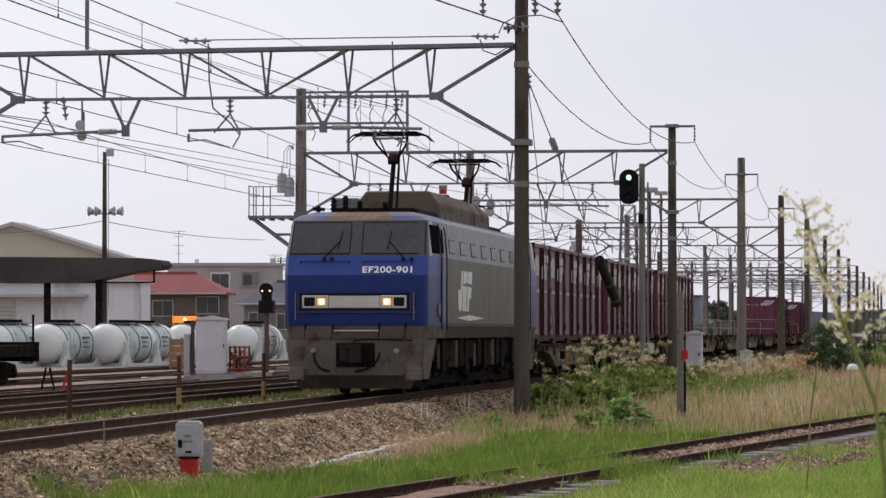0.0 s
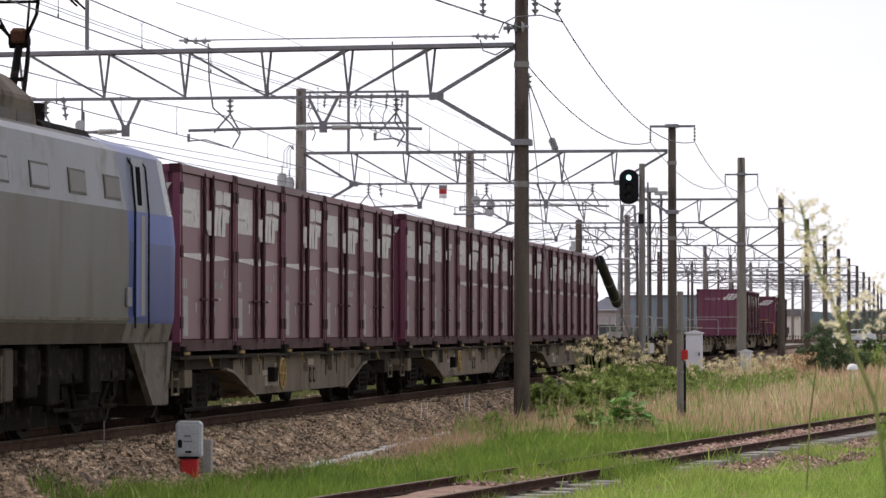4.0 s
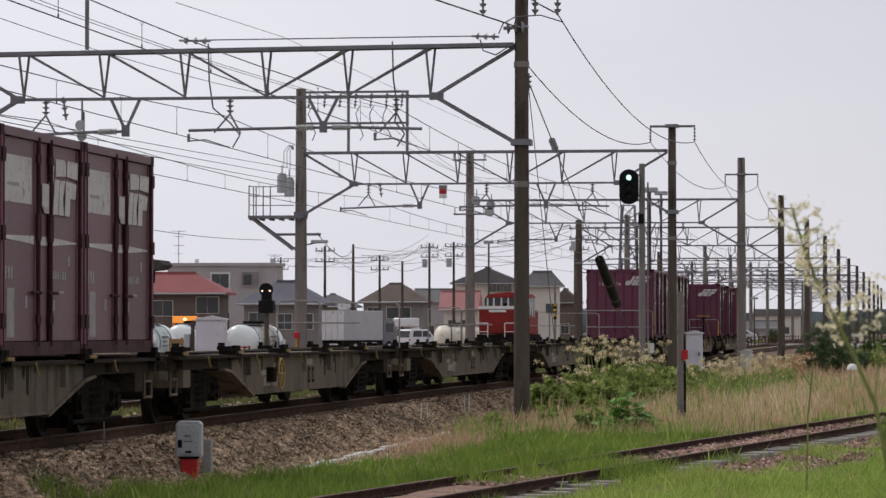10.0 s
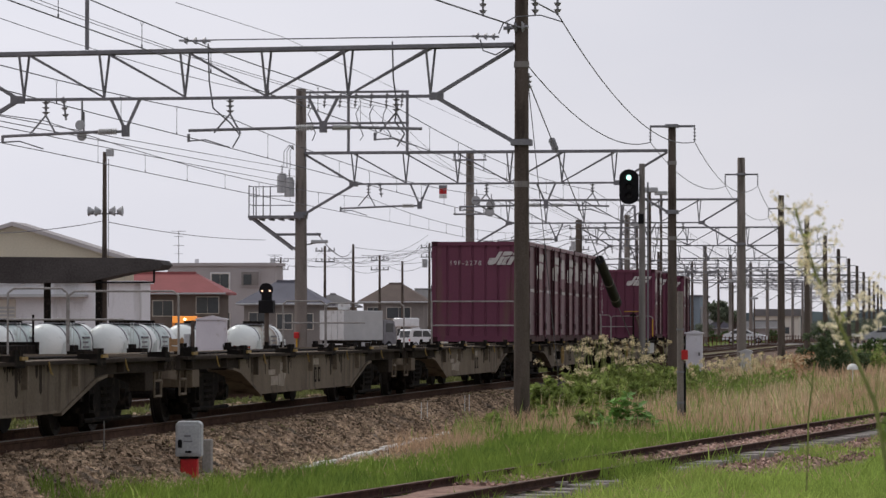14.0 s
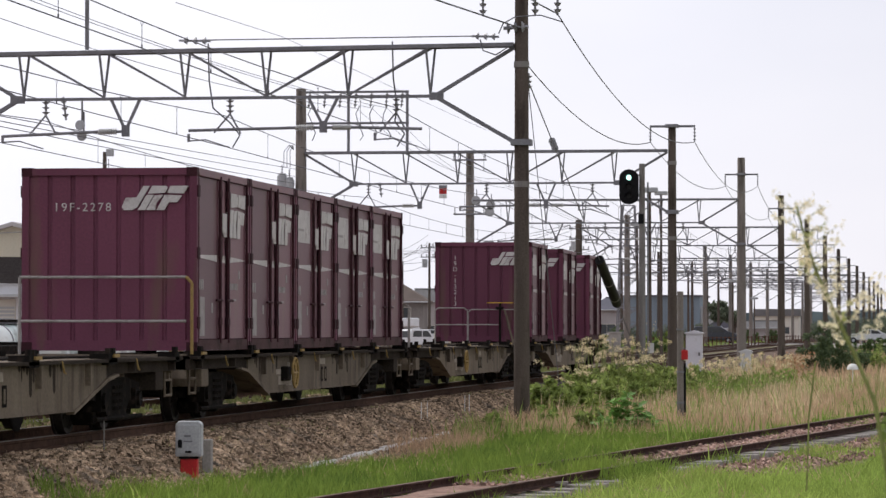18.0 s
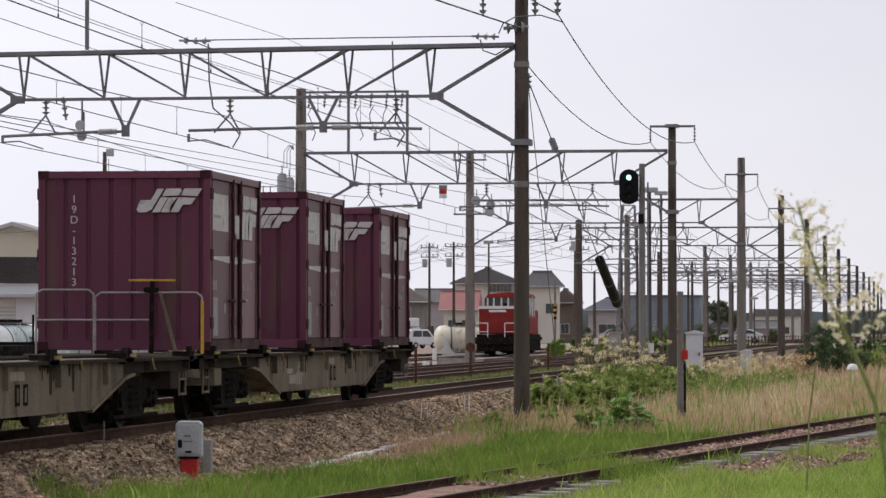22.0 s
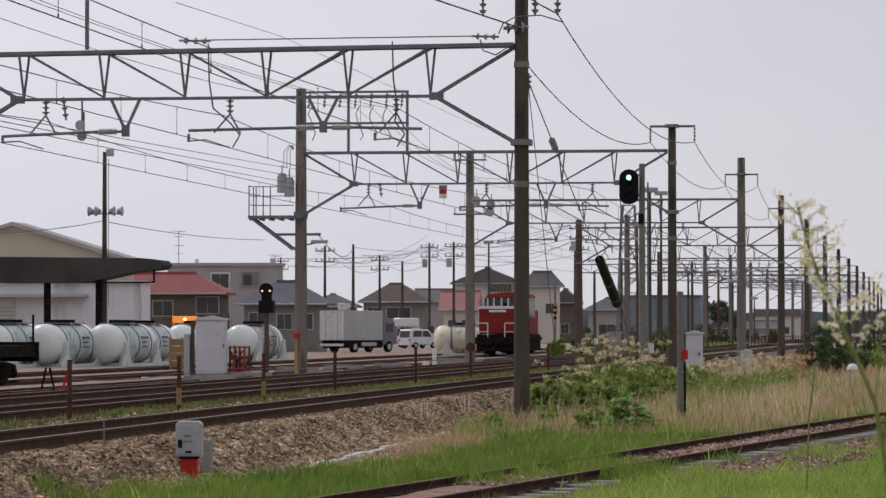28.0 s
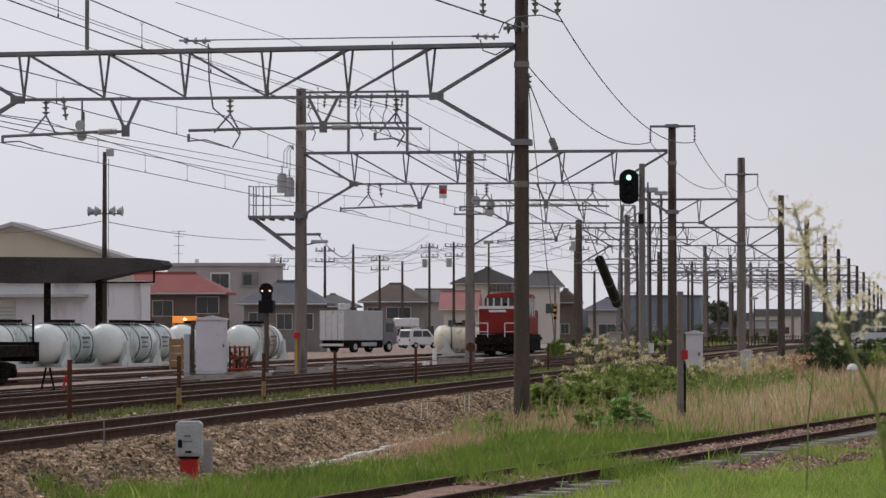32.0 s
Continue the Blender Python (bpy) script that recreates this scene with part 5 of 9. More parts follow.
        prism(bm, [(-w, 3.5), (w, 3.5), (w * 1.04, h - 0.26), (w * 0.80, h), (-w * 0.80, h), (-w * 1.04, h - 0.26)], ya, yb, "Y")
        if yb == 14.6:
            for v in bm.verts:
                if v.co.y > 14 and v.co.z > 3.8:
                    v.co.y -= 0.9 if v.co.z > 4.1 else 0.35
        hood = part("roof_hood", bm, M[mt], t, bevel=0.03)
        if h > 4:
            for sx in (-1, 1):
                k = ya + 0.35
                while k < yb - 0.9:
                    part("hood_louvre", quick(box, *sorted((sx * w * 0.99, sx * w * 1.025)), k, k + 0.62, 3.56, 3.86), M["loco_roof"], hood)
                    k += 0.86
            part("hood_seam", quick(box, -w * 0.82, w * 0.82, yb - 0.03, yb + 0.05, h - 0.02, h + 0.025), M["under"], hood)
    for x, y, h in ((-0.75, 2.0, 0.32), (-0.52, 2.05, 0.36), (-0.3, 2.5, 0.28), (0.2, 2.6, 0.25), (0.5, 13.8, 0.3), (0.2, 16.4, 0.35), (-0.4, 16.6, 0.3)):
        bm = bmesh.new()
        rod(bm, (x, y, 3.55), (x, y, 3.62 + h), 0.05, 8)
        insulator(bm, (x, y, 3.6), (x, y, 3.62 + h), 0.09, 4)
        part("roof_insulator", bm, M["under"], t)
    # added dark filler that keeps light from showing through the underframe
    part("transformer_tank", quick(box, -0.6, 0.6, 1.6, LOCO_LEN - 1.6, 0.2, 1.12), M["under"], t)
    part("roof_vent", quick(rod, (0.55, 15.5, 3.55), (0.55, 15.5, 3.98), 0.13, 10), M["under"], t)
    part("roof_case", quick(box, -0.95, -0.42, 3.0, 3.5, 3.55, 3.98), M["steel"], t, bevel=0.03)
    bm = bmesh.new()
    rod(bm, (-0.95, 1.35, 3.6), (-0.95, 1.35, 3.75), 0.04, 8)
    box(bm, -1.05, -0.85, 1.25, 1.55, 3.66, 3.72)
    part("horn", bm, M["under"], t)
    for y, d in ((4.75, 1), (16.55, 1)):
        bm = bmesh.new()
        for x in (-0.5, 0.5):
            rod(bm, (x, y - 0.5, 3.72), (x, y + 0.5, 3.72), 0.035, 6)
        for yy in (y - 0.4, y + 0.4):
            rod(bm, (-0.5, yy, 3.72), (0.5, yy, 3.72), 0.03, 6)
        for x in (-0.5, 0.5):
            for yy in (y - 0.4, y + 0.4):
                rod(bm, (x, yy, 3.5), (x, yy, 3.72), 0.06, 8)
        pg = part("pantograph", bm, M["under"], t)
        bm = bmesh.new()
        rod(bm, (0.0, y - 0.25, 3.75), (0.0, y + 0.35, 4.84), 0.05, 6)
        rod(bm, (0.12, y - 0.1, 3.72), (0.1, y + 0.4, 4.76), 0.025, 6)
        rod(bm, (-0.12, y + 0.35, 4.84), (0.12, y + 0.35, 4.84), 0.09, 8)
        arm = part("lower_arm", bm, M["under"], pg)
        part("knuckle", quick(box, -0.10, 0.10, y + 0.24, y + 0.46, 4.80, 5.00), M["rust"], arm, "rusty hinge casting", bevel=0.04)
        bm = bmesh.new()
        for k in (-1, 1):
            rod(bm, (k * 0.06, y + 0.35, 4.84), (k * 0.30, y + 0.02, 5.14), 0.024, 6)
            rod(bm, (k * 0.30, y + 0.02, 5.14), (k * 0.36, y - 0.15, 5.28), 0.024, 6)
            rod(bm, (k * 0.10, y + 0.30, 4.86), (k * 0.24, y - 0.10, 5.26), 0.016, 6)
        rod(bm, (-0.36, y - 0.15, 5.28), (0.36, y - 0.15, 5.28), 0.02, 6)
        part("upper_arm", bm, M["under"], pg)
        bm = bmesh.new()
        for yy in (y - 0.35, y + 0.05):
            box(bm, -0.60, 0.60, yy - 0.05, yy + 0.05, 5.33, 5.41)
            for s in (-1, 1):
                rod(bm, (s * 0.60, yy, 5.37), (s * 0.76, yy, 5.33), 0.026, 6, 0.02)
                rod(bm, (s * 0.76, yy, 5.33), (s * 0.90, yy, 5.20), 0.016, 6, 0.012)
        for s in (-1, 1):
            rod(bm, (s * 0.36, y - 0.36, 5.36), (s * 0.36, y + 0.06, 5.36), 0.02, 6)
            rod(bm, (s * 0.36, y - 0.15, 5.28), (s * 0.36, y - 0.15, 5.36), 0.02, 6)
        part("contact_head", bm, M["under"], pg)
    return t


loco = locomotive()
BOXES.append((loco, -204.2, 0.0))


# ---- the verge: stones, grass, weeds, small lineside things ----
M["grass"] = mat("grass_blades", (0.27, 0.37, 0.07), (0.12, 0.19, 0.042), 0.7, 0, 0.8, 3, 0, spread=0.3, island=True, leaf=0.4)
M["grass_light"] = mat("young_grass", (0.42, 0.53, 0.13), (0.21, 0.30, 0.066), 0.7, 0, 1.0, 3, 0, spread=0.3, island=True, leaf=0.4)
M["straw"] = mat("pale_straw", (0.82, 0.67, 0.44), (0.66, 0.52, 0.33), 0.8, 0, 0.3, 6, 0, spread=0.35, island=True, leaf=0.4)
M["grass_dull"] = mat("dull_grass", (0.22, 0.235, 0.085), (0.12, 0.135, 0.055), 0.8, 0, 0.5, 6, 0, spread=0.4, island=True, leaf=0.4)
M["grass_dry"] = mat("dry_grass", (0.66, 0.46, 0.30), (0.42, 0.28, 0.18), 0.8, 0, 0.5, 4, 0, spread=0.25, island=True, leaf=0.4)
M["leaf"] = mat("weed_leaf", (0.30, 0.40, 0.10), (0.18, 0.26, 0.065), 0.6, 0, 0.8, 8, 0, spread=0.45, island=True, leaf=0.4)
# base lifted: the haze before the distant shrubs is put into their colour
M["leaf_dark"] = mat("shrub_leaf_dark", (0.15, 0.20, 0.10), (0.075, 0.105, 0.055), 0.6, 0, 0.8, 8, 0, spread=0.4, island=True, leaf=0.4)
M["leaf_mid"] = mat("weed_leaf_deep", (0.40, 0.47, 0.14), (0.13, 0.185, 0.052), 0.6, 0, 1.2, 8, 0, spread=0.5, island=True, leaf=0.4)
M["leaf_hedge"] = mat("hedge_leaf", (0.14, 0.20, 0.08), (0.07, 0.105, 0.045), 0.7, 0, 0.8, 8, 0, spread=0.4, island=True, leaf=0.4)
M["leaf_fresh"] = mat("broad_leaf_green", (0.24, 0.42, 0.10), (0.12, 0.24, 0.055), 0.5, 0, 3, 8, 0, spread=0.35, island=True, leaf=0.4)
M["seed"] = mat("seed_heads", (0.78, 0.68, 0.46), (0.60, 0.50, 0.31), 0.8, 0, 2, 8, 0, spread=0.35, island=True, leaf=0.4)
M["blossom"] = mat("cream_blossom", (0.95, 0.89, 0.70), (0.88, 0.78, 0.55), 0.7, 0, 8, 30, 0, spread=0.12, island=True, leaf=0.5)
M["blossom_green"] = mat("pale_green_leaflets", (0.56, 0.58, 0.20), (0.42, 0.46, 0.15), 0.7, 0, 8, 30, 0, spread=0.3, island=True, leaf=0.4)
M["stem"] = mat("green_stem", (0.26, 0.29, 0.10), (0.16, 0.18, 0.065), 0.7, 0, 6, 30, 0.05)
M["rust_weed"] = mat("rusty_weed", (0.46, 0.27, 0.15), (0.33, 0.18, 0.10), 0.8, 0, 6, 20, 0, spread=0.3, island=True)
rng = np.random.default_rng(7)


def stuff_mesh(name, verts, faces, material, smooth=False):
    me = bpy.data.meshes.new(name)
    me.from_pydata(verts.tolist(), [], faces)
    if smooth:
        me.shade_smooth()
    me.materials.append(material)
    return me


def blades(xy, h0, h1, width, lean, material, name, z=None, sink=0.0):
    """Grass blades, two faces each, standing at the points xy."""
    n = len(xy)
    # tufts: tall and short patches
    tuft = np.array([0.5 + noise.noise((x * 1.7, y * 0.9, 5.5)) + 0.5 * noise.noise((x * 4.1, y * 2.3, 2.5)) for x, y in xy])
    h = rng.uniform(h0, h1, n) * (0.6 + 0.4 * rng.random(n)) * np.clip(0.5 + 0.75 * tuft, 0.35, 1.2)
    a = rng.uniform(0, 2 * np.pi, n)
    face = rng.uniform(-0.9, 0.9, n)
    ln = rng.uniform(0.1, 1, n) * lean * h
    if z is None:
        z = np.array([ground_z(x, y) for x, y in xy])
    z = z - sink
    base = np.column_stack([xy[:, 0], xy[:, 1], z])
    side = np.column_stack([np.cos(face), np.sin(face), np.zeros(n)]) * width / 2
    drift = np.column_stack([np.cos(a), np.sin(a), np.zeros(n)]) * ln[:, None]
    up = np.column_stack([np.zeros(n), np.zeros(n), h])
    v = np.empty((n, 5, 3))
    v[:, 0], v[:, 1] = base - side, base + side
    mid = base + up * 0.55 + drift * 0.35
    v[:, 2], v[:, 3] = mid + side * 0.8, mid - side * 0.8
    v[:, 4] = base + up + drift
    f = []
    for i in range(n):
        k = i * 5
        f.append((k, k + 1, k + 2, k + 3))
        f.append((k + 3, k + 2, k + 4))
    return stuff_mesh(name, v.reshape(-1, 3), f, material)


def scatter(n, x0, x1, y0, y1, keep):
    p = np.column_stack([rng.uniform(x0, x1, n), rng.uniform(y0, y1, n)])
    return np.array([q for q in p if keep(q[0], q[1])])


SIDING = [(-6.35, 29), (-5.5, 36), (-4.75, 41.5), (-4.0, 47), (-3.2, 53), (-2.3, 59.5), (-1.35, 66.5), (-0.3, 74), (1.5, 88), (6, 115)]


def siding_x(y):
    for (xa, ya), (xb, yb) in zip(SIDING, SIDING[1:]):
        if ya <= y <= yb:
            return xa + (xb - xa) * (y - ya) / (yb - ya)
    return 99.0


def patch(x, y, s, seed):
    return noise.noise((x * s, y * s * 0.6, seed))


def edge_x(y):
    """Where the green begins beside the ballast."""
    for (xa, ya), (xb, yb) in zip(EDGE, EDGE[1:]):
        if ya <= y <= yb:
            return xa + (xb - xa) * (y - ya) / (yb - ya)
    return -8.4


EDGE = [(-9.4, 34.0), (-9.1, 38.6), (-8.6, 40.4), (-8.3, 43.3), (-7.85, 46.6), (-7.2, 51.4), (-6.9, 56.0), (-7.9, 60.0), (-8.5, 66.0), (-8.6, 72.0)]


def green_here(x, y):
    d = x - siding_x(y)
    w = patch(x, y, 1.1, 8)
    if x < edge_x(y) + 0.35 * patch(x, y, 1.3, 3):
        return x > edge_x(y) - 0.25 and patch(x, y, 1.6, 33) > 0.42
    if abs(d) < 0.56:
        return w > (-0.05 if 41.0 < y < 44.6 else 0.42)
    if -0.95 < d <= -0.56 and 46 < y < 53:
        return w > 0.12
    if 0.56 <= d < 1.15:
        return w > (-0.1 if 42.4 < y < 44.8 else 0.0 if y > 64 else 0.44)
    if 1.05 <= d < 2.7 and 45.5 < y < 53:
        return w > 0.16
    if 0.8 < d < 2.6 and 55 < y < 67:
        return w > 0.05
    if d < -0.6 and y > 62:
        return patch(x, y, 0.5, 9) > 0.0 and y < 68
    return True


pts = scatter(175000, -10.2, 3.2, 35.5, 72, lambda x, y: x - siding_x(y) < 1.1 and green_here(x, y))
tagged(new("verge_grass", blades(pts, 0.08, 0.30, 0.013, 0.9, M["grass"], "verge_grass")), "deep green uncut grass on the verge", "grass", kind="stuff")
pts = scatter(95000, -4.5, 3.4, 35.5, 72, lambda x, y: x - siding_x(y) >= 1.1 and green_here(x, y))
tagged(new("verge_grass", blades(pts, 0.08, 0.28, 0.013, 0.9, M["grass_light"], "young_grass")), "light green young grass beside the disused siding", "grass", kind="stuff")
pts = scatter(1500, -8.5, 3.2, 36, 66, lambda x, y: x > edge_x(y) and abs(x - siding_x(y)) > 0.8 and patch(x, y, 1.2, 17) > 0.15)
tagged(new("verge_grass", blades(pts, 0.25, 0.48, 0.022, 0.9, M["grass_light"], "tall_blades")), "tufts of tall arching light green blades", "grass", kind="stuff")
pts = scatter(26000, -8.5, -3.2, 34, 49.5, lambda x, y: (-1.3 < x - siding_x(y) < (-0.62 if y < 40.2 or 41.2 < y < 42.8 else 0.12) and y < 47.4 + patch(x, y, 1, 61)) or (0.1 < x - siding_x(y) < 1.2 and 42.4 < y < 44.8))
tagged(new("verge_grass", blades(pts, 0.26, 0.46, 0.014, 0.6, M["grass"], "rail_grass")), "tall green grass growing over the siding rails", "grass", kind="stuff")
pts = scatter(14000, -9.0, 3.2, 36, 66, lambda x, y: x > edge_x(y) and green_here(x, y) and patch(x, y, 0.7, 91) > 0.05)
tagged(new("dry_grass", blades(pts, 0.10, 0.27, 0.011, 0.8, M["grass_dry"], "dry_stalks")), "dry brown stalks scattered through the green verge grass", "grass", kind="stuff")
pts = scatter(26000, -8.8, 9, 70, 110, lambda x, y: x > siding_x(y) - 1.6 + 0.8 * patch(x, y, 0.5, 2))
tagged(new("verge_grass", blades(pts, 0.10, 0.32, 0.026, 0.5, M["grass"], "verge_grass_far")), "bright green uncut grass along the siding", "grass", kind="stuff")
pts = scatter(17000, -14.15, -12.35, 36, 130, lambda x, y: patch(x, y, 0.8, 4) > -0.2)
tagged(new("verge_grass", blades(pts, 0.04, 0.14, 0.03, 0.7, M["grass_dull"], "cess_grass")), "low dull grass between the running lines", "grass", kind="stuff")
pts = scatter(16000, -10.3, -8.3, 37, 80, lambda x, y: patch(x, y, 1.3, 41) > 0.30)
tagged(new("shoulder_weeds", blades(pts, 0.03, 0.10, 0.014, 1.0, M["leaf_mid"], "shoulder_weeds")), "small green weed tufts between the ballast stones", "weeds", kind="stuff")
pts = scatter(3000, -9.4, -6.9, 40, 60, lambda x, y: x < edge_x(y) + 0.3 and patch(x, y, 1.1, 45) > 0.1)
tagged(new("dry_litter", blades(pts, 0.05, 0.20, 0.010, 1.6, M["straw"], "dry_litter")), "dead pale stalks lying at the foot of the ballast", "dead grass", kind="stuff")


def dry_here(x, y):
    d = x - siding_x(y)
    if x < -8.35:
        return False
    if y < 61:
        return x < edge_x(y) + 0.35 and 49 < y and patch(x, y, 0.7, 12) < 0.12
    if y < 95 and d > -1.5:
        return False
    return patch(x, y, 0.45, 51) > -0.28


pts = scatter(105000, -8.8, 7, 49, 130, dry_here)
tagged(new("dry_grass", blades(pts, 0.24, 0.50, 0.010, 0.8, M["grass_dry"], "dry_grass")), "dry reddish-tan grass between the tracks", "grass", kind="stuff")
pts = scatter(15000, -8.6, 7, 72, 130, lambda x, y: dry_here(x, y) and patch(x, y, 0.4, 53) > 0.05)
tagged(new("dry_grass", blades(pts, 0.40, 0.78, 0.012, 0.45, M["straw"], "straw_grass")), "tall pale straw standing in the dry grass", "grass", kind="stuff")
pts = scatter(30000, -8.6, 20, 128, 300, lambda x, y: True)
tagged(new("dry_grass", blades(pts, 0.35, 0.75, 0.035, 0.45, M["grass_dry"], "dry_grass_far")), "tall dry tan grass farther along the line", "grass", kind="stuff")
pts = scatter(12000, -8.6, 2, 58, 125, lambda x, y: patch(x, y, 0.5, 21) > -0.08 and (x - siding_x(y) < -0.9 or y > 95))
tagged(new("verge_grass", blades(pts, 0.22, 0.6, 0.022, 0.5, M["leaf"], "weed_blades")), "green weeds growing among the dry grass", "weeds", kind="stuff")


def siding_bed():
    """Low bed of gravel under the disused siding and beside it."""
    ys = [33 + 0.5 * k for k in range(100)]
    verts, faces, n = [], [], 24
    for y in ys:
        for k in range(n):
            f = k / (n - 1)
            d = -0.95 + f * (2.9 + 0.8 * noise.noise((y * 0.3, 2.2, 0)))
            x = siding_x(y) + d
            verts.append((x, y, ground_z(x, y) - 0.02 + (0.075 + 0.02 * noise.noise((x * 2, y * 2, 1))) * min(1, f * 8, (1 - f) * 5) + (0.075 if abs(d) < 0.5 else -0.06 if 0.5 < d < 1.2 else 0)))
    for j in range(len(ys) - 1):
        for k in range(n - 1):
            i = j * n + k
            faces.append((i, i + 1, i + n + 1, i + n))
    me = stuff_mesh("siding_bed", np.array(verts), faces, mat("siding_gravel", (0.34, 0.235, 0.19), (0.16, 0.10, 0.08), 0.95, 0, 3, 14, 0.8), True)
    tagged(new("siding_bed", me), "reddish gravel bed of the disused siding", "gravel", kind="structure")


siding_bed()


def stones(n, x0, x1, y0, y1, s0, s1, lift=0.0, keep=None, material="stone"):
    p = np.column_stack([rng.uniform(x0, x1, n), y0 + (y1 - y0) * rng.random(n) ** 1.25])
    if keep:
        p = np.array([q for q in p if keep(q[0], q[1])])
    n = len(p)
    base = np.array([(x, y, z) for x in (-0.7, 0.7) for y in (-0.7, 0.7) for z in (-0.7, 0.7)], float)
    quad = ((0, 1, 3, 2), (4, 6, 7, 5), (0, 4, 5, 1), (2, 3, 7, 6), (0, 2, 6, 4), (1, 5, 7, 3))
    s = rng.uniform(s0, s1, (n, 1, 3)) * rng.uniform(0.55, 1.15, (n, 8, 1))
    v = base[None] * s
    a, b = rng.uniform(0, 2 * np.pi, n), rng.uniform(-0.9, 0.9, n)
    ca, sa, cb, sb = np.cos(a)[:, None], np.sin(a)[:, None], np.cos(b)[:, None], np.sin(b)[:, None]
    y, z = v[:, :, 1] * cb - v[:, :, 2] * sb, v[:, :, 1] * sb + v[:, :, 2] * cb
    x = v[:, :, 0] * ca - y * sa
    y = v[:, :, 0] * sa + y * ca
    zz = np.array([ground_z(q[0], q[1]) for q in p])
    v = np.stack([x + p[:, :1], y + p[:, 1:], z + zz[:, None] + lift + 0.01], axis=2)
    f = [tuple(i * 8 + k for k in t) for i in range(n) for t in quad]
    return stuff_mesh("ballast_stones", v.reshape(-1, 3), f, M[material])


tagged(new("ballast_stones", stones(48000, -10.9, -8.6, 33, 84, 0.026, 0.072)), "brown crushed ballast on the shoulder of the track bed", "ballast", kind="stuff")
tagged(new("ballast_stones", stones(12000, -13.0, -9.75, 36, 80, 0.025, 0.055)), "brown crushed ballast between the rails", "ballast", kind="stuff")
tagged(new("ballast_stones", stones(2500, -9.2, -7.0, 38, 62, 0.015, 0.04, 0, lambda x, y: x < edge_x(y) + 0.3)), "loose grey stones on the dusty verge", "ballast", kind="stuff")
tagged(new("ballast_stones", stones(24000, -6.5, 2.5, 36, 75, 0.016, 0.042, 0.06, lambda x, y: -0.9 < x - siding_x(y) < 0.5 or (1.05 + 0.2 * patch(x, y, 2, 7) < x - siding_x(y) < 2.5 and (45 < y < 54 or 55 < y < 68)), material="stone_red")), "reddish loose stones along the disused siding", "ballast", kind="stuff")


tagged(new("ballast_stones", stones(9000, -6.5, 1.5, 40, 75, 0.02, 0.048, 0.125, lambda x, y: abs(x - siding_x(y)) < 0.5, material="stone_red")), "reddish loose stones between the siding rails", "ballast", kind="stuff")


def leaf_cloud(bm, centres, n, size, flat=0.5, seed=1):
    """Many small folded leaves round the given centres (x, y, z, radius)."""
    r = random.Random(seed)
    for cx, cy, cz, rad in centres:
        for _ in range(n):
            d = Vector((r.gauss(0, 1), r.gauss(0, 1), r.gauss(0, 0.8)))
            d = d.normalized() * rad * r.random() ** 0.4
            p = Vector((cx, cy, max(0.02, cz + d.z))) + Vector((d.x, d.y, 0))
            m = Matrix.Translation(p) @ Euler((r.uniform(-1, 1) * 1.1 + 0.5, r.uniform(-1, 1) * flat, r.uniform(0, 6.3))).to_matrix().to_4x4()
            s = size * r.uniform(0.6, 1.3)
            v = [bm.verts.new(m @ Vector(q)) for q in ((0, -s, 0), (s * 0.45, 0, s * 0.14), (0, s * 1.1, -s * 0.1), (-s * 0.45, 0, s * 0.14))]
            bm.faces.new((v[0], v[1], v[2]))
            bm.faces.new((v[0], v[2], v[3]))


def no_recalc(name, bm, material, parent):
    me = bpy.data.meshes.new(name)
    bm.to_mesh(me)
    bm.free()
    me.materials.append(material)
    ob = new(name, me)
    ob.parent = parent
    return ob


def weed_bush(x, y, w, h, leaves, seeds, seed, label, leaf_mat="leaf", leaf_size=0.07, category="bush"):
    t = thing("weed_bush" if seeds else "shrub", label, category, "lineside bushes", pose(x, y, ground_z(x, y)))
    r = random.Random(seed)
    bm = bmesh.new()
    tips = []
    low = 0.72 if seeds and h > 1.05 else 1.0
    for _ in range(max(7, int(w * 9))):
        a, d = r.uniform(0, 6.3), w / 2 * r.random() ** 0.6
        tip = Vector((d * math.cos(a), d * math.sin(a), h * low * r.uniform(0.5, 1.0) * (1 - 0.45 * (2 * d / w) ** 2)))
        rod(bm, (tip.x * 0.5, tip.y * 0.5, -0.02), tip, 0.012, 4, 0.004, False)
        tips.append(tip)
    plumes = []
    if seeds:
        for p in tips:
            if r.random() < 0.95:
                lean = Vector((r.uniform(-0.16, 0.16), r.uniform(-0.1, 0.1), 0))
                top = Vector((p.x * 0.9, p.y * 0.9, h * r.uniform(0.70, 1.06))) + lean
                rod(bm, (p.x * 0.8, p.y * 0.8, p.z * 0.7), top, 0.008, 4, 0.004, False)
                plumes.append((top, lean))
    tagged(part("stem", bm, M["stem"], t), kind="stuff")
    bm = bmesh.new()
    leaf_cloud(bm, [(p.x * f, p.y * f, p.z * f2, 0.07 + 0.09 * w / 1.6) for p in tips for f, f2 in ((1, 0.88), (0.85, 0.55), (0.8, 0.25))], leaves, leaf_size, 0.6, seed)
    tagged(no_recalc("foliage", bm, M[leaf_mat], t), kind="stuff")
    if seeds:
        bm = bmesh.new()
        for top, lean in plumes:
            for k in range(5):
                q = top + lean * 0.25 * k + Vector((r.gauss(0, 0.02), r.gauss(0, 0.02), 0.055 * k - 0.012 * k * k - 0.12))
                leaf_cloud(bm, [(q.x, q.y, q.z, 0.055)], max(4, seeds // 3), 0.026, 0.9, seed + k)
        tagged(no_recalc("seed_head", bm, M["seed"], t), kind="stuff")
    return t


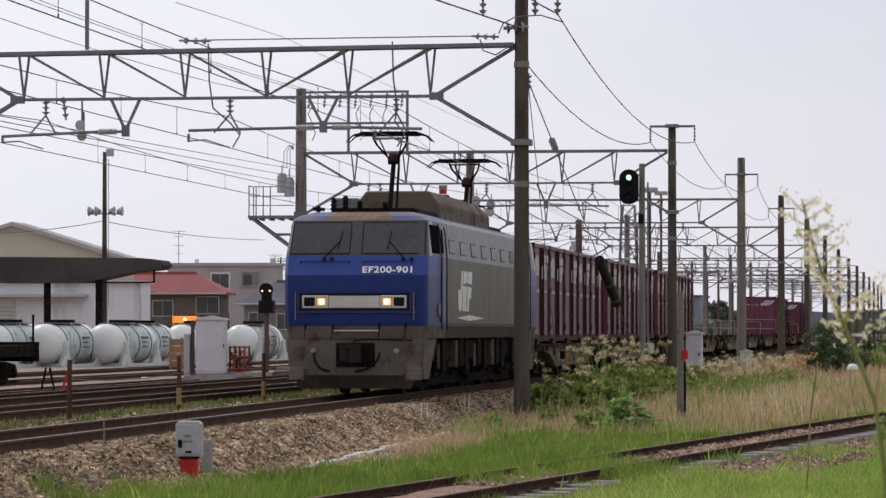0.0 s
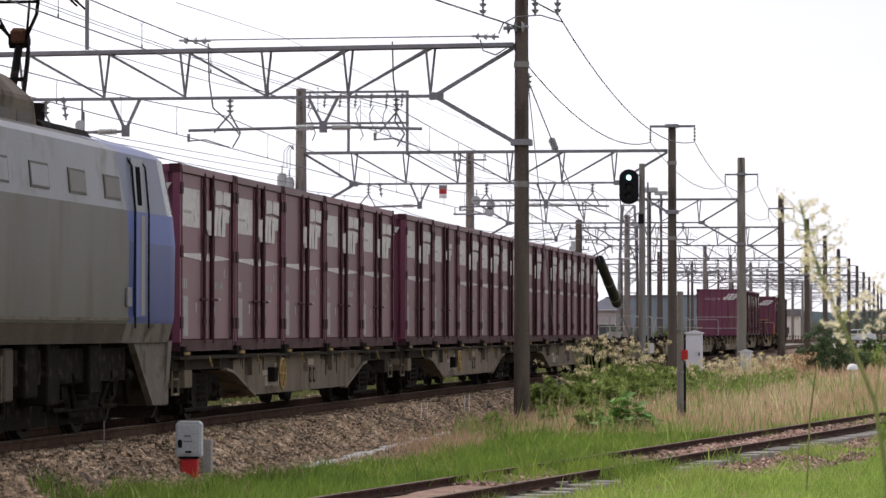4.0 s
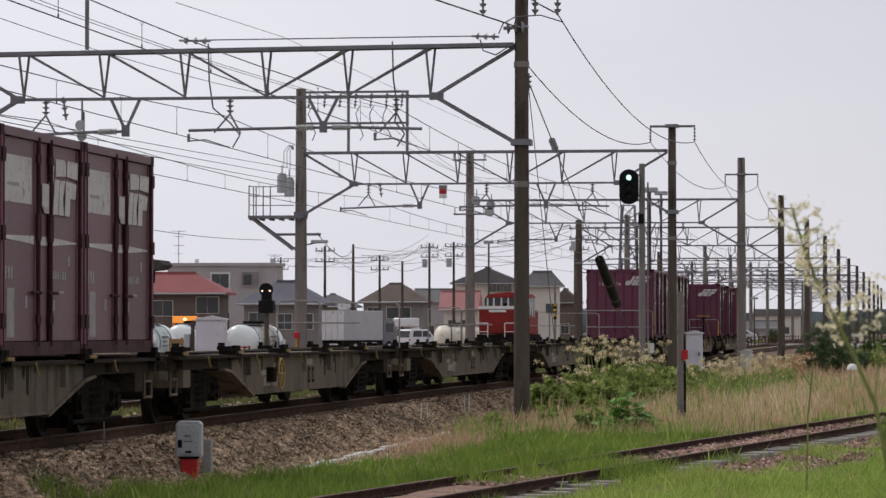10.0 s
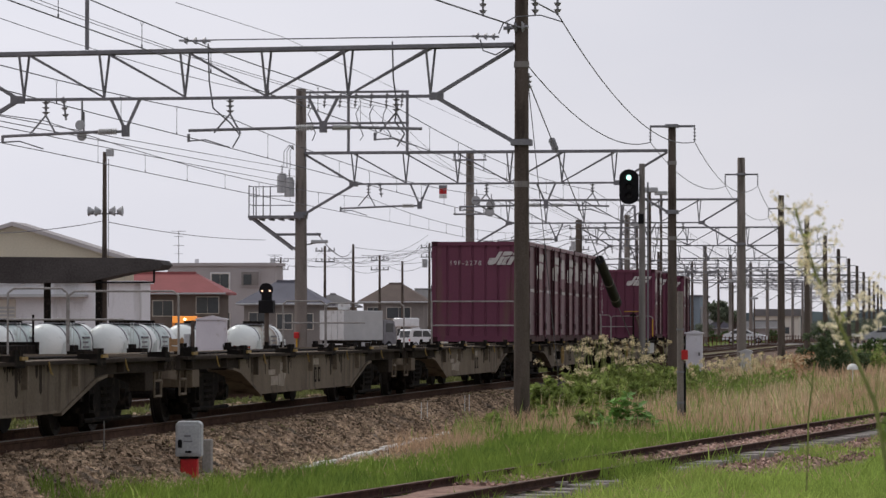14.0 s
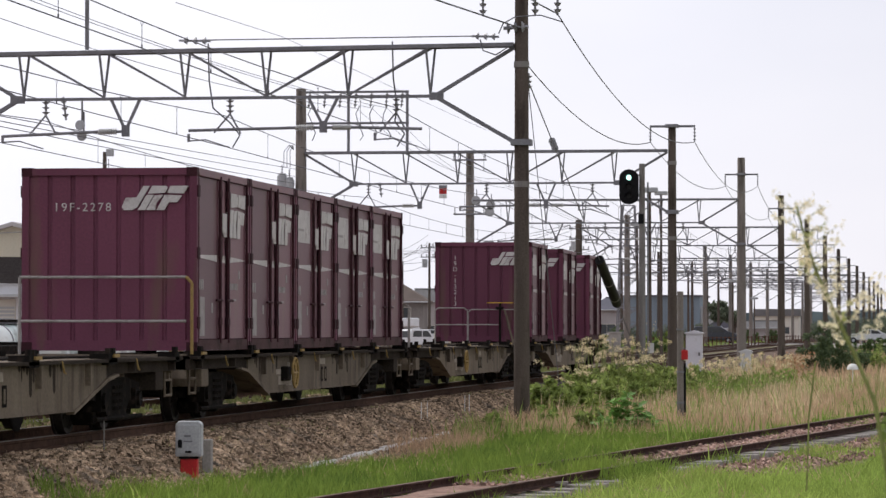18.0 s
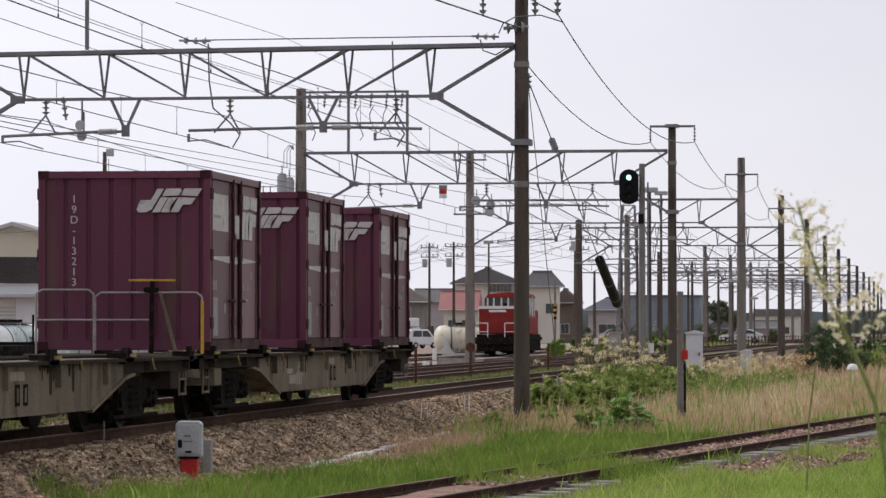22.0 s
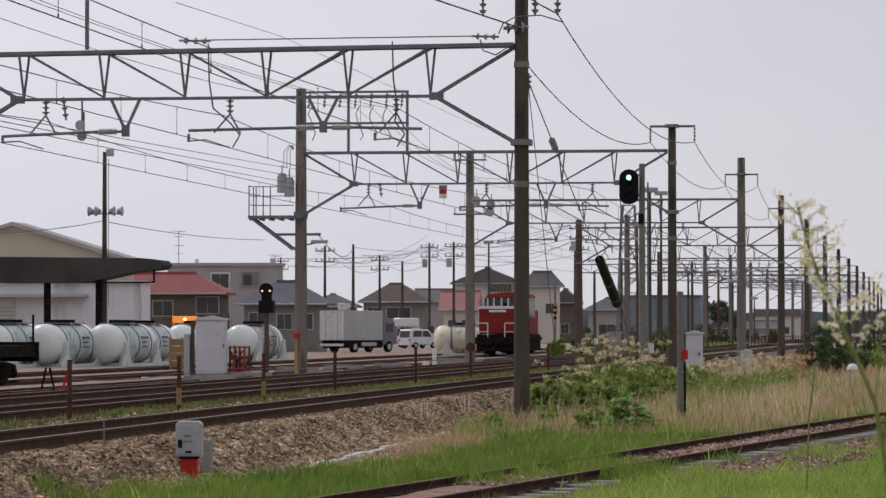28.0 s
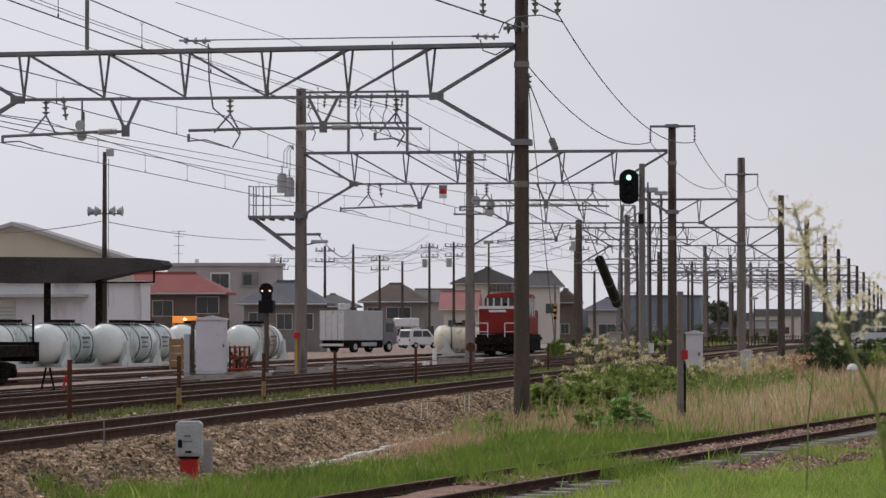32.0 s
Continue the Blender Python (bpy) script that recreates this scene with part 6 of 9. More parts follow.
r0 = random.Random(11)
for k, (x, y, w, h) in enumerate(((-8.05, 74.5, 0.9, 1.0), (-7.7, 77, 1.2, 1.1), (-7.9, 80, 1.4, 1.5), (-7.3, 79, 1.1, 0.8), (-7.9, 84, 1.5, 1.75), (-7.4, 87, 1.4, 1.35), (-7.9, 90, 1.6, 1.75), (-7.0, 85, 1.1, 0.8), (-7.3, 94, 1.4, 1.2),
                                   (-7.9, 97, 1.5, 1.6), (-7.6, 101, 1.4, 0.95), (-7.0, 99, 1.2, 0.6), (-7.8, 108, 1.4, 0.8), (-7.2, 112, 1.3, 0.6), (-7.7, 118, 1.5, 0.75), (-6.9, 108, 1.1, 0.5))):
    weed_bush(x, y, w * 1.25, h, 50, 24 if h > 1.05 else 0, 30 + k, "green weeds with pale seed heads beside the track" if h > 1.05 else "low leafy green weeds in the grass", "leaf_mid", 0.085)


def broad_bush(x, y, w, h, seed):
    """A low spreading bush of broad lobed leaves on fanned stems."""
    t = thing("shrub", "low bush with broad fresh green leaves", "bush", "lineside bushes", pose(x, y, ground_z(x, y)))
    r = random.Random(seed)
    stems, cloud = bmesh.new(), bmesh.new()
    for k in range(34):
        a, d = r.uniform(0, 6.3), r.random() ** 0.6
        top = Vector((0.5 * w * d * math.cos(a), 0.4 * w * d * math.sin(a), h * (1.0 - 0.72 * d) * r.uniform(0.75, 1.05)))
        rod(stems, (top.x * 0.3, top.y * 0.3, -0.02), top, 0.010, 4, 0.005, False)
        for f in (0.55, 0.8, 1.0):
            p = Vector((top.x * (0.3 + 0.7 * f), top.y * (0.3 + 0.7 * f), top.z * f))
            for j in range(3):
                m = Matrix.Translation(p) @ Euler((r.uniform(-0.5, 0.7), r.uniform(-0.5, 0.5), r.uniform(0, 6.3))).to_matrix().to_4x4()
                q = r.uniform(0.07, 0.12)
                rim = [(0, 0, 0), (0.55, 0.35, 0.10), (0.35, 0.75, 0.04), (0.55, 1.2, 0.0), (0.18, 1.35, -0.08), (0, 1.9, -0.2), (-0.18, 1.35, -0.08), (-0.55, 1.2, 0.0), (-0.35, 0.75, 0.04), (-0.55, 0.35, 0.10)]
                v = [cloud.verts.new(m @ Vector((u * q, v2 * q, w2 * q))) for u, v2, w2 in rim]
                for i2 in range(1, 9):
                    cloud.faces.new((v[0], v[i2], v[i2 + 1]))
    tagged(part("stem", stems, M["stem"], t), kind="stuff")
    tagged(no_recalc("foliage", cloud, M["leaf_fresh"], t), kind="stuff")


broad_bush(-5.45, 63.6, 1.25, 0.88, 78)
weed_bush(-6.2, 64.2, 0.6, 0.6, 26, 0, 72, "low olive weed in the grass", "leaf_mid")
weed_bush(-7.6, 62.5, 0.7, 0.45, 40, 0, 73, "low leafy green weeds in the grass", "leaf_mid")
weed_bush(-7.6, 70.0, 0.7, 0.4, 14, 0, 74, "low leafy green weeds in the grass", "leaf")
weed_bush(-4.3, 150.0, 2.2, 2.75, 80, 0, 75, "dark evergreen shrub standing in the dry grass", "leaf_dark", 0.075)
weed_bush(-3.6, 158.0, 2.2, 1.5, 40, 0, 76, "dark evergreen shrub standing in the dry grass", "leaf_dark", 0.085)
weed_bush(-2.6, 165.0, 2.6, 1.3, 40, 0, 77, "dark green shrub at the edge of the dry grass", "leaf_mid", 0.085)
weed_bush(-1.3, 175.0, 3.0, 1.5, 40, 0, 78, "dark green shrub at the edge of the dry grass", "leaf_dark", 0.09)
for k, (x, y, h) in enumerate(((-5.6, 92, 0.85), (-5.1, 98, 0.9), (-5.8, 101, 0.9), (-4.7, 104, 0.95), (-5.2, 112, 1.0), (-4.4, 117, 1.0), (-5.9, 108, 0.95))):
    weed_bush(x, y, 1.5, h + 0.2, 9, 30, 90 + k, "dry weeds with pale seed plumes in the grass")

# ---- lineside equipment ----
def relay_box():
    t = thing("lineside_box", "small grey electrical box on a red post beside the ballast", "electrical box", at=pose(-9.05, 42.6, -0.60, 0, 0, 6))
    part("post", quick(box, -0.105, 0.105, -0.09, 0.09, -0.05, 0.32), M["red_paint"], t, "red painted post", bevel=0.012)
    bm = bmesh.new()
    prism(bm, [(-0.16, 0.32), (0.16, 0.32), (0.16, 0.72), (0.12, 0.755), (-0.12, 0.755), (-0.16, 0.72)], -0.13, 0.13, "Y")
    body = part("housing", bm, M["box_grey"], t, bevel=0.01)
    part("door", quick(box, -0.14, 0.14, -0.142, -0.125, 0.35, 0.71), M["box_grey"], body, bevel=0.005)
    part("latch", quick(box, -0.125, -0.075, -0.175, -0.14, 0.43, 0.53), M["black"], body, bevel=0.008)
    bm = bmesh.new()
    box(bm, -0.05, 0.03, -0.146, -0.141, 0.56, 0.585)
    box(bm, -0.06, 0.05, -0.146, -0.141, 0.50, 0.515)
    part("print", bm, M["steel"], body)
    part("keyhole_plate", quick(box, -0.04, 0.04, -0.15, -0.14, 0.365, 0.39), M["black"], body)
    part("base_plate", quick(box, -0.12, 0.12, -0.1, 0.1, 0.29, 0.325), M["black"], t)


relay_box()
t = thing("concrete_post", "short weathered concrete marker post", "post", at=pose(-9.03, 43.6, -0.6))
part("shaft", quick(box, -0.06, 0.06, -0.06, 0.06, -0.05, 0.50), M["concrete"], t, bevel=0.01)
t = thing("concrete_post", "short weathered concrete marker post", "post", at=pose(-10.0, 37.7, -0.55))
part("shaft", quick(box, -0.09, 0.09, -0.09, 0.09, -0.05, 0.22), M["concrete"], t, bevel=0.01)
trough = thing("cable_trough", "pale concrete cable trough along the foot of the ballast", "trough", kind="structure")
for k in range(19):
    bm = bmesh.new()
    box(bm, -8.42 - 0.0165 * k, -8.34 - 0.0165 * k, 46.8 + k * 0.97, 47.74 + k * 0.97, -0.75, -0.565 + 0.015 * math.sin(k * 1.7))
    part("lid", bm, M["concrete_white"], trough, bevel=0.008)
for k, (x, y, h) in enumerate(((-9.75, 41.0, 0.40), (-9.35, 64.7, 0.35), (-9.35, 65.5, 0.35), (-9.3, 70.5, 0.4), (-9.3, 71.2, 0.4))):
    t = thing("marker_peg", "thin white marker peg in the ballast", "peg", "marker pegs", pose(x, y, ground_z(x, y)))
    part("peg", quick(rod, (0, 0, -0.05), (0, 0, h), 0.008, 6), M["pole_pale"] if k == 0 else M["white_paint"], t)

t = thing("loose_plank", "weathered pale plank lying across the siding", "plank", at=pose(-4.75, 40.6, -0.5, 0, 0, 4))
part("board", quick(box, -0.55, 0.6, -0.05, 0.05, -0.03, 0.02), M["sleeper_wood"], t, bevel=0.006)

cp = thing("cable_pole", "weathered grey pole with black conduit and red box", "pole", at=pose(-5.2, 74.3, -0.62))
part("shaft", quick(rod, (0, 0, 0), (0, 0, 2.72), 0.075, 12, 0.065), M["pole_grey"], cp, smooth=True)
part("conduit", quick(rod, (0.09, 0.02, 0), (0.09, 0.02, 1.2), 0.03, 8), M["black"], cp)
part("alarm_box", quick(box, 0.03, 0.16, -0.1, 0.06, 1.28, 1.48), M["red_paint"], cp, "red metal box", bevel=0.01)
bm = bmesh.new()
for z in (0.35, 1.0, 1.9):
    rod(bm, (0, 0, z), (0, 0, z + 0.035), 0.085, 12)
part("clamp_bands", bm, M["steel"], cp)


def cabinet(x, y, z, w, d, h, label, turn=0, roof=0.06):
    t = thing("relay_cabinet", label, "cabinet", "relay cabinets", pose(x, y, z, 0, 0, turn))
    part("plinth", quick(box, -w / 2 - 0.04, w / 2 + 0.04, -d / 2 - 0.04, d / 2 + 0.04, -0.1, 0.12), M["concrete"], t)
    body = part("body", quick(box, -w / 2, w / 2, -d / 2, d / 2, 0.12, h - roof), M["cab_white"], t, bevel=0.01)
    n = 2 if w > 1.3 else 1
    for k in range(n):
        a, b = -w / 2 + 0.04 + k * (w - 0.08) / n, -w / 2 + 0.04 + (k + 1) * (w - 0.08) / n
        door = part("door", quick(box, a + 0.01, b - 0.01, -d / 2 - 0.018, -d / 2 - 0.002, 0.2, h - roof - 0.08), M["cab_white"], t, bevel=0.005)
        part("handle", quick(box, b - 0.08, b - 0.04, -d / 2 - 0.05, -d / 2 - 0.015, h * 0.5, h * 0.5 + 0.12), M["black"], door)
    bm = bmesh.new()
    prism(bm, [(-w / 2 - 0.06, h - roof), (w / 2 + 0.06, h - roof), (w / 2 + 0.06, h - roof + 0.03), (0, h + roof), (-w / 2 - 0.06, h - roof + 0.03)], -d / 2 - 0.06, d / 2 + 0.06, "Y")
    part("roof_plate", bm, M["cab_white"], t)
    return t


M["cab_white"] = mat("cabinet_white", (0.60, 0.59, 0.63), (0.51, 0.50, 0.54), 0.5, 0, 1.5, 40, 0.05, dirt=(0.38, 0.36, 0.35), dirt_amount=0.05)
cabinet(-8.45, 128.0, -0.5, 0.58, 0.5, 1.72, "pale grey metal relay cabinet in the weeds")
cabinet(-7.45, 145.0, -0.5, 0.45, 0.4, 0.95, "small grey metal relay cabinet in the dry grass")
t = thing("white_marker", "white rounded marker lying in the dry grass", "marker", at=pose(-2.55, 120, -0.05))
bm = bmesh.new()
lathe(bm, [(0.2, 0), (0.19, 0.08), (0.12, 0.17), (0.04, 0.2)], (0, 0, 0), n=12)
rod(bm, (0, 0, -0.6), (0, 0, 0.02), 0.02, 6)
part("cap", bm, M["white_paint"], t, smooth=True)


# ---- colour light signal ----
M["lamp_green"] = mat("lamp_green", (0.48, 1.0, 0.85), (0.45, 0.98, 0.83), 0.3, glow=2.0)
M["lamp_off"] = mat("lamp_off", (0.008, 0.009, 0.009), (0.005, 0.006, 0.006), 0.5, 0, 3, 10, 0)
sg = thing("railway_signal", "black colour-light signal showing green on a grey post", "signal", at=pose(-8.45, 104.5, -0.5))
part("post", quick(rod, (0, 0, 0), (0, 0, 6.75), 0.105, 14, 0.085), M["pole_pale"], sg, smooth=True)
bm = bmesh.new()
pts = [(-0.38 + 0.29 * math.cos(math.pi * k / 8), 6.33 + 0.25 * math.sin(math.pi * k / 8)) for k in range(9)] + [(-0.38 - 0.29 * math.cos(math.pi * k / 8), 5.78 - 0.25 * math.sin(math.pi * k / 8)) for k in range(9)]
prism(bm, pts, -0.14, -0.11, "Y")
head = part("backboard", bm, M["black"], sg)
part("lamp_case", quick(box, -0.56, -0.2, -0.11, 0.12, 5.62, 6.45), M["black"], sg, bevel=0.02)
for k, z in enumerate((6.33, 6.06, 5.79)):
    lens = part("lens", quick(rod, (-0.38, -0.16, z), (-0.38, -0.13, z), 0.075, 16), M["lamp_green"] if k == 0 else M["lamp_off"], head)
    bm = bmesh.new()
    for j in range(9):
        a, b = math.pi * (j / 9 * 1.2 - 0.1), math.pi * ((j + 1) / 9 * 1.2 - 0.1)
        q = [(-0.38 + 0.1 * math.cos(v), y, z + 0.1 * math.sin(v)) for v, y in ((a, -0.14), (b, -0.14), (b, -0.34), (a, -0.34))]
        bm.faces.new([bm.verts.new(p) for p in q])
    part("hood", bm, M["black"], head)
bm = bmesh.new()
rod(bm, (-0.4, 0, 5.65), (0, 0, 5.65), 0.03, 6)
rod(bm, (-0.4, 0, 6.4), (0, 0, 6.4), 0.03, 6)
part("bracket", bm, M["steel"], sg)
part("number_board", quick(box, 0.2, 0.36, -0.12, -0.1, 1.1, 1.4), M["white_paint"], sg, "small white plate low on the post")
part("number_plate", quick(box, -0.1, 0.06, -0.15, -0.14, 4.95, 5.25), M["black"], sg)
bm = bmesh.new()
rod(bm, (0.16, 0, 0), (0.16, 0, 6.2), 0.015, 5)
rod(bm, (0.16, 0.3, 0), (0.16, 0.3, 6.2), 0.015, 5)
for k in range(18):
    rod(bm, (0.16, 0, 0.4 + k * 0.33), (0.16, 0.3, 0.4 + k * 0.33), 0.01, 5)
part("ladder", bm, M["steel"], sg)

# ---- guy wires of the first mast ----
t = thing("guy_wire", "steel guy wire with insulator and long black guard", "guy wire", "guy wires")
a, b = Vector((-7.9, 69.45, 6.28)), Vector((-7.75, 100.0, -0.6))
part("wire", quick(rod, a, b, 0.012, 5), M["wire"], t)
guard = part("guard", quick(rod, a.lerp(b, 0.481), a.lerp(b, 0.626), 0.115, 12, 0.13), M["black"], t, "black tubular guard")
for f in (0.553, 0.605):
    part("guard_band", quick(rod, a.lerp(b, f), a.lerp(b, f + 0.0025), 0.131, 12), M["pole_pale"], guard)
part("insulator", quick(insulator, a.lerp(b, 0.14), a.lerp(b, 0.17), 0.08, 3), M["porcelain"], t)
t = thing("guy_wire", "thin steel guy wire from mast to ground", "guy wire", "guy wires")
part("wire", quick(rod, (-7.88, 69.4, 6.2), (-7.95, 76.6, -0.6), 0.009, 5), M["wire"], t)
part("insulator", quick(insulator, (-7.88, 69.45, 6.4), (-7.88, 69.45, 6.05), 0.08, 3), M["porcelain"], t)


# ---- the yard ----
M["tank"] = mat("tank_pale_green", (0.74, 0.78, 0.75), (0.62, 0.66, 0.64), 0.3, 0, 0.8, 30, 0.03, dirt=(0.30, 0.29, 0.25), dirt_amount=0.15)
M["tank_barrel"] = mat("tank_barrel_grey", (0.50, 0.58, 0.56), (0.38, 0.46, 0.44), 0.4, 0, 0.8, 30, 0.03, dirt=(0.20, 0.20, 0.18), dirt_amount=0.25)
M["tank_cream"] = mat("tank_cream", (0.74, 0.70, 0.56), (0.62, 0.58, 0.45), 0.4, 0, 0.8, 30, 0.03, dirt=(0.26, 0.17, 0.09), dirt_amount=0.2)
M["tank_rusty"] = mat("tank_stained", (0.48, 0.50, 0.43), (0.34, 0.34, 0.28), 0.45, 0, 0.9, 30, 0.03, dirt=(0.16, 0.10, 0.065), dirt_amount=0.75, streak=3)
M["tank_white"] = mat("tank_frame_white", (0.60, 0.64, 0.62), (0.48, 0.52, 0.50), 0.5, 0, 2, 30, 0.03)
M["rust_red"] = mat("red_oxide", (0.36, 0.10, 0.06), (0.22, 0.065, 0.045), 0.8, 0, 4, 40, 0.2)
M["loco_red"] = mat("shunter_red", (0.25, 0.030, 0.026), (0.17, 0.022, 0.019), 0.65, 0, 1.5, 30, 0.05)
M["orange"] = mat("machine_orange", (0.75, 0.26, 0.04), (0.6, 0.2, 0.03), 0.5, 0, 2, 30, 0.05)
M["crate_wood"] = mat("crate_wood", (0.34, 0.22, 0.12), (0.22, 0.14, 0.075), 0.85, 0, 2, 30, 0.2, streak=0.3)
M["beacon"] = mat("beacon_lamp", (1.0, 0.72, 0.38), (1.0, 0.7, 0.36), 0.4, glow=3.0)
M["light_bar"] = mat("orange_light_bar", (0.95, 0.34, 0.06), (0.8, 0.27, 0.045), 0.4, 0, 2, 20, 0, glow=0.45)
M["dwarf_white"] = mat("dwarf_lamp", (1.0, 0.62, 0.42), (1.0, 0.6, 0.4), 0.4, glow=1.3)
M["truck_white"] = mat("truck_body", (0.62, 0.63, 0.63), (0.52, 0.53, 0.53), 0.45, 0, 1.2, 30, 0.03, dirt=(0.33, 0.32, 0.31), dirt_amount=0.15)
M["truck_grey"] = mat("truck_side", (0.42, 0.43, 0.43), (0.35, 0.36, 0.36), 0.45, 0, 1.2, 30, 0.03)
M["car_white"] = mat("car_white", (0.68, 0.69, 0.70), (0.60, 0.61, 0.62), 0.25, 0, 1, 30, 0)
M["car_silver"] = mat("car_silver", (0.42, 0.43, 0.45), (0.36, 0.37, 0.39), 0.3, 0.4, 1, 30, 0)
M["car_dark"] = mat("car_dark", (0.06, 0.065, 0.075), (0.045, 0.05, 0.06), 0.3, 0.3, 1, 30, 0)
M["tyre"] = mat("tyre", (0.02, 0.02, 0.021), (0.014, 0.014, 0.015), 0.8, 0, 3, 30, 0.1)


def tank_container(x, y, z, turn, body="tank", length=4.6, r=0.95):
    t = thing("tank_container", "pale green tank container with white end cradles" if body == "tank" else "rust-stained pale tank container beside the relay cabinet" if body == "tank_rusty" else "cream and pale green tank container", "tank container", "tank containers", pose(x, y, z, 0, 0, turn))
    prof = [(0.05, -0.42), (r * 0.45, -0.40), (r * 0.75, -0.28), (r * 0.95, -0.08), (r, 0.12), (r, 1.0)]
    for flip in (False, True):
        bm = bmesh.new()
        lathe(bm, [(q, length - h) for q, h in prof[::-1]] if flip else prof, (0, 0, r + 0.14), "Y", 28)
        part("end_dome", bm, M["tank" if body == "tank_rusty" else body], t, smooth=True)
    bm = bmesh.new()
    lathe(bm, [(r - 0.004, 1.0), (r - 0.004, length - 1.0)], (0, 0, r + 0.14), "Y", 28)
    part("barrel", bm, M["tank_barrel"] if body == "tank" else M[body], t, smooth=True)
    for yy in (0.75, length / 2, length - 0.75):
        bm = bmesh.new()
        lathe(bm, [(r, yy - 0.06), (r + 0.02, yy - 0.06), (r + 0.02, yy + 0.06), (r, yy + 0.06)], (0, 0, r + 0.14), "Y", 28)
        part("band", bm, M["steel"], t)
    for yy in (0.35, length - 0.35):
        bm = bmesh.new()
        for s in (-1, 1):
            prism(bm, [(s * 1.16, 0), (s * 0.62, 0), (s * 0.7, 0.22), (s * 0.98, r + 0.2), (s * 1.08, r + 0.2), (s * 1.02, 0.36), (s * 1.16, 0.2)], yy - 0.11, yy + 0.11, "Y")
        box(bm, -0.7, 0.7, yy - 0.1, yy + 0.1, 0.0, 0.18)
        part("cradle", bm, M["tank_white"], t)
        for s in (-1, 1):
            bm = bmesh.new()
            prism(bm, [(yy - 0.62, 0), (yy + 0.62, 0), (yy + 0.62, 0.14), (yy + 0.28, 0.55), (yy + 0.1, 1.25), (yy - 0.1, 1.25), (yy - 0.13, 0.55), (yy - 0.62, 0.14)], *sorted((s * 1.04, s * 1.13)), axis="X")
            part("saddle_plate", bm, M["tank_white"], t)
    for s in (-1, 1):
        part("base_rail", quick(box, *sorted((s * 0.98, s * 1.14)), 0.4, length - 0.4, 0.0, 0.16), M["tank_white"], t)
    bm = bmesh.new()
    box(bm, -0.42, 0.42, 0.5, length - 0.5, 2 * r + 0.15, 2 * r + 0.19)
    part("walkway", bm, M["steel"], t)
    for yy in (1.3, length / 2, length - 1.3):
        part("manhole", quick(rod, (0, yy, 2 * r + 0.1), (0, yy, 2 * r + 0.34), 0.24, 12), M["under"], t)
    bm = bmesh.new()
    for k in range(7):
        rod(bm, (r + 0.08, 0.95, 0.3 + k * 0.27), (r + 0.08, 1.3, 0.3 + k * 0.27), 0.015, 5)
    rod(bm, (r + 0.08, 0.95, 0.1), (r + 0.08, 0.95, 2.1), 0.02, 5)
    rod(bm, (r + 0.08, 1.3, 0.1), (r + 0.08, 1.3, 2.1), 0.02, 5)
    part("ladder", bm, M["tank_white"], t)
    bm = bmesh.new()
    for zz, w in ((1.35, 0.8), (1.12, 0.6), (0.9, 0.7)):
        box(bm, r - 0.06, r + 0.012, length * 0.5 + 0.35, length * 0.5 + 0.35 + w, zz, zz + 0.09)
    part("print", bm, M["steel"], t)
    return t


for x, y in ((-42.8, 157.0), (-41.0, 160.0), (-39.05, 164.0), (-39.8, 172.0), (-39.0, 181.0)):
    tank_container(x, y, -0.45, -9)
tank_container(-37.2, 188.0, -0.45, -9, "tank_rusty")
tank_container(-33.1, 238.0, -0.42, -80, "tank_cream")

# low loading platform under the tanks
t = thing("loading_platform", "low concrete loading strip behind the sidings", "platform", kind="structure")
part("slab", quick(box, -47, -35.0, 120, 215, -0.6, -0.452), M["concrete"], t)

# ---- relay cabinet, dwarf signal, racks, posts ----
cabinet(-26.4, 128.2, -0.45, 1.12, 0.8, 2.2, "large pale grey metal relay cabinet in the yard", turn=8, roof=0.08)
t = thing("cable_riser", "grey steel riser beside the relay cabinet", "post", at=pose(-27.28, 128.0, -0.45))
part("duct", quick(box, -0.11, 0.11, -0.12, 0.12, 0, 1.6), M["box_grey"], t, bevel=0.02)
part("pipe", quick(rod, (0.19, 0.05, 0), (0.19, 0.05, 2.1), 0.075, 10), M["pole"], t)
t = thing("red_rack", "rusty red steel tube rack standing on the ballast", "rack", at=pose(-25.5, 129.0, -0.45, 0, 0, 10))
for k in range(5):
    bm = bmesh.new()
    x = -0.36 + 0.18 * k
    rod(bm, (x, -0.3, 0), (x, -0.3, 1.15), 0.035, 6)
    rod(bm, (x, 0.3, 0), (x, 0.3, 1.15), 0.035, 6)
    rod(bm, (x, -0.3, 1.12), (x, 0.3, 1.12), 0.035, 6)
    part("frame", bm, M["rust_red"] if k % 2 else M["rust"], t)
for z in (0.3, 0.75, 1.1):
    part("crossbar", quick(rod, (-0.4, -0.33, z), (0.4, -0.33, z), 0.03, 6), M["rust_red"], t)
r8 = random.Random(8)
for k in range(34):
    x, z = r8.uniform(-0.36, 0.3), r8.uniform(0.12, 0.95)
    part("stowed_bar", quick(rod, (x, r8.uniform(-0.25, 0.2), z), (x + r8.uniform(-0.15, 0.2), r8.uniform(-0.2, 0.25), z + r8.uniform(-0.3, 0.3)), 0.035, 5), M["rust"] if k % 3 else M["rust_red"], t)

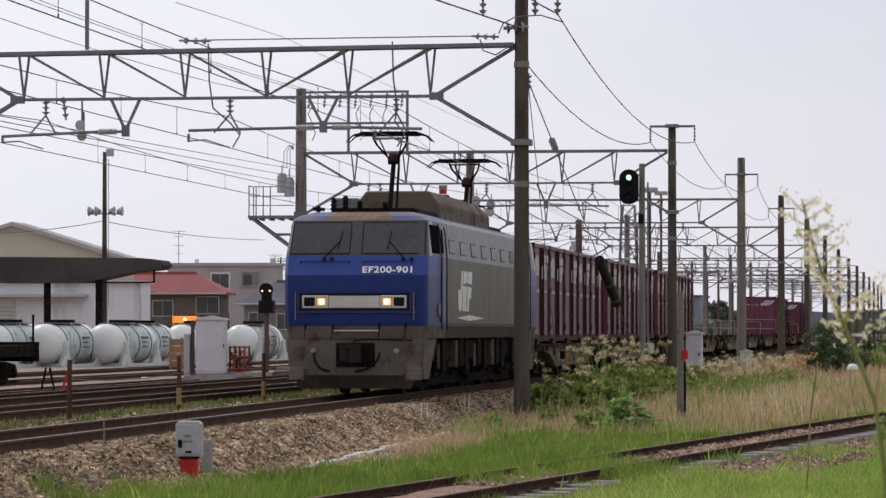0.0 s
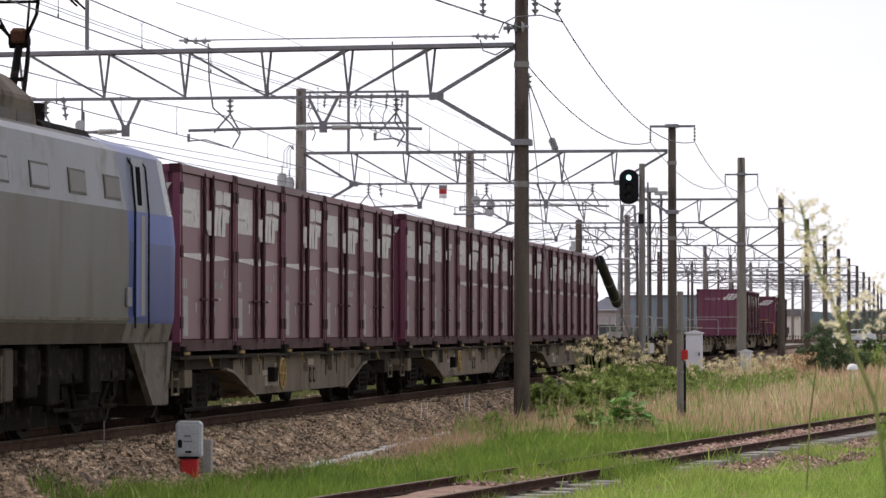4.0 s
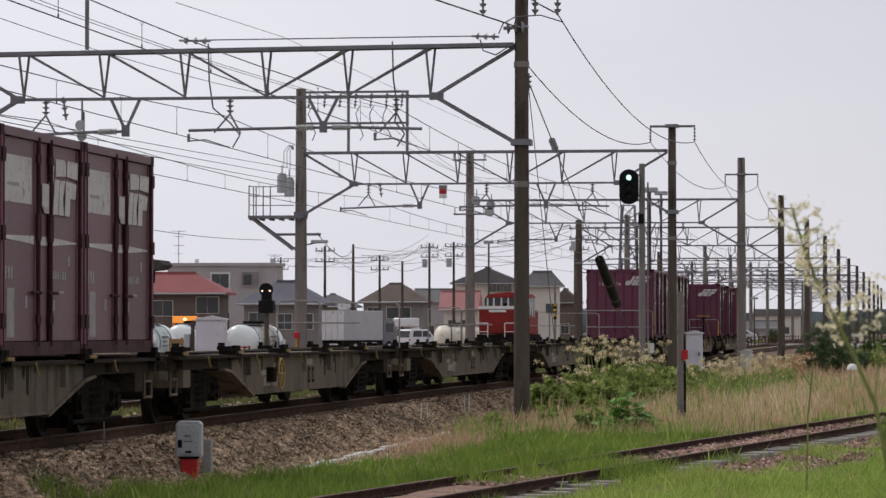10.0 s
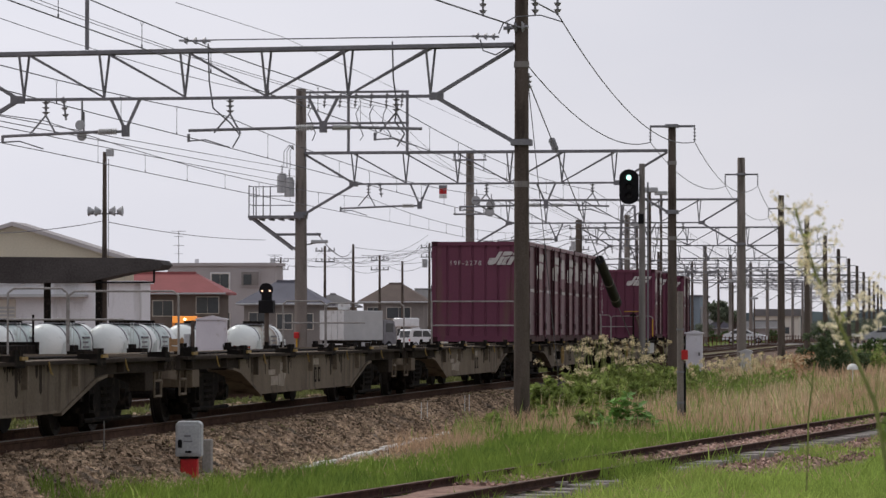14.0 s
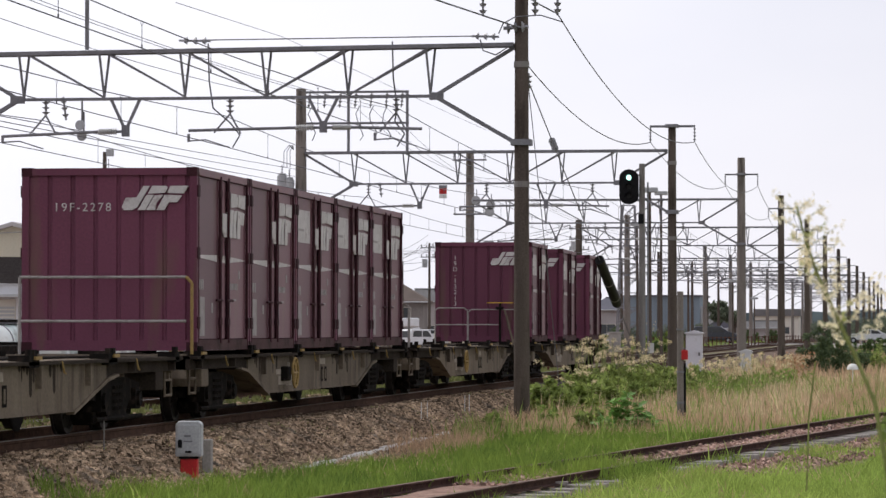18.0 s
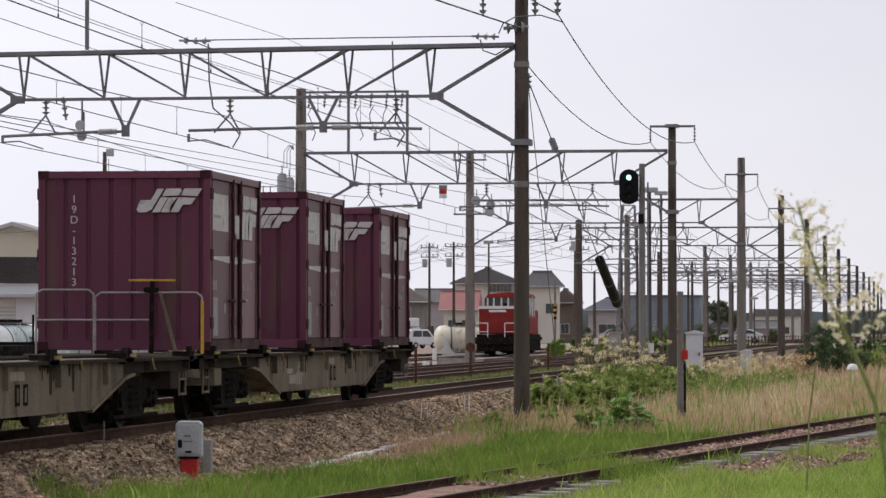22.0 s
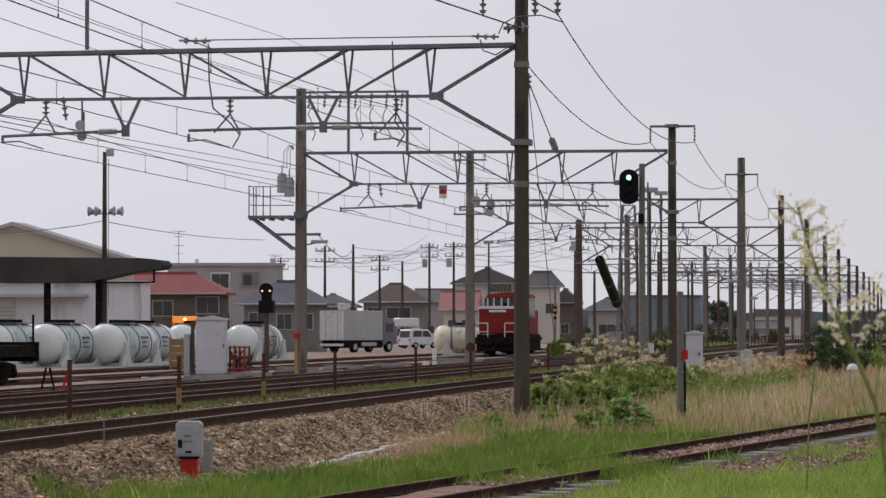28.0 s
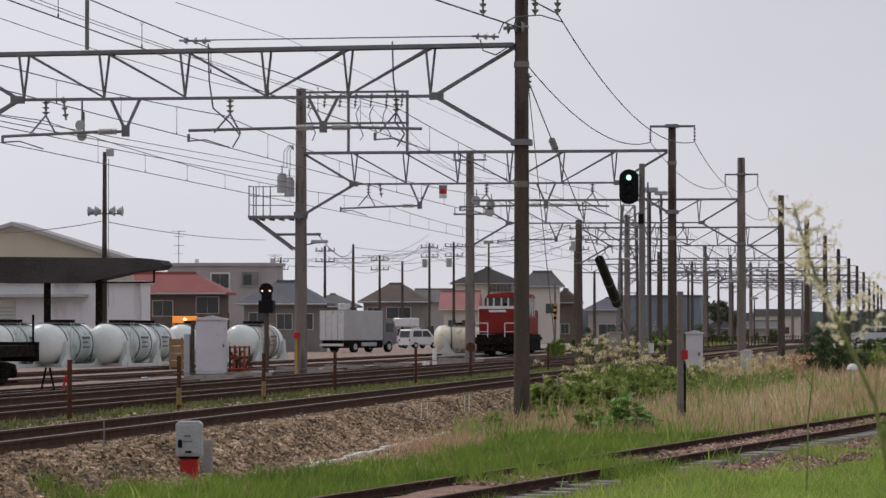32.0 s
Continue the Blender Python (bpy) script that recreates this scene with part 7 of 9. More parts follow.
t = thing("red_tube_stand", "thin red tubes standing beside the relay cabinet", "rack", at=pose(-27.0, 131.0, -0.45))
for x in (-0.1, 0.02, 0.12):
    part("tube", quick(rod, (x, 0, 0), (x, 0.05, 1.25), 0.03, 6), M["rust_red"], t)
part("crossbar", quick(rod, (-0.13, 0.03, 0.95), (0.15, 0.03, 0.95), 0.025, 6), M["rust_red"], t)
t = thing("timber_crate", "brown timber crate standing among the tank containers", "crate", at=pose(-32.4, 150.0, -0.45))
for k in range(4):
    part("board", quick(box, -0.3, 0.3, -0.3, 0.3, 0.12 + k * 0.32, 0.40 + k * 0.32), M["crate_wood"], t, bevel=0.01)
for x in (-0.26, 0.26):
    part("batten", quick(box, x - 0.05, x + 0.05, -0.34, -0.3, 0, 1.42), M["crate_wood"], t)

ds = thing("dwarf_signal", "black round shunting signal with two warm lights", "signal", at=pose(-23.6, 124.4, -0.4))
part("post", quick(rod, (0, 0, 0), (0, 0, 2.5), 0.085, 10), M["pole"], ds)
part("lamp_box", quick(box, -0.27, 0.27, -0.2, 0.2, 2.3, 2.76), M["black"], ds, bevel=0.02)
bm = bmesh.new()
rod(bm, (0.0, -0.14, 3.14), (0.0, -0.08, 3.14), 0.25, 20)
box(bm, -0.18, 0.18, -0.1, 0.1, 2.74, 3.0)
disc = part("disc", bm, M["black"], ds)
for x in (-0.14, 0.14):
    part("lamp", quick(rod, (x, -0.17, 3.10), (x, -0.145, 3.10), 0.035, 12), M["dwarf_white"], disc)

fence = [(53.0, 0), (61.0, 1), (69.0, 1), (77.5, 0), (90.0, 0), (101.0, 2), (112, 0), (122, 0)]
for y, kind in fence:
    t = thing("marker_post", "rusty steel post with a rope between the running lines" if kind != 1 else "dark post with a yellow painted foot", "post", "cess posts", pose(-13.15, y, -0.16))
    part("shaft", quick(rod, (0, 0, 0), (0, 0, 0.98), 0.038, 8), M["rust"], t)
    if kind == 1:
        part("foot_band", quick(rod, (0, 0, 0.12), (0, 0, 0.42), 0.045, 8), M["ochre"], t)
    if kind == 2:
        part("disc", quick(rod, (0, -0.05, 0.95), (0, -0.02, 0.95), 0.14, 14), M["rust"], t)
wire("slack rope strung along the posts", [(-13.15, y, 0.52) for y, _ in fence], 0.008, 0.06, 6)

# ---- mast with transformers and inspection platform ----
tp = thing("transformer_platform", "steel inspection platform with railing on a catenary mast", "platform", at=pose(-20.0, PORTAL_Y[1], 0))
part("deck", quick(box, -1.55, 0.25, -0.35, 0.45, 4.86, 4.95), M["steel"], tp)
for k in range(6):
    part("deck_beam", quick(box, -1.52 + k * 0.32, -1.46 + k * 0.32, -0.35, 0.45, 4.80, 4.862), M["steel"], tp)
for k, x in enumerate((-1.52, -1.29, -1.06, -0.83)):
    bm = bmesh.new()
    rod(bm, (x, -0.33, 4.95), (x, -0.33, 5.9), 0.02, 5)
    part("rail_post", bm, M["steel"], tp)
bm = bmesh.new()
rod(bm, (-1.52, 0.42, 4.95), (-1.52, 0.42, 5.9), 0.02, 5)
for z in (5.3, 5.6, 5.9):
    rod(bm, (-1.52, -0.33, z), (-1.52, 0.42, z), 0.016, 5)
    rod(bm, (-1.52, 0.42, z), (-0.2, 0.42, z), 0.016, 5)
part("railing", bm, M["steel"], tp)
for yy in (-0.28, 0.38):
    bm = bmesh.new()
    bar(bm, (-1.45, yy, 4.86), (-0.1, yy, 3.85), 0.07, 0.07)
    part("strut", bm, M["steel"], tp)
for k, (x, z) in enumerate(((-0.48, 5.68), (-0.24, 5.55))):
    bm = bmesh.new()
    rod(bm, (x, -0.15, z), (x, -0.15, z + 0.55), 0.16, 14)
    rod(bm, (x, -0.15, z + 0.55), (x, -0.15, z + 0.62), 0.12, 14)
    can = part("transformer", bm, M["box_grey"], tp)
    part("bushing", quick(insulator, (x, -0.15, z + 0.6), (x, -0.15, z + 0.9), 0.05, 3), M["porcelain"], can)
bm = bmesh.new()
for s in (0, 1, 2):
    pts = [Vector((-0.42 + 0.1 * s, -0.15, 6.5)), Vector((-0.42 + 0.1 * s, -0.15, 7.0)), Vector((-0.25 + 0.06 * s, -0.15, 7.2)), Vector((-0.1, -0.15, 7.05))]
    for a, b in zip(pts, pts[1:]):
        rod(bm, a, b, 0.012, 5)
part("lead_wires", bm, M["wire"], tp)
bm = bmesh.new()
bar(bm, (-0.75, 0, 4.35), (0.75, 0, 4.35), 0.08, 0.08)
part("crossarm", bm, M["steel"], tp)
t = thing("yard_lamp", "grey arm lamp on a catenary mast", "lamp", at=pose(-19.8, PORTAL_Y[1], 4.0))
part("arm", quick(rod, (0, 0, 0), (0.5, 0, 0.1), 0.025, 6), M["steel"], t)
part("lamp_head", quick(box, 0.25, 0.78, -0.12, 0.08, 0.06, 0.17), M["box_grey"], t, bevel=0.02)
t = thing("mast_conduit", "yellow conduit with a red box at a mast's foot", "conduit", at=pose(-19.98, PORTAL_Y[1] - 0.26, -0.4))
part("pipe", quick(rod, (0, 0, 0), (0, 0, 1.5), 0.03, 8), M["yellow"], t)
part("red_box", quick(box, -0.08, 0.08, -0.1, 0.05, 1.42, 1.62), M["red_paint"], t, bevel=0.02)

# upper frame of switch wires hung on the first two masts
sf = thing("switch_frame", "steel frame with many insulators above the second line", "wire frame", at=pose(0, PORTAL_Y[1], 0))
for x in (-18.35, -16.45):
    part("upright", quick(bar, (x, 0, 6.95), (x, 0, 8.9), 0.08, 0.08), M["steel"], sf)
for z in (8.9, 7.9):
    part("rail", quick(bar, (-20.0, 0, z), (-16.4, 0, z), 0.07, 0.07), M["steel"], sf)
for k in range(7):
    part("insulator", quick(insulator, (-19.6 + k * 0.5, 0.04, 8.88), (-19.65 + k * 0.5, 0.04, 8.4), 0.06, 4), M["porcelain"], sf)

for k, x in enumerate((-19.55, -18.0, -17.55, -17.1)):
    line = [Vector((x, 0.04, 8.45)), Vector((x - 0.12, 0.04, 8.2)), Vector((x - 0.05 * k, 0.04, 7.95)), Vector((x + 0.12, 0.04, 7.6 - 0.1 * (k % 2))), Vector((x + 0.02, 0.04, 7.35))]
    part("jumper", quick(tube, line, 0.016, 6), M["wire"], sf)

# ---- floodlight pole ----
fp = thing("floodlight_pole", "tall slim pole with four floodlights", "floodlight", at=pose(-45.3, 190.5, -0.4))
part("shaft", quick(rod, (0, 0, 0), (0, 0, 11.6), 0.17, 12, 0.11), M["pole"], fp, smooth=True)
part("crossbar", quick(bar, (-0.85, 0, 8.15), (0.95, 0, 8.15), 0.07, 0.07), M["steel"], fp)
for x in (-0.75, -0.35, 0.4, 0.85):
    bm = bmesh.new()
    s = 1 if x > 0 else -1
    lathe(bm, [(0.07, -0.16 * s), (0.12, -0.10 * s), (0.26, 0.12 * s), (0.28, 0.17 * s)], (x, 0, 8.3), "X", 14)
    part("floodlight", bm, M["box_grey"], fp, smooth=True)
part("top_lamp", quick(box, 0.1, 0.5, -0.15, 0.15, 11.35, 11.75), M["box_grey"], fp, bevel=0.03)
part("step_bolts", quick(rod, (0.22, 0, 3), (0.22, 0, 11.2), 0.02, 5), M["steel"], fp)
# round loudspeakers under the portals
for x, y, z in ((-17.0, PORTAL_Y[0] + 0.1, 5.43), (-17.0, PORTAL_Y[0] + 0.25, 5.22), (-19.55, PORTAL_Y[2], 6.95), (-18.9, PORTAL_Y[2], 6.75), (-18.95, PORTAL_Y[2], 6.45)):
    t = thing("loudspeaker", "round grey horn loudspeaker", "loudspeaker", "loudspeakers", pose(x, y, z))
    bm = bmesh.new()
    q = 0.5 if y < 80 else 1.0
    lathe(bm, [(0.20 * q, -0.16 * q), (0.21 * q, -0.12 * q), (0.12 * q, 0.08 * q), (0.07 * q, 0.22 * q), (0.05 * q, 0.3 * q)], (0, 0, 0), "Y", 16)
    part("horn", bm, M["box_grey"], t, smooth=True)
    part("bracket", quick(rod, (0, 0.1, 0.05), (0, 0.1, 0.5), 0.02, 5), M["steel"], t)
t = thing("warning_plate", "small red and white plate hung from a portal", "sign", at=pose(-15.3, PORTAL_Y[1], 5.9))
part("frame", quick(box, -0.13, 0.13, -0.02, 0.02, -0.1, 0.0), M["steel"], t)
part("red_plate", quick(box, -0.12, 0.12, -0.025, 0.01, -0.28, -0.1), M["red_paint"], t)
part("white_plate", quick(box, -0.12, 0.12, -0.025, 0.01, -0.42, -0.285), M["white_paint"], t)

# ---- flat wagon left standing in the yard ----
y0 = thing("yard_flat_wagon", "dark flat wagon standing on a yard siding", "wagon", at=pose(-24.0, 75.5, -0.22))
part("frame", quick(box, -1.25, 1.25, 0, 12.6, 0.82, 1.12), M["under"], y0, bevel=0.02)
for yy in (2.2, 10.2):
    bogie(y0, yy, 1.9, 0.42)
part("end_beam", quick(box, -1.3, 1.3, 12.6, 12.75, 0.7, 1.2), M["under"], y0)
bm = bmesh.new()
rod(bm, (1.15, 12.7, 0.9), (1.15, 12.7, 1.9), 0.03, 6)
part("stanchion", bm, M["under"], y0)
part("coupler", quick(box, -0.15, 0.15, 12.7, 13.2, 0.7, 0.95), M["under"], y0)
t = thing("rail_stop", "dark and red scotch block beside a yard siding", "stop block", at=pose(-23.3, 91.5, -0.42))
bm = bmesh.new()
for s in (-1, 1):
    rod(bm, (s * 0.2, 0, 0), (s * 0.05, 0, 0.7), 0.03, 5)
part("stand", bm, M["under"], t)
bm = bmesh.new()
for s in (-1, 1):
    rod(bm, (0.5 + s * 0.12, 0, 0), (0.5, 0, 0.5), 0.03, 5)
part("red_stand", bm, M["red_paint"], t)


# ---- shunting locomotive ----
def shunter():
    t = thing("diesel_shunter", "red diesel shunting locomotive with white stripe", "locomotive", at=pose(-27.35, 223.0, -0.35))
    part("long_hood", quick(box, -1.2, 1.2, 0.4, 6.2, 1.4, 3.05), M["loco_red"], t, bevel=0.06)
    part("short_hood", quick(box, -1.2, 1.2, 9.2, 13.2, 1.25, 3.0), M["loco_red"], t, bevel=0.06)
    cabp = part("cab", quick(box, -1.4, 1.4, 6.2, 9.2, 1.4, 3.3), M["loco_red"], t, bevel=0.04)
    bm = bmesh.new()
    prism(bm, [(-1.5, 3.78), (-1.3, 4.02), (0, 4.15), (1.3, 4.02), (1.5, 3.78)], 6.0, 9.4, "Y")
    part("cab_roof", bm, M["loco_red"], t)
    for x in (-1.36, -0.95, -0.45, 0.0, 0.45, 0.95, 1.36):
        part("cab_pillar", quick(box, x - 0.05, x + 0.05, 6.13, 6.24, 3.2, 3.82), M["truck_white"], cabp)
    part("sun_visor", quick(bar, (0, 5.95, 3.86), (0, 6.25, 4.0), 1.5, 0.06), M["loco_red"], cabp)
    for y in (6.35, 7.7, 9.05):
        part("cab_pillar", quick(box, 1.38, 1.44, y - 0.06, y + 0.06, 2.5, 3.8), M["truck_white"], cabp)
    part("number_bar", quick(box, -0.55, 0.55, 0.35, 0.40, 2.80, 2.95), M["white_paint"], t)
    part("cab_side_window", quick(box, 1.385, 1.42, 6.6, 8.8, 2.6, 3.4), M["glass_dark"], cabp)
    part("window_band", quick(box, -1.35, 1.35, 6.25, 9.15, 3.28, 3.8), M["glass_dark"], cabp)
    part("hood_band", quick(box, -1.22, 1.22, 0.36, 6.15, 3.02, 3.2), M["white_paint"], t, "white stripe round the hood")
    part("deck", quick(box, -1.4, 1.4, -0.2, 14.0, 1.0, 1.2), M["under"], t, bevel=0.02)
    part("buffer_beam", quick(box, -1.4, 1.4, -0.35, -0.2, 0.75, 1.2), M["under"], t)
    part("skirt", quick(box, -1.3, 1.3, -0.1, 13.8, 0.3, 1.38), M["under"], t, bevel=0.03)
    part("tank", quick(box, -1.25, 1.25, 5.2, 8.4, 0.35, 1.0), M["under"], t, bevel=0.03)
    bm = bmesh.new()
    for x in (-1.3, -0.55, 0.55, 1.3):
        rod(bm, (x, -0.25, 1.0), (x, -0.25, 2.1), 0.03, 6)
    for xa, xb in ((-1.3, -0.55), (0.55, 1.3)):
        rod(bm, (xa, -0.25, 2.1), (xb, -0.25, 2.1), 0.03, 6)
        rod(bm, (xa, -0.25, 1.55), (xb, -0.25, 1.55), 0.025, 6)
    rod(bm, (1.3, -0.2, 2.1), (1.4, 3.0, 1.2), 0.03, 6)
    part("handrail", bm, M["white_paint"], t)
    bm = bmesh.new()
    rod(bm, (0.2, 3.0, 3.0), (0.2, 3.0, 3.4), 0.13, 10)
    part("exhaust", bm, M["under"], t)
    for yy in (2.2, 11.6):
        bogie(t, yy, 1.8, 0.43, True)


shunter()


# ---- road vehicles in the yard ----
def wheel_pair(t, xs, y, r, w=0.2):
    for x in xs:
        tyre = part("wheel", quick(lathe, [(r * 0.55, -w / 2), (r * 0.95, -w / 2), (r, -w * 0.3), (r, w * 0.3), (r * 0.95, w / 2), (r * 0.55, w / 2)], (x, y, r), "X", 16), M["tyre"], t)
        part("rim", quick(rod, (x - w * 0.51, y, r), (x + w * 0.51, y, r), r * 0.56, 12), M["box_grey"], tyre)


def truck():
    t = thing("box_truck", "white and grey box truck parked in the yard", "truck", at=pose(-46.4, 272, -0.45, 0, 0, -27))
    part("cargo_box", quick(box, -1.2, 1.2, 0, 5.2, 0.95, 3.30), M["truck_grey"], t, bevel=0.04)
    for x0, x1 in ((-1.16, -0.02), (0.02, 1.16)):
        d = part("rear_door", quick(box, x0, x1, -0.04, 0.0, 1.0, 3.3), M["truck_white"], t)
        part("door_bar", quick(rod, ((x0 + x1) / 2, -0.07, 1.05), ((x0 + x1) / 2, -0.07, 3.25), 0.02, 5), M["box_grey"], d)
    part("chassis", quick(box, -0.5, 0.5, 0.1, 7.0, 0.55, 0.95), M["under"], t)
    bm = bmesh.new()
    prism(bm, [(5.45, 0.6), (7.2, 0.6), (7.25, 1.5), (7.0, 2.5), (5.45, 2.6)], -1.05, 1.05, "X")
    cabp = part("cab", bm, M["steel"], t, bevel=0.05)
    part("cab_window", quick(box, 1.04, 1.07, 5.8, 6.8, 1.6, 2.3), M["glass_dark"], cabp)
    part("roof_unit", quick(box, 0.2, 0.9, 0.5, 1.2, 3.35, 3.85), M["truck_white"], t, bevel=0.03)
    part("under_guard", quick(box, 1.0, 1.15, 2.4, 4.4, 0.5, 0.8), M["box_grey"], t)
    part("underbody", quick(box, -1.1, 1.1, 0.2, 5.3, 0.35, 0.95), M["under"], t, bevel=0.03)
    part("bumper", quick(box, -1.1, 1.1, -0.1, 0.05, 0.5, 0.7), M["truck_white"], t)
    wheel_pair(t, (-0.95, 0.95), 1.6, 0.45, 0.35)
    wheel_pair(t, (-0.95, 0.95), 6.2, 0.45, 0.3)


truck()


def car(name, label, paint, at, length=4.4, height=1.5, van=False, group="cars"):
    """A parked or driving car, its nose towards +y."""
    t = thing(name, label, "van" if van else "car", group, at)
    l, w, h = length, 0.82, height
    if van:
        out = [(0.0, 0.35), (0.0, 1.0), (0.12, h - 0.12), (0.25, h), (l * 0.62, h), (l * 0.80, 1.15), (l * 0.97, 1.0), (l, 0.7), (l, 0.35)]
        glass = [(0.35, 1.12), (0.45, h - 0.15), (l * 0.60, h - 0.15), (l * 0.74, 1.12)]
    else:
        out = [(0.0, 0.35), (0.0, 0.75), (0.1, 0.95), (0.55, 1.0), (l * 0.24, h - 0.05), (l * 0.40, h), (l * 0.56, h - 0.06), (l * 0.72, 0.98), (l * 0.95, 0.82), (l, 0.6), (l, 0.35)]
        glass = [(0.75, 0.99), (l * 0.26, h - 0.14), (l * 0.40, h - 0.09), (l * 0.54, h - 0.14), (l * 0.67, 0.99)]
    bm = bmesh.new()
    prism(bm, out, -w, w, "X")
    part("body", bm, M[paint], t, bevel=0.05, smooth=True)
    for s in (-1, 1):
        bm = bmesh.new()
        prism(bm, glass, *sorted((s * (w - 0.01), s * (w + 0.008))), axis="X")
        win = part("side_window", bm, M["glass_dark"], t)
        bm = bmesh.new()
        mid = l * 0.41
        box(bm, *sorted((s * w, s * (w + 0.013))), mid - 0.05, mid + 0.05, 0.96, h - 0.08)
        part("pillar", bm, M[paint], win)
    part("windscreen", quick(bar, (0, l * 0.565 if not van else l * 0.645, h - 0.12), (0, l * 0.70 if not van else l * 0.785, 1.04 if not van else 1.22), 1.4, 0.03), M["glass_dark"], t)
    part("rear_window", quick(bar, (0, 0.68 if not van else 0.02, 1.02 if not van else 1.05), (0, l * 0.235 if not van else 0.1, h - 0.16), 1.35, 0.05), M["glass_dark"], t)
    for s in (-1, 1):
        part("tail_light", quick(box, *sorted((s * 0.6, s * 0.8)), -0.02, 0.03, 0.7, 0.9), M["red_paint"], t)
        part("headlight", quick(box, *sorted((s * 0.5, s * 0.78)), l - 0.04, l + 0.015, 0.62, 0.76), M["panel_white"], t)
        part("mirror", quick(box, *sorted((s * w, s * (w + 0.16))), l * 0.66, l * 0.70, 0.98, 1.12), M[paint], t)
    part("bumper", quick(box, -w * 0.95, w * 0.95, -0.05, 0.06, 0.32, 0.55), M[paint], t)
    wheel_pair(t, (-w + 0.08, w - 0.08), l * 0.19, 0.31)
    wheel_pair(t, (-w + 0.08, w - 0.08), l * 0.80, 0.31)
    return t


car("parked_van", "white minivan parked in the yard", "car_white", pose(-50.2, 336, -0.45, 0, 0, -38), 3.9, 1.85, True, "parked vehicles")
t = thing("parked_truck", "small white truck with a raised cab roof box", "truck", at=pose(-52.5, 350, -0.45, 0, 0, -20))
part("cab", quick(box, -0.9, 0.9, 0.4, 2.2, 0.5, 2.1), M["car_white"], t, bevel=0.12)
part("roof_box", quick(box, -1.0, 1.0, -0.2, 1.8, 2.1, 3.0), M["car_white"], t, bevel=0.1)
part("window", quick(box, -0.8, 0.8, 0.36, 0.41, 1.2, 1.9), M["glass_dark"], t)
wheel_pair(t, (-0.75, 0.75), 1.0, 0.35)
t = thing("yard_machine", "orange yard machine with a glowing beacon", "machine", at=pose(-45.8, 214, -0.45))
part("cab", quick(box, -0.78, 0.78, 0, 1.8, 0.7, 2.55), M["orange"], t, bevel=0.06)
part("cab_window", quick(box, -0.6, 0.6, -0.02, 0.02, 1.5, 2.2), M["glass_dark"], t)
lit = part("light_bar", quick(box, -0.75, 0.75, -0.06, 0.3, 2.2, 2.62), M["light_bar"], t, "glowing orange light bar", bevel=0.03)
part("lamp", quick(rod, (0.05, -0.10, 2.42), (0.05, -0.05, 2.42), 0.09, 12), M["beacon"], lit)
part("base", quick(box, -0.9, 0.9, -0.3, 3.0, 0.3, 0.75), M["under"], t, bevel=0.04)
wheel_pair(t, (-0.8, 0.8), 0.4, 0.4)
wheel_pair(t, (-0.8, 0.8), 2.4, 0.4)

t = thing("guarded_pole", "pale pole with a yellow and black striped guard", "pole", at=pose(-25.4, 240, -0.45))
part("shaft", quick(rod, (0, 0, 0), (0, 0, 5.2), 0.09, 8, 0.07), M["pole_pale"], t)
for k in range(6):
    part("guard_band", quick(rod, (0, 0, 2.5 + 0.18 * k), (0, 0, 2.68 + 0.18 * k), 0.115, 10), M["yellow"] if k % 2 else M["black"], t)

# yellow hut boards and yard clutter
r7 = random.Random(4)
for k in range(9):
    x, y = -22.4 - r7.random() * 3, 112 + k * 9
    t = thing("sleeper_pile", "short dark stack of old sleepers on the ballast", "timber stack", "timber stacks", pose(x, y, -0.43, 0, 0, r7.uniform(-12, 12)))
    for j in range(3):
        part("timber", quick(box, -0.9 + 0.05 * j, 0.9, -0.28 + 0.2 * (j % 2), -0.08 + 0.2 * (j % 2), 0.13 * (j // 2), 0.12 + 0.13 * (j // 2)), M["sleeper_wood"], t)


# ---- small white things and cabinets about the yard ----
t = thing("marker_post", "short white painted concrete marker post in the yard", "post", at=pose(-21.1, 150.0, -0.42))
part("shaft", quick(box, -0.09, 0.09, -0.07, 0.07, -0.05, 0.92), M["white_paint"], t, bevel=0.02)
for x, y, w, h in ((-22.9, 160.0, 0.26, 0.28), (-25.4, 157.0, 0.2, 0.14), (-26.6, 118.0, 0.3, 0.12), (-24.9, 140.0, 0.22, 0.12)):
    t = thing("white_block", "small white painted block on the gravel", "block", "white blocks", pose(x, y, -0.44, 0, 0, 17 * x))
    part("block", quick(box, -w / 2, w / 2, -w / 2, w / 2, -0.03, h), M["white_paint"], t, bevel=0.03)
t = thing("plate_post", "white number plate on a thin grey post", "sign", at=pose(-19.95, 212.0, -0.4))
part("post", quick(rod, (0, 0.05, 0), (0, 0.05, 1.3), 0.04, 6), M["steel"], t)
part("plate", quick(box, -0.13, 0.13, -0.01, 0.01, 0.85, 1.2), M["white_paint"], t)
cabinet(-21.6, 240.0, -0.4, 0.85, 0.6, 1.45, "grey relay cabinet beside the far sidings")


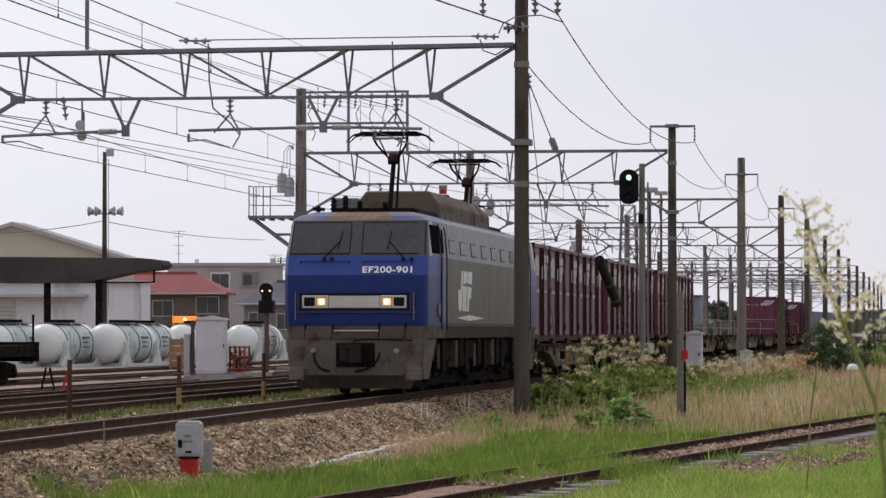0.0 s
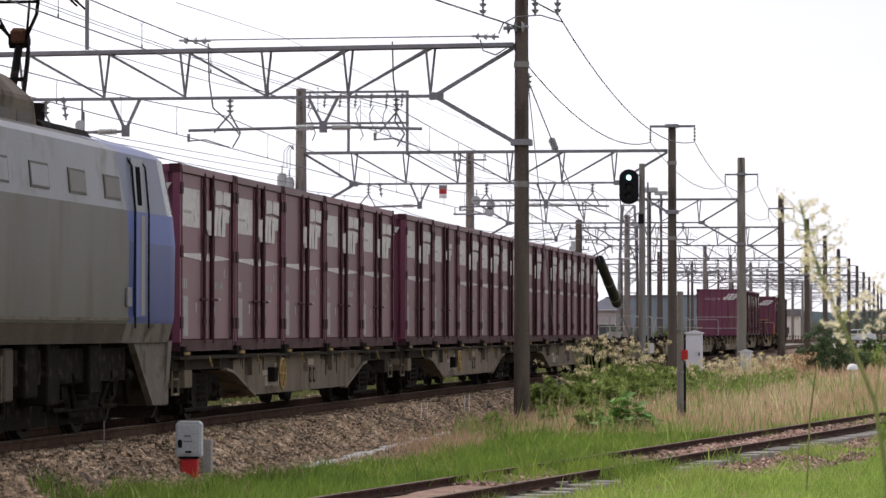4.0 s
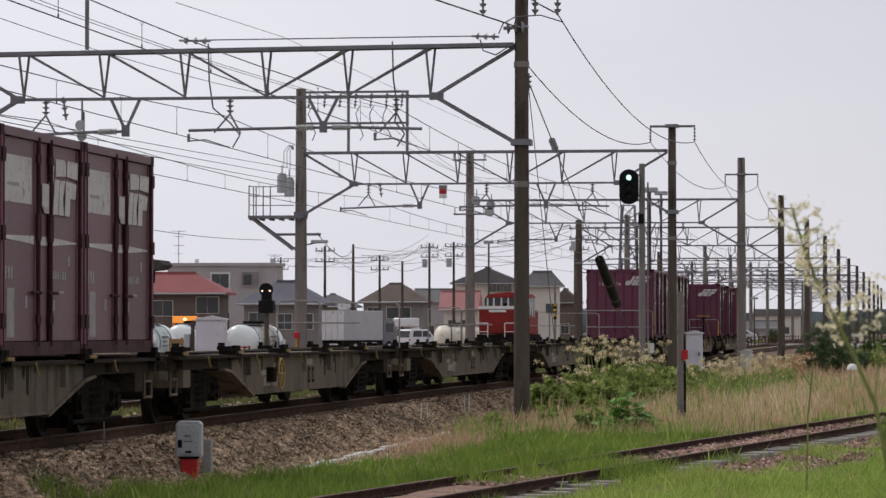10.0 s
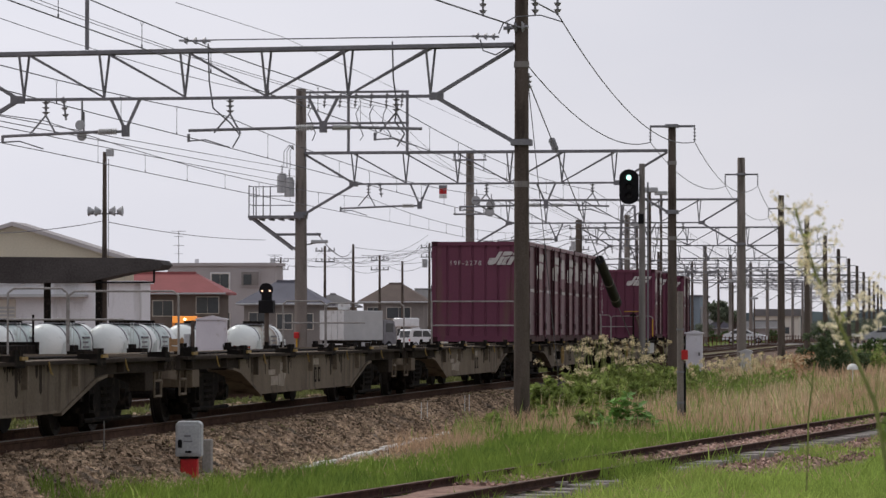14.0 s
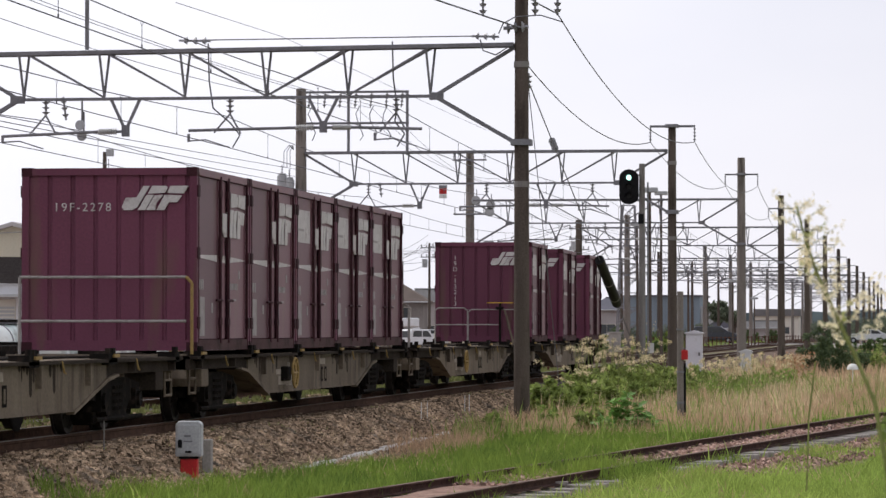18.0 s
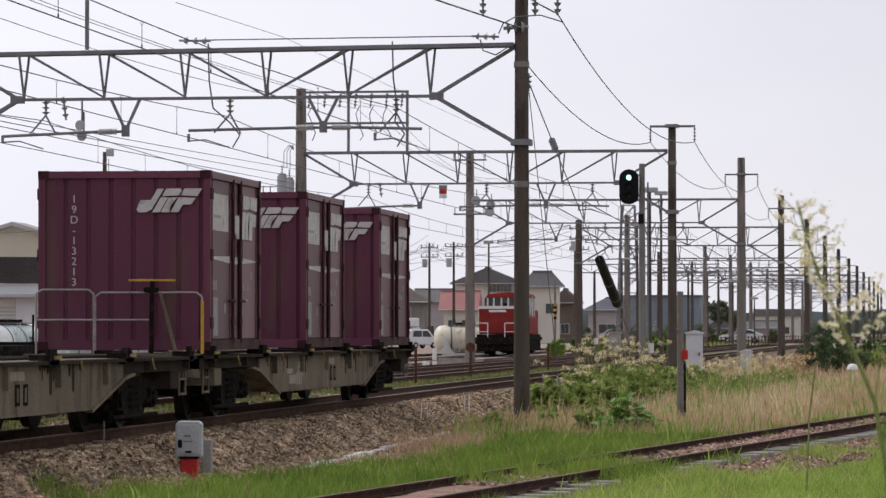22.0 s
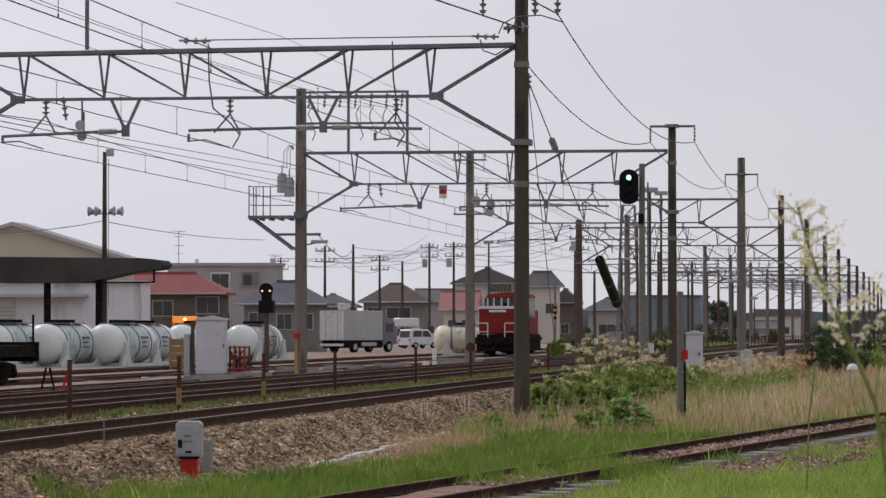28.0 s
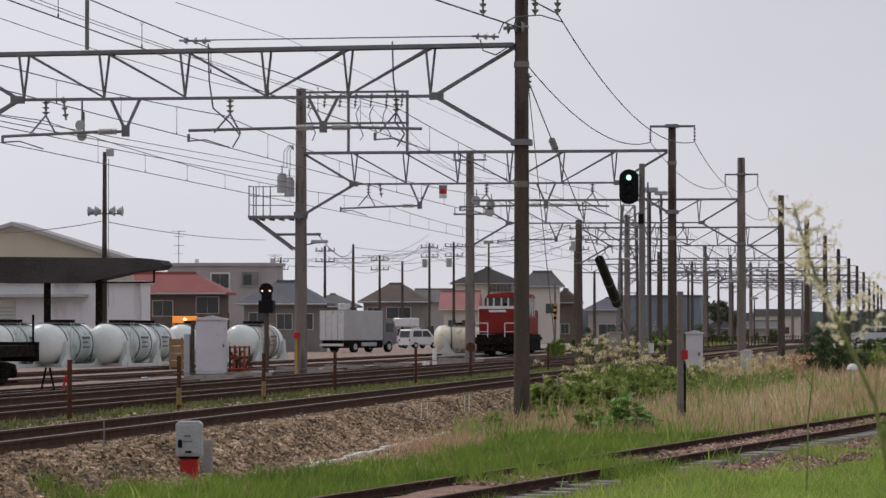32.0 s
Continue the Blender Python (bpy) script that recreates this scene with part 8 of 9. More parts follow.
# ---- the canopy, the town behind the yard, far things ----
M["beige_wall"] = mat("beige_cladding", (0.55, 0.50, 0.39), (0.46, 0.42, 0.33), 0.7, 0, 0.3, 8, 0.05, streak=5)
M["white_wall"] = mat("white_cladding", (0.72, 0.725, 0.74), (0.62, 0.625, 0.64), 0.7, 0, 0.3, 8, 0.05, dirt=(0.36, 0.35, 0.34), dirt_amount=0.15, streak=5)
M["canopy"] = mat("canopy_dark", (0.088, 0.082, 0.079), (0.048, 0.044, 0.043), 0.8, 0, 0.5, 10, 0.1)
M["red_roof"] = mat("red_roof", (0.30, 0.10, 0.10), (0.22, 0.078, 0.076), 0.6, 0, 0.5, 12, 0.1)
M["brown_roof"] = mat("brown_roof", (0.155, 0.125, 0.11), (0.11, 0.09, 0.08), 0.7, 0, 0.5, 12, 0.15)
M["slate_roof"] = mat("slate_roof", (0.14, 0.14, 0.165), (0.10, 0.10, 0.12), 0.6, 0, 0.5, 12, 0.15)
M["pink_roof"] = mat("pink_roof", (0.40, 0.20, 0.19), (0.30, 0.15, 0.145), 0.7, 0, 0.5, 12, 0.1)
M["dark_roof"] = mat("dark_roof", (0.17, 0.165, 0.165), (0.12, 0.117, 0.117), 0.7, 0, 0.5, 12, 0.15)
M["grey_wall"] = mat("grey_render", (0.41, 0.385, 0.38), (0.33, 0.31, 0.305), 0.85, 0, 0.4, 10, 0.1)
M["tan_wall"] = mat("tan_render", (0.33, 0.29, 0.235), (0.27, 0.235, 0.19), 0.85, 0, 0.4, 10, 0.1)
M["dim_wall"] = mat("dim_grey_render", (0.27, 0.25, 0.235), (0.19, 0.175, 0.165), 0.85, 0, 0.4, 10, 0.1)
M["pale_wall"] = mat("pale_render", (0.62, 0.59, 0.52), (0.52, 0.49, 0.43), 0.85, 0, 0.4, 10, 0.1)
M["brown_wall"] = mat("brown_timber", (0.17, 0.14, 0.12), (0.12, 0.10, 0.085), 0.85, 0, 0.6, 10, 0.1)
M["blue_clad"] = mat("blue_grey_cladding", (0.22, 0.27, 0.31), (0.175, 0.215, 0.25), 0.6, 0, 0.3, 8, 0.05, streak=4)
M["window"] = mat("house_window", (0.075, 0.085, 0.09), (0.05, 0.057, 0.06), 0.12, 0, 0.5, 5, 0)
# distance haze is mixed into the colour of the woods
M["hill"] = mat("far_woods", (0.10, 0.125, 0.13), (0.075, 0.095, 0.105), 0.95, 0, 0.02, 0.3, 0)


def windows_on(t, wall, spots, y, w_mat="window"):
    """Windows on the wall that faces the tracks: (x, z, width, height) each."""
    for x, z, w, h in spots:
        win = part("window", quick(box, x - w / 2 - 0.07, x + w / 2 + 0.07, y - 0.07, y + 0.02, z - 0.07, z + h + 0.07), M["pale_wall"], t)
        part("pane", quick(box, x - w / 2, x - 0.02, y - 0.10, y - 0.06, z, z + h), M[w_mat], win)
        part("pane", quick(box, x + 0.02, x + w / 2, y - 0.10, y - 0.06, z, z + h), M[w_mat], win)


def house(x, y, turn, w, d, eave, ridge, roof, wall, label, hip=True, spots=(), z=-0.5, over=0.6, axis="x"):
    t = thing("house", label, "house", "houses behind the yard", pose(x, y, z, 0, 0, turn))
    body = part("wall", quick(box, -w / 2, w / 2, -d / 2, d / 2, 0, eave), M[wall], t)
    a, b = w / 2 + over, d / 2 + over
    bm = bmesh.new()
    if axis == "x":
        k = (a - b * 0.95) if hip and a > b else (a if not hip else 0.3)
        e = [(-a, -b, eave), (a, -b, eave), (a, b, eave), (-a, b, eave)]
        rg = [(-k, 0, ridge), (k, 0, ridge)]
        fs = [(0, 1, 5, 4), (2, 3, 4, 5), (1, 2, 5), (3, 0, 4)]
    else:
        k = (b - a * 0.95) if hip and b > a else (b if not hip else 0.3)
        e = [(-a, -b, eave), (a, -b, eave), (a, b, eave), (-a, b, eave)]
        rg = [(0, -k, ridge), (0, k, ridge)]
        fs = [(1, 2, 5, 4), (3, 0, 4, 5), (0, 1, 4), (2, 3, 5)]
    v = [bm.verts.new(p) for p in e + rg]
    lo = [bm.verts.new((p[0], p[1], p[2] - 0.18)) for p in e]
    for f in fs:
        bm.faces.new([v[i] for i in f])
    for i in range(4):
        bm.faces.new((v[i], v[(i + 1) % 4], lo[(i + 1) % 4], lo[i]))
    bm.faces.new(lo)
    rf = part("roof", bm, M[roof], t)
    part("ridge_cap", quick(bar, rg[0], rg[1], 0.35, 0.2), M[roof], rf)
    part("gutter", quick(rod, (-a, -b - 0.05, eave - 0.1), (a, -b - 0.05, eave - 0.1), 0.08, 6), M["box_grey"], rf)
    windows_on(t, body, spots, -d / 2)
    return t


# canopy
c = thing("platform_canopy", "dark flat-roofed canopy over the loading platform", "canopy", at=pose(0, 0, 0))
bm = bmesh.new()
prism(bm, [(-75, 5.6), (-42.4, 5.22), (-41.4, 5.1), (-41.2, 4.85), (-41.5, 4.6), (-43.0, 4.45), (-45.6, 3.88), (-50.6, 3.88), (-53, 4.3), (-75, 4.3)], 187, 189.5, "Y")
part("roof", bm, M["canopy"], c)
for x in (-47.85, -44.95, -54.5, -60.0):
    col = part("column", quick(box, x - 0.16, x + 0.16, 187.6, 187.92, -0.45, 4.2), M["under"], c)
    bm = bmesh.new()
    bar(bm, (x, 187.75, 3.75), (x - 0.35, 187.75, 4.2), 0.08, 0.08)
    bar(bm, (x, 187.75, 3.75), (x + 0.35, 187.75, 4.2), 0.08, 0.08)
    part("bracket", bm, M["canopy"], col)
part("drain_pipe", quick(rod, (-41.75, 187.2, 3.9), (-41.75, 187.2, 4.6), 0.06, 6), M["black"], c)
part("drain_pipe", quick(rod, (-45.2, 187.2, 3.9), (-41.75, 187.2, 3.9), 0.05, 6), M["black"], c)
part("tube_light", quick(box, -50.5, -48.0, 188, 188.2, 3.98, 4.08), M["white_paint"], c)
part("tube_light", quick(box, -47.0, -45.2, 188, 188.2, 3.98, 4.08), M["white_paint"], c)

# warehouse
w = thing("warehouse", "beige gabled warehouse with white lower walls", "warehouse", at=pose(0, 0, 0))
bm = bmesh.new()
prism(bm, [(-79.2, -0.5), (-60.7, -0.5), (-60.7, 6.75), (-69.4, 9.4), (-79.2, 6.45)], 262, 265, "Y")
part("gable_wall", bm, M["beige_wall"], w)
bm = bmesh.new()
prism(bm, [(-79.8, 6.4), (-69.4, 9.6), (-60.2, 6.80), (-60.2, 6.5), (-69.4, 9.3), (-79.8, 6.1)], 261.3, 265.5, "Y")
part("roof", bm, M["grey_wall"], w)
bm = bmesh.new()
box(bm, -90, -57.6, 253.5, 257, -0.5, 4.75)
part("annex_wall", bm, M["white_wall"], w)
part("annex_roof", quick(box, -90.3, -57.4, 253.1, 257.3, 4.75, 4.95), M["white_wall"], w)
for x0, x1, z1 in ((-66.6, -63.8, 3.3), (-70.5, -67.0, 3.6), (-63.2, -60.6, 3.4)):
    d = part("shutter", quick(box, x0, x1, 253.4, 253.5, -0.3, z1), M["pale_wall"] if x0 < -68 else M["white_wall"], w)
    bm = bmesh.new()
    for k in range(12):
        box(bm, x0 + 0.05, x1 - 0.05, 253.36, 253.4, -0.2 + k * 0.28, -0.03 + k * 0.28)
    part("shutter_slats", bm, M["truck_grey"] if x0 < -68 else M["white_wall"], d)
part("awning", quick(box, -72, -61.5, 252.1, 253.5, 3.75, 3.95), M["truck_grey"], w)

# apartment block
ap = thing("apartment_block", "flat-roofed grey concrete apartment block", "apartment block", at=pose(0, 0, -0.5))
wall = part("wall", quick(box, -70.5, -60.3, 322, 326, 0, 7.8), M["grey_wall"], ap)
part("parapet", quick(box, -70.7, -60.1, 321.8, 326.2, 7.8, 8.1), M["grey_wall"], ap)
windows_on(ap, wall, [(-68.8, 5.2, 1.6, 1.3), (-65.5, 5.75, 1.6, 1.3), (-68.8, 2.0, 1.6, 1.4), (-65.6, 2.0, 2.0, 1.4), (-61.4, 2.0, 1.2, 1.4)], 322)
part("window_surround", quick(box, -66.45, -64.55, 321.95, 322.02, 5.6, 7.2), M["white_wall"], ap)
rec = part("balcony", quick(box, -63.6, -61.7, 321.85, 322.05, 5.85, 7.4), M["grey_wall"], ap)
# flat darker plate painted in place of the balcony's shaded hollow
part("balcony_opening", quick(box, -63.45, -61.85, 321.78, 321.86, 6.0, 7.25), M["dim_wall"], rec)
part("balcony_window", quick(box, -63.25, -62.5, 321.72, 321.79, 6.05, 7.0), M["window"], rec)
for x in (-68.2, -61.0):
    part("roof_vent", quick(box, x - 0.15, x + 0.15, 324, 324.4, 8.1, 8.5), M["white_wall"], ap)


def antenna(x, y, z, h):
    t = thing("roof_antenna", "thin rooftop television antenna", "antenna", "roof antennas", pose(x, y, z))
    part("mast", quick(rod, (0, 0, 0), (0, 0, h), 0.035, 5), M["steel"], t)
    bm = bmesh.new()
    for k, w in ((0.98, 0.7), (0.82, 0.45), (0.55, 0.5), (0.3, 0.4)):
        rod(bm, (-w, 0, h * k), (w, 0, h * k), 0.02, 4)
    part("elements", bm, M["steel"], t)


antenna(-69.9, 324, 7.58, 3.1)
antenna(-60.7, 324, 7.58, 0.8)

house(-63.2, 285, 3, 11.0, 5, 4.9, 6.55, "red_roof", "brown_wall", "dark timber house with a red hipped roof", spots=((4.5, 3.2, 1.8, 1.3), (0.8, 3.0, 1.6, 1.2)))
house(-51.9, 282, 3, 6.2, 5, 4.0, 5.8, "slate_roof", "dim_wall", "low grey house with a slate-blue hipped roof", spots=((-2.0, 1.7, 1.3, 1.5), (0.2, 1.9, 1.2, 1.2), (2.0, 1.9, 1.0, 1.2)))
house(-58.5, 385, 3, 6.6, 5.5, 5.0, 7.0, "brown_roof", "dim_wall", "bungalow with a brown hipped roof", spots=((0.6, 3.1, 2.6, 1.2), (-2.2, 3.1, 1.2, 1.2)))
house(-68.1, 400, 3, 5.0, 5, 4.6, 6.0, "dark_roof", "tan_wall", "low house with a dark hipped roof", spots=((0, 1.0, 2.0, 1.4),))
house(-60.5, 455, 2, 11, 6, 5.6, 7.2, "dark_roof", "grey_wall", "long grey house with a dark roof", hip=False, spots=((-4, 1.0, 1.6, 1.4), (2, 1.0, 1.6, 1.4)))
house(-55.2, 415, 2, 3.6, 5, 4.3, 6.5, "pink_roof", "pale_wall", "cream house with a pinkish gabled roof", hip=False, spots=((-0.8, 1.7, 0.9, 1.3), (0.8, 1.7, 0.9, 1.3)))
house(-54.4, 435, 2, 8.0, 4, 7.7, 9.6, "dark_roof", "pale_wall", "two-storey cream house with a dark gabled roof", hip=False, spots=((-2.6, 4.6, 1.4, 1.2), (0.4, 4.6, 1.4, 1.2), (2.6, 1.4, 1.4, 1.6)), axis="y")
house(-47.3, 432, 2, 4.2, 2.0, 7.3, 9.1, "dark_roof", "pale_wall", "cream house with a slate hipped roof", spots=((1.2, 3.9, 1.4, 1.2), (-1.2, 1.2, 1.4, 1.4)))
house(-42.6, 470, 2, 5.0, 5, 4.6, 6.2, "slate_roof", "grey_wall", "grey house with a slate hipped roof", spots=((0, 1.2, 2.2, 1.4),))
house(-29.0, 505, 0, 4.8, 5, 2.2, 3.6, "slate_roof", "grey_wall", "small shed with a slate roof", hip=False, axis="y")
house(-24.6, 520, 0, 6, 5, 2.2, 3.2, "dark_roof", "grey_wall", "low dark-roofed shed beside the line", hip=False)

house(-45.9, 447, 2, 3.0, 4, 5.4, 7.1, "brown_roof", "brown_wall", "weathered brown timber house", hip=False, spots=((0, 1.4, 1.0, 1.2),), axis="y")

# blue-grey shed and low white building
b = thing("industrial_shed", "blue-grey corrugated industrial shed", "shed", at=pose(-39.5, 560, -0.5))
part("wall", quick(box, -9.5, 3.4, 0, 22, 0, 7.2), M["blue_clad"], b)
bm = bmesh.new()
for k in range(16):
    box(bm, -9.4 + k * 0.8, -9.3 + k * 0.8, -0.1, 0.0, 0.1, 7.1)
part("wall_ribs", bm, M["blue_clad"], b)
part("roof", quick(box, -9.8, 3.7, -0.4, 22.4, 7.2, 7.45), M["slate_roof"], b)
part("side_wing", quick(box, 3.4, 6.2, 2, 16, 0, 5.6), M["truck_grey"], b)
b = thing("low_building", "long low white building with a dark roof edge", "building", at=pose(-26.8, 640, -0.5))
wall = part("wall", quick(box, -4.4, 3.4, 0, 12, 0, 4.4), M["pale_wall"], b)
part("roof", quick(box, -4.7, 3.7, -0.5, 12.5, 4.4, 5.7), M["dark_roof"], b)
windows_on(b, wall, [(-2.4, 1.2, 1.6, 1.2), (1, 1.2, 1.6, 1.2)], 0)


def utility_pole(x, y, h, arms, label="wooden utility pole with crossarms and insulators", gear=False):
    t = thing("utility_pole", label, "utility pole", "utility poles", pose(x, y, -0.5))
    part("shaft", quick(rod, (0, 0, 0), (0, 0, h), 0.17, 10, 0.11), M["pole"], t, smooth=True)
    for k in range(arms):
        z = h - 0.5 - 1.0 * k
        arm = part("crossarm", quick(bar, (-0.95, 0, z), (0.95, 0, z), 0.1, 0.1), M["steel"], t)
        for x1 in (-0.85, -0.3, 0.4, 0.9):
            part("insulator", quick(rod, (x1, 0, z), (x1, 0, z + 0.32), 0.06, 6), M["porcelain"], arm)
    if gear:
        part("transformer", quick(rod, (-0.5, 0, h - 2.6), (-0.5, 0, h - 1.7), 0.3, 10), M["box_grey"], t)


POLES = [(-56.97, 330, 9.85, 2), (-49.31, 300, 9.25, 0), (-56.39, 360, 9.57, 2), (-52.51, 350, 8.78, 0), (-52.6, 370, 11.09, 2), (-48.63, 360, 10.95, 2), (-32.64, 330, 11.9, 3), (-31.19, 330, 7.37, 0), (-28.44, 420, 9.0, 1), (-29.88, 480, 9.87, 1), (-77.95, 420, 10.7, 2)]
for x, y, h, arms in POLES:
    utility_pole(x, y, h, arms, gear=h > 10.5)
ups = [(x, y, h - 0.5) for x, y, h, arms in POLES if arms >= 2]
for a, b in zip(ups, ups[1:]):
    for dx, dz in ((-0.85, -0.15), (0.4, -0.15), (0.9, -1.1)):
        wire("thin telephone and power wire in the town", [(a[0] + dx, a[1], a[2] + dz), (b[0] + dx, b[1], b[2] + dz)], 0.022, 1.1, 10)
for x, y, h in ((-29.99, 240, 7.76), (-11.8, 150, 7.68), (-14.33, 190, 9.11), (-17.27, 210, 8.02), (-14.31, 260, 5.33), (-16.15, 330, 4.69)):
    t = thing("lamp_post", "slim grey lamp post beside the tracks", "lamp post", "lamp posts", pose(x, y, -0.5))
    part("shaft", quick(rod, (0, 0, 0), (0, 0, h), 0.09, 8, 0.06), M["pole"], t)
    part("lamp_head", quick(box, -0.35, 0.35, -0.15, 0.15, h, h + 0.22), M["box_grey"], t, bevel=0.03)

for a, b, sag in (((-40.4, 150, 5.55), (-45.5, 190.5, 7.34), 0.1), ((-45.1, 190.5, 7.3), (-49.4, 260, 8.1), 0.25), ((-19.4, 110.9, 4.4), (-49.3, 300, 8.5), 0.8), ((-49.3, 300, 8.5), (-49.2, 350, 9.5), 0.3),
                  ((-45.0, 250, 6.4), (-49.2, 350, 10.1), 0.9), ((-48.6, 300, 7.8), (-49.9, 350, 10.9), 0.7), ((-44.6, 250, 6.0), (-49.6, 300, 7.6), 0.4), ((-56.0, 360, 9.0), (-49.9, 350, 10.2), 0.8),
                  ((-52.6, 370, 10.3), (-31.2, 330, 8.9), 1.5), ((-52.6, 370, 9.2), (-32.6, 330, 10.2), 1.9), ((-48.6, 360, 9.9), (-28.4, 420, 8.4), 1.4), ((-57.0, 330, 9.2), (-77.9, 420, 9.8), 1.2), ((-32.6, 330, 11.0), (-29.9, 480, 9.2), 1.2)):
    wire("thin telephone and power wire in the town", [a, b], 0.02, sag, 12)
# a bank of vents on the cream house
t = thing("wall_vents", "row of dark vent pipes on a cream house wall", "vent pipes", at=pose(-52.7, 432.7, 6.1))
for k in range(6):
    part("vent_pipe", quick(rod, (-1.2 + k * 0.48, 0, 0), (-1.15 + k * 0.48, 0, 0.75 + 0.25 * (k % 2)), 0.13, 8), M["dark_roof"], t)
part("vent_rail", quick(bar, (-1.4, 0.15, 0.2), (1.5, 0.15, 0.2), 0.1, 0.14), M["dark_roof"], t)

# lattice radio mast
lm = thing("lattice_mast", "grey lattice radio mast", "mast", at=pose(-25.44, 300, -0.5))
for sx in (-1, 1):
    for sy in (-1, 1):
        part("leg", quick(bar, (sx * 1.0, sy * 1.0, 0), (sx * 0.55, sy * 0.55, 12.5), 0.11, 0.11), M["steel"], lm)
for k in range(10):
    z0, z1 = k * 1.25, (k + 1) * 1.25
    a0, a1 = 1.0 - 0.036 * z0, 1.0 - 0.036 * z1
    for s in (-1, 1):
        part("bracing", quick(bar, (-a0, s * a0, z0), (a1, s * a1, z1), 0.06, 0.06), M["steel"], lm)
        part("bracing", quick(bar, (s * a0, a0, z0), (s * a1, -a1, z1), 0.06, 0.06), M["steel"], lm)
        part("horizontal", quick(bar, (-a1, s * a1, z1), (a1, s * a1, z1), 0.06, 0.06), M["steel"], lm)

# more catenary over the yard
for j, (x, n) in enumerate(((-34.0, 2), (-27.5, 3))):
    for i in range(n):
        y = 340 + 52 * i + 21 * j
        concrete_pole("yard_mast", "slim grey mast of the yard's overhead line", x, y, -0.45, 9.4, 0.16, M["pole"], "yard masts")
        t = thing("yard_beam", "thin lattice beam over the yard tracks", "lattice beam", "yard beams", pose(0, y, 0))
        for z in (6.9, 7.7):
            part("chord", quick(bar, (-8.0 if j else -20, 0, z), (x, 0, z), 0.1, 0.1), M["steel"], t)
        k, a = 0, x
        b = -8.0 if j else -20.0
        while a + 1.6 < b:
            part("lattice_diagonal", quick(bar, (a, 0, 6.9 if k % 2 else 7.7), (a + 1.6, 0, 7.7 if k % 2 else 6.9), 0.06, 0.06), M["steel"], t)
            part("lattice_post", quick(bar, (a, 0, 6.9), (a, 0, 7.7), 0.05, 0.05), M["steel"], t)
            a, k = a + 1.6, k + 1

# trackside fence and brown bank by the road
t = thing("lineside_fence", "low brown post-and-wire fence along the line", "fence", kind="structure")
for k in range(46):
    part("post", quick(rod, (-21.5 + k * 0.18, 255 + k * 3.2, -0.4), (-21.5 + k * 0.18, 255 + k * 3.2, 0.75), 0.05, 5), M["rust"], t)
for z in (0.3, 0.65):
    part("rail", quick(rod, (-21.5, 255, z), (-21.5 + 46 * 0.18, 255 + 46 * 3.2, z), 0.025, 5), M["rust"], t)

# trees and far woods
# paler leaf for the farthest trees, with the haze in its colour
M["leaf_far"] = mat("hazy_tree_leaf", (0.17, 0.195, 0.135), (0.10, 0.12, 0.085), 0.8, 0, 0.8, 8, 0, spread=0.4, island=True, leaf=0.3)


def tree(x, y, h, w, seed, label="dark green leafy tree behind the line", leaf="leaf_dark"):
    t = thing("tree", label, "tree", "trees", pose(x, y, -0.5))
    r = random.Random(seed)
    bm = bmesh.new()
    rod(bm, (0, 0, 0), (0.1, 0, h * 0.5), 0.05 * h, 8, 0.03 * h)
    tips = []
    for _ in range(14):
        a, e = r.uniform(0, 6.3), r.uniform(0.3, 1.0)
        p = Vector((w * 0.4 * math.cos(a) * r.random() ** 0.5, w * 0.4 * math.sin(a), h * (0.42 + 0.5 * e)))
        rod(bm, (0.1, 0, h * 0.42), p, 0.015 * h, 5, 0.006 * h)
        tips.append(p)
    part("trunk", bm, M["pole"], t)
    bm = bmesh.new()
    leaf_cloud(bm, [(p.x, p.y, p.z, w * 0.2) for p in tips], 110, 0.05 * h, 0.8, seed)
    no_recalc("crown", bm, M[leaf], t)


for k, (x, y, h, w) in enumerate(((-27.8, 470, 5.8, 4.0), (-26.2, 480, 4.6, 3.4), (-31.69, 500, 2.6, 3), (-23.83, 330, 2.2, 3), (-27.76, 320, 2.0, 3), (-9.5, 420, 3.0, 6), (-6.66, 430, 3.2, 6), (-12.46, 430, 2.6, 5), (-4.37, 440, 3.4, 7))):
    tree(x, y, h, w, 200 + k, leaf="leaf_far" if y > 310 else "leaf_hedge")
for k, (x, y, w, h, m) in enumerate(((-20.9, 214.0, 1.5, 2.1, "leaf_dark"), (-20.2, 222.0, 1.1, 1.5, "leaf_hedge"), (-22.6, 216.0, 1.3, 1.5, "leaf"), (-22.0, 232.0, 1.6, 1.3, "leaf"), (-17.0, 232.0, 1.6, 1.6, "leaf"), (-16.4, 214.0, 0.9, 1.1, "leaf_hedge"), (-19.0, 240.0, 2.0, 1.3, "leaf"), (-23.8, 225.0, 1.2, 1.0, "leaf"))):
    weed_bush(x, y, w, h, 34, 0, 400 + k, "shaggy bush growing at the edge of the yard", m, 0.10)
t = thing("relay_case", "small pale concrete case with a flat lid among the bushes", "electrical box", at=pose(-19.6, 221.0, ground_z(-19.6, 221.0)))
part("body", quick(box, -0.36, 0.36, -0.25, 0.25, 0, 1.35), M["concrete"], t, bevel=0.03)
part("lid", quick(box, -0.42, 0.42, -0.3, 0.3, 1.35, 1.45), M["concrete"], t, bevel=0.02)
pts = scatter(5000, -33, -19, 300, 420, lambda x, y: patch(x, y, 0.12, 31) > 0.0 and abs(x + 24) > 1.2)
tagged(new("yard_weeds", blades(pts, 0.2, 0.7, 0.10, 0.6, M["leaf"], "yard_weeds")), "green weeds overgrowing the yard's far sidings", "weeds", kind="stuff")
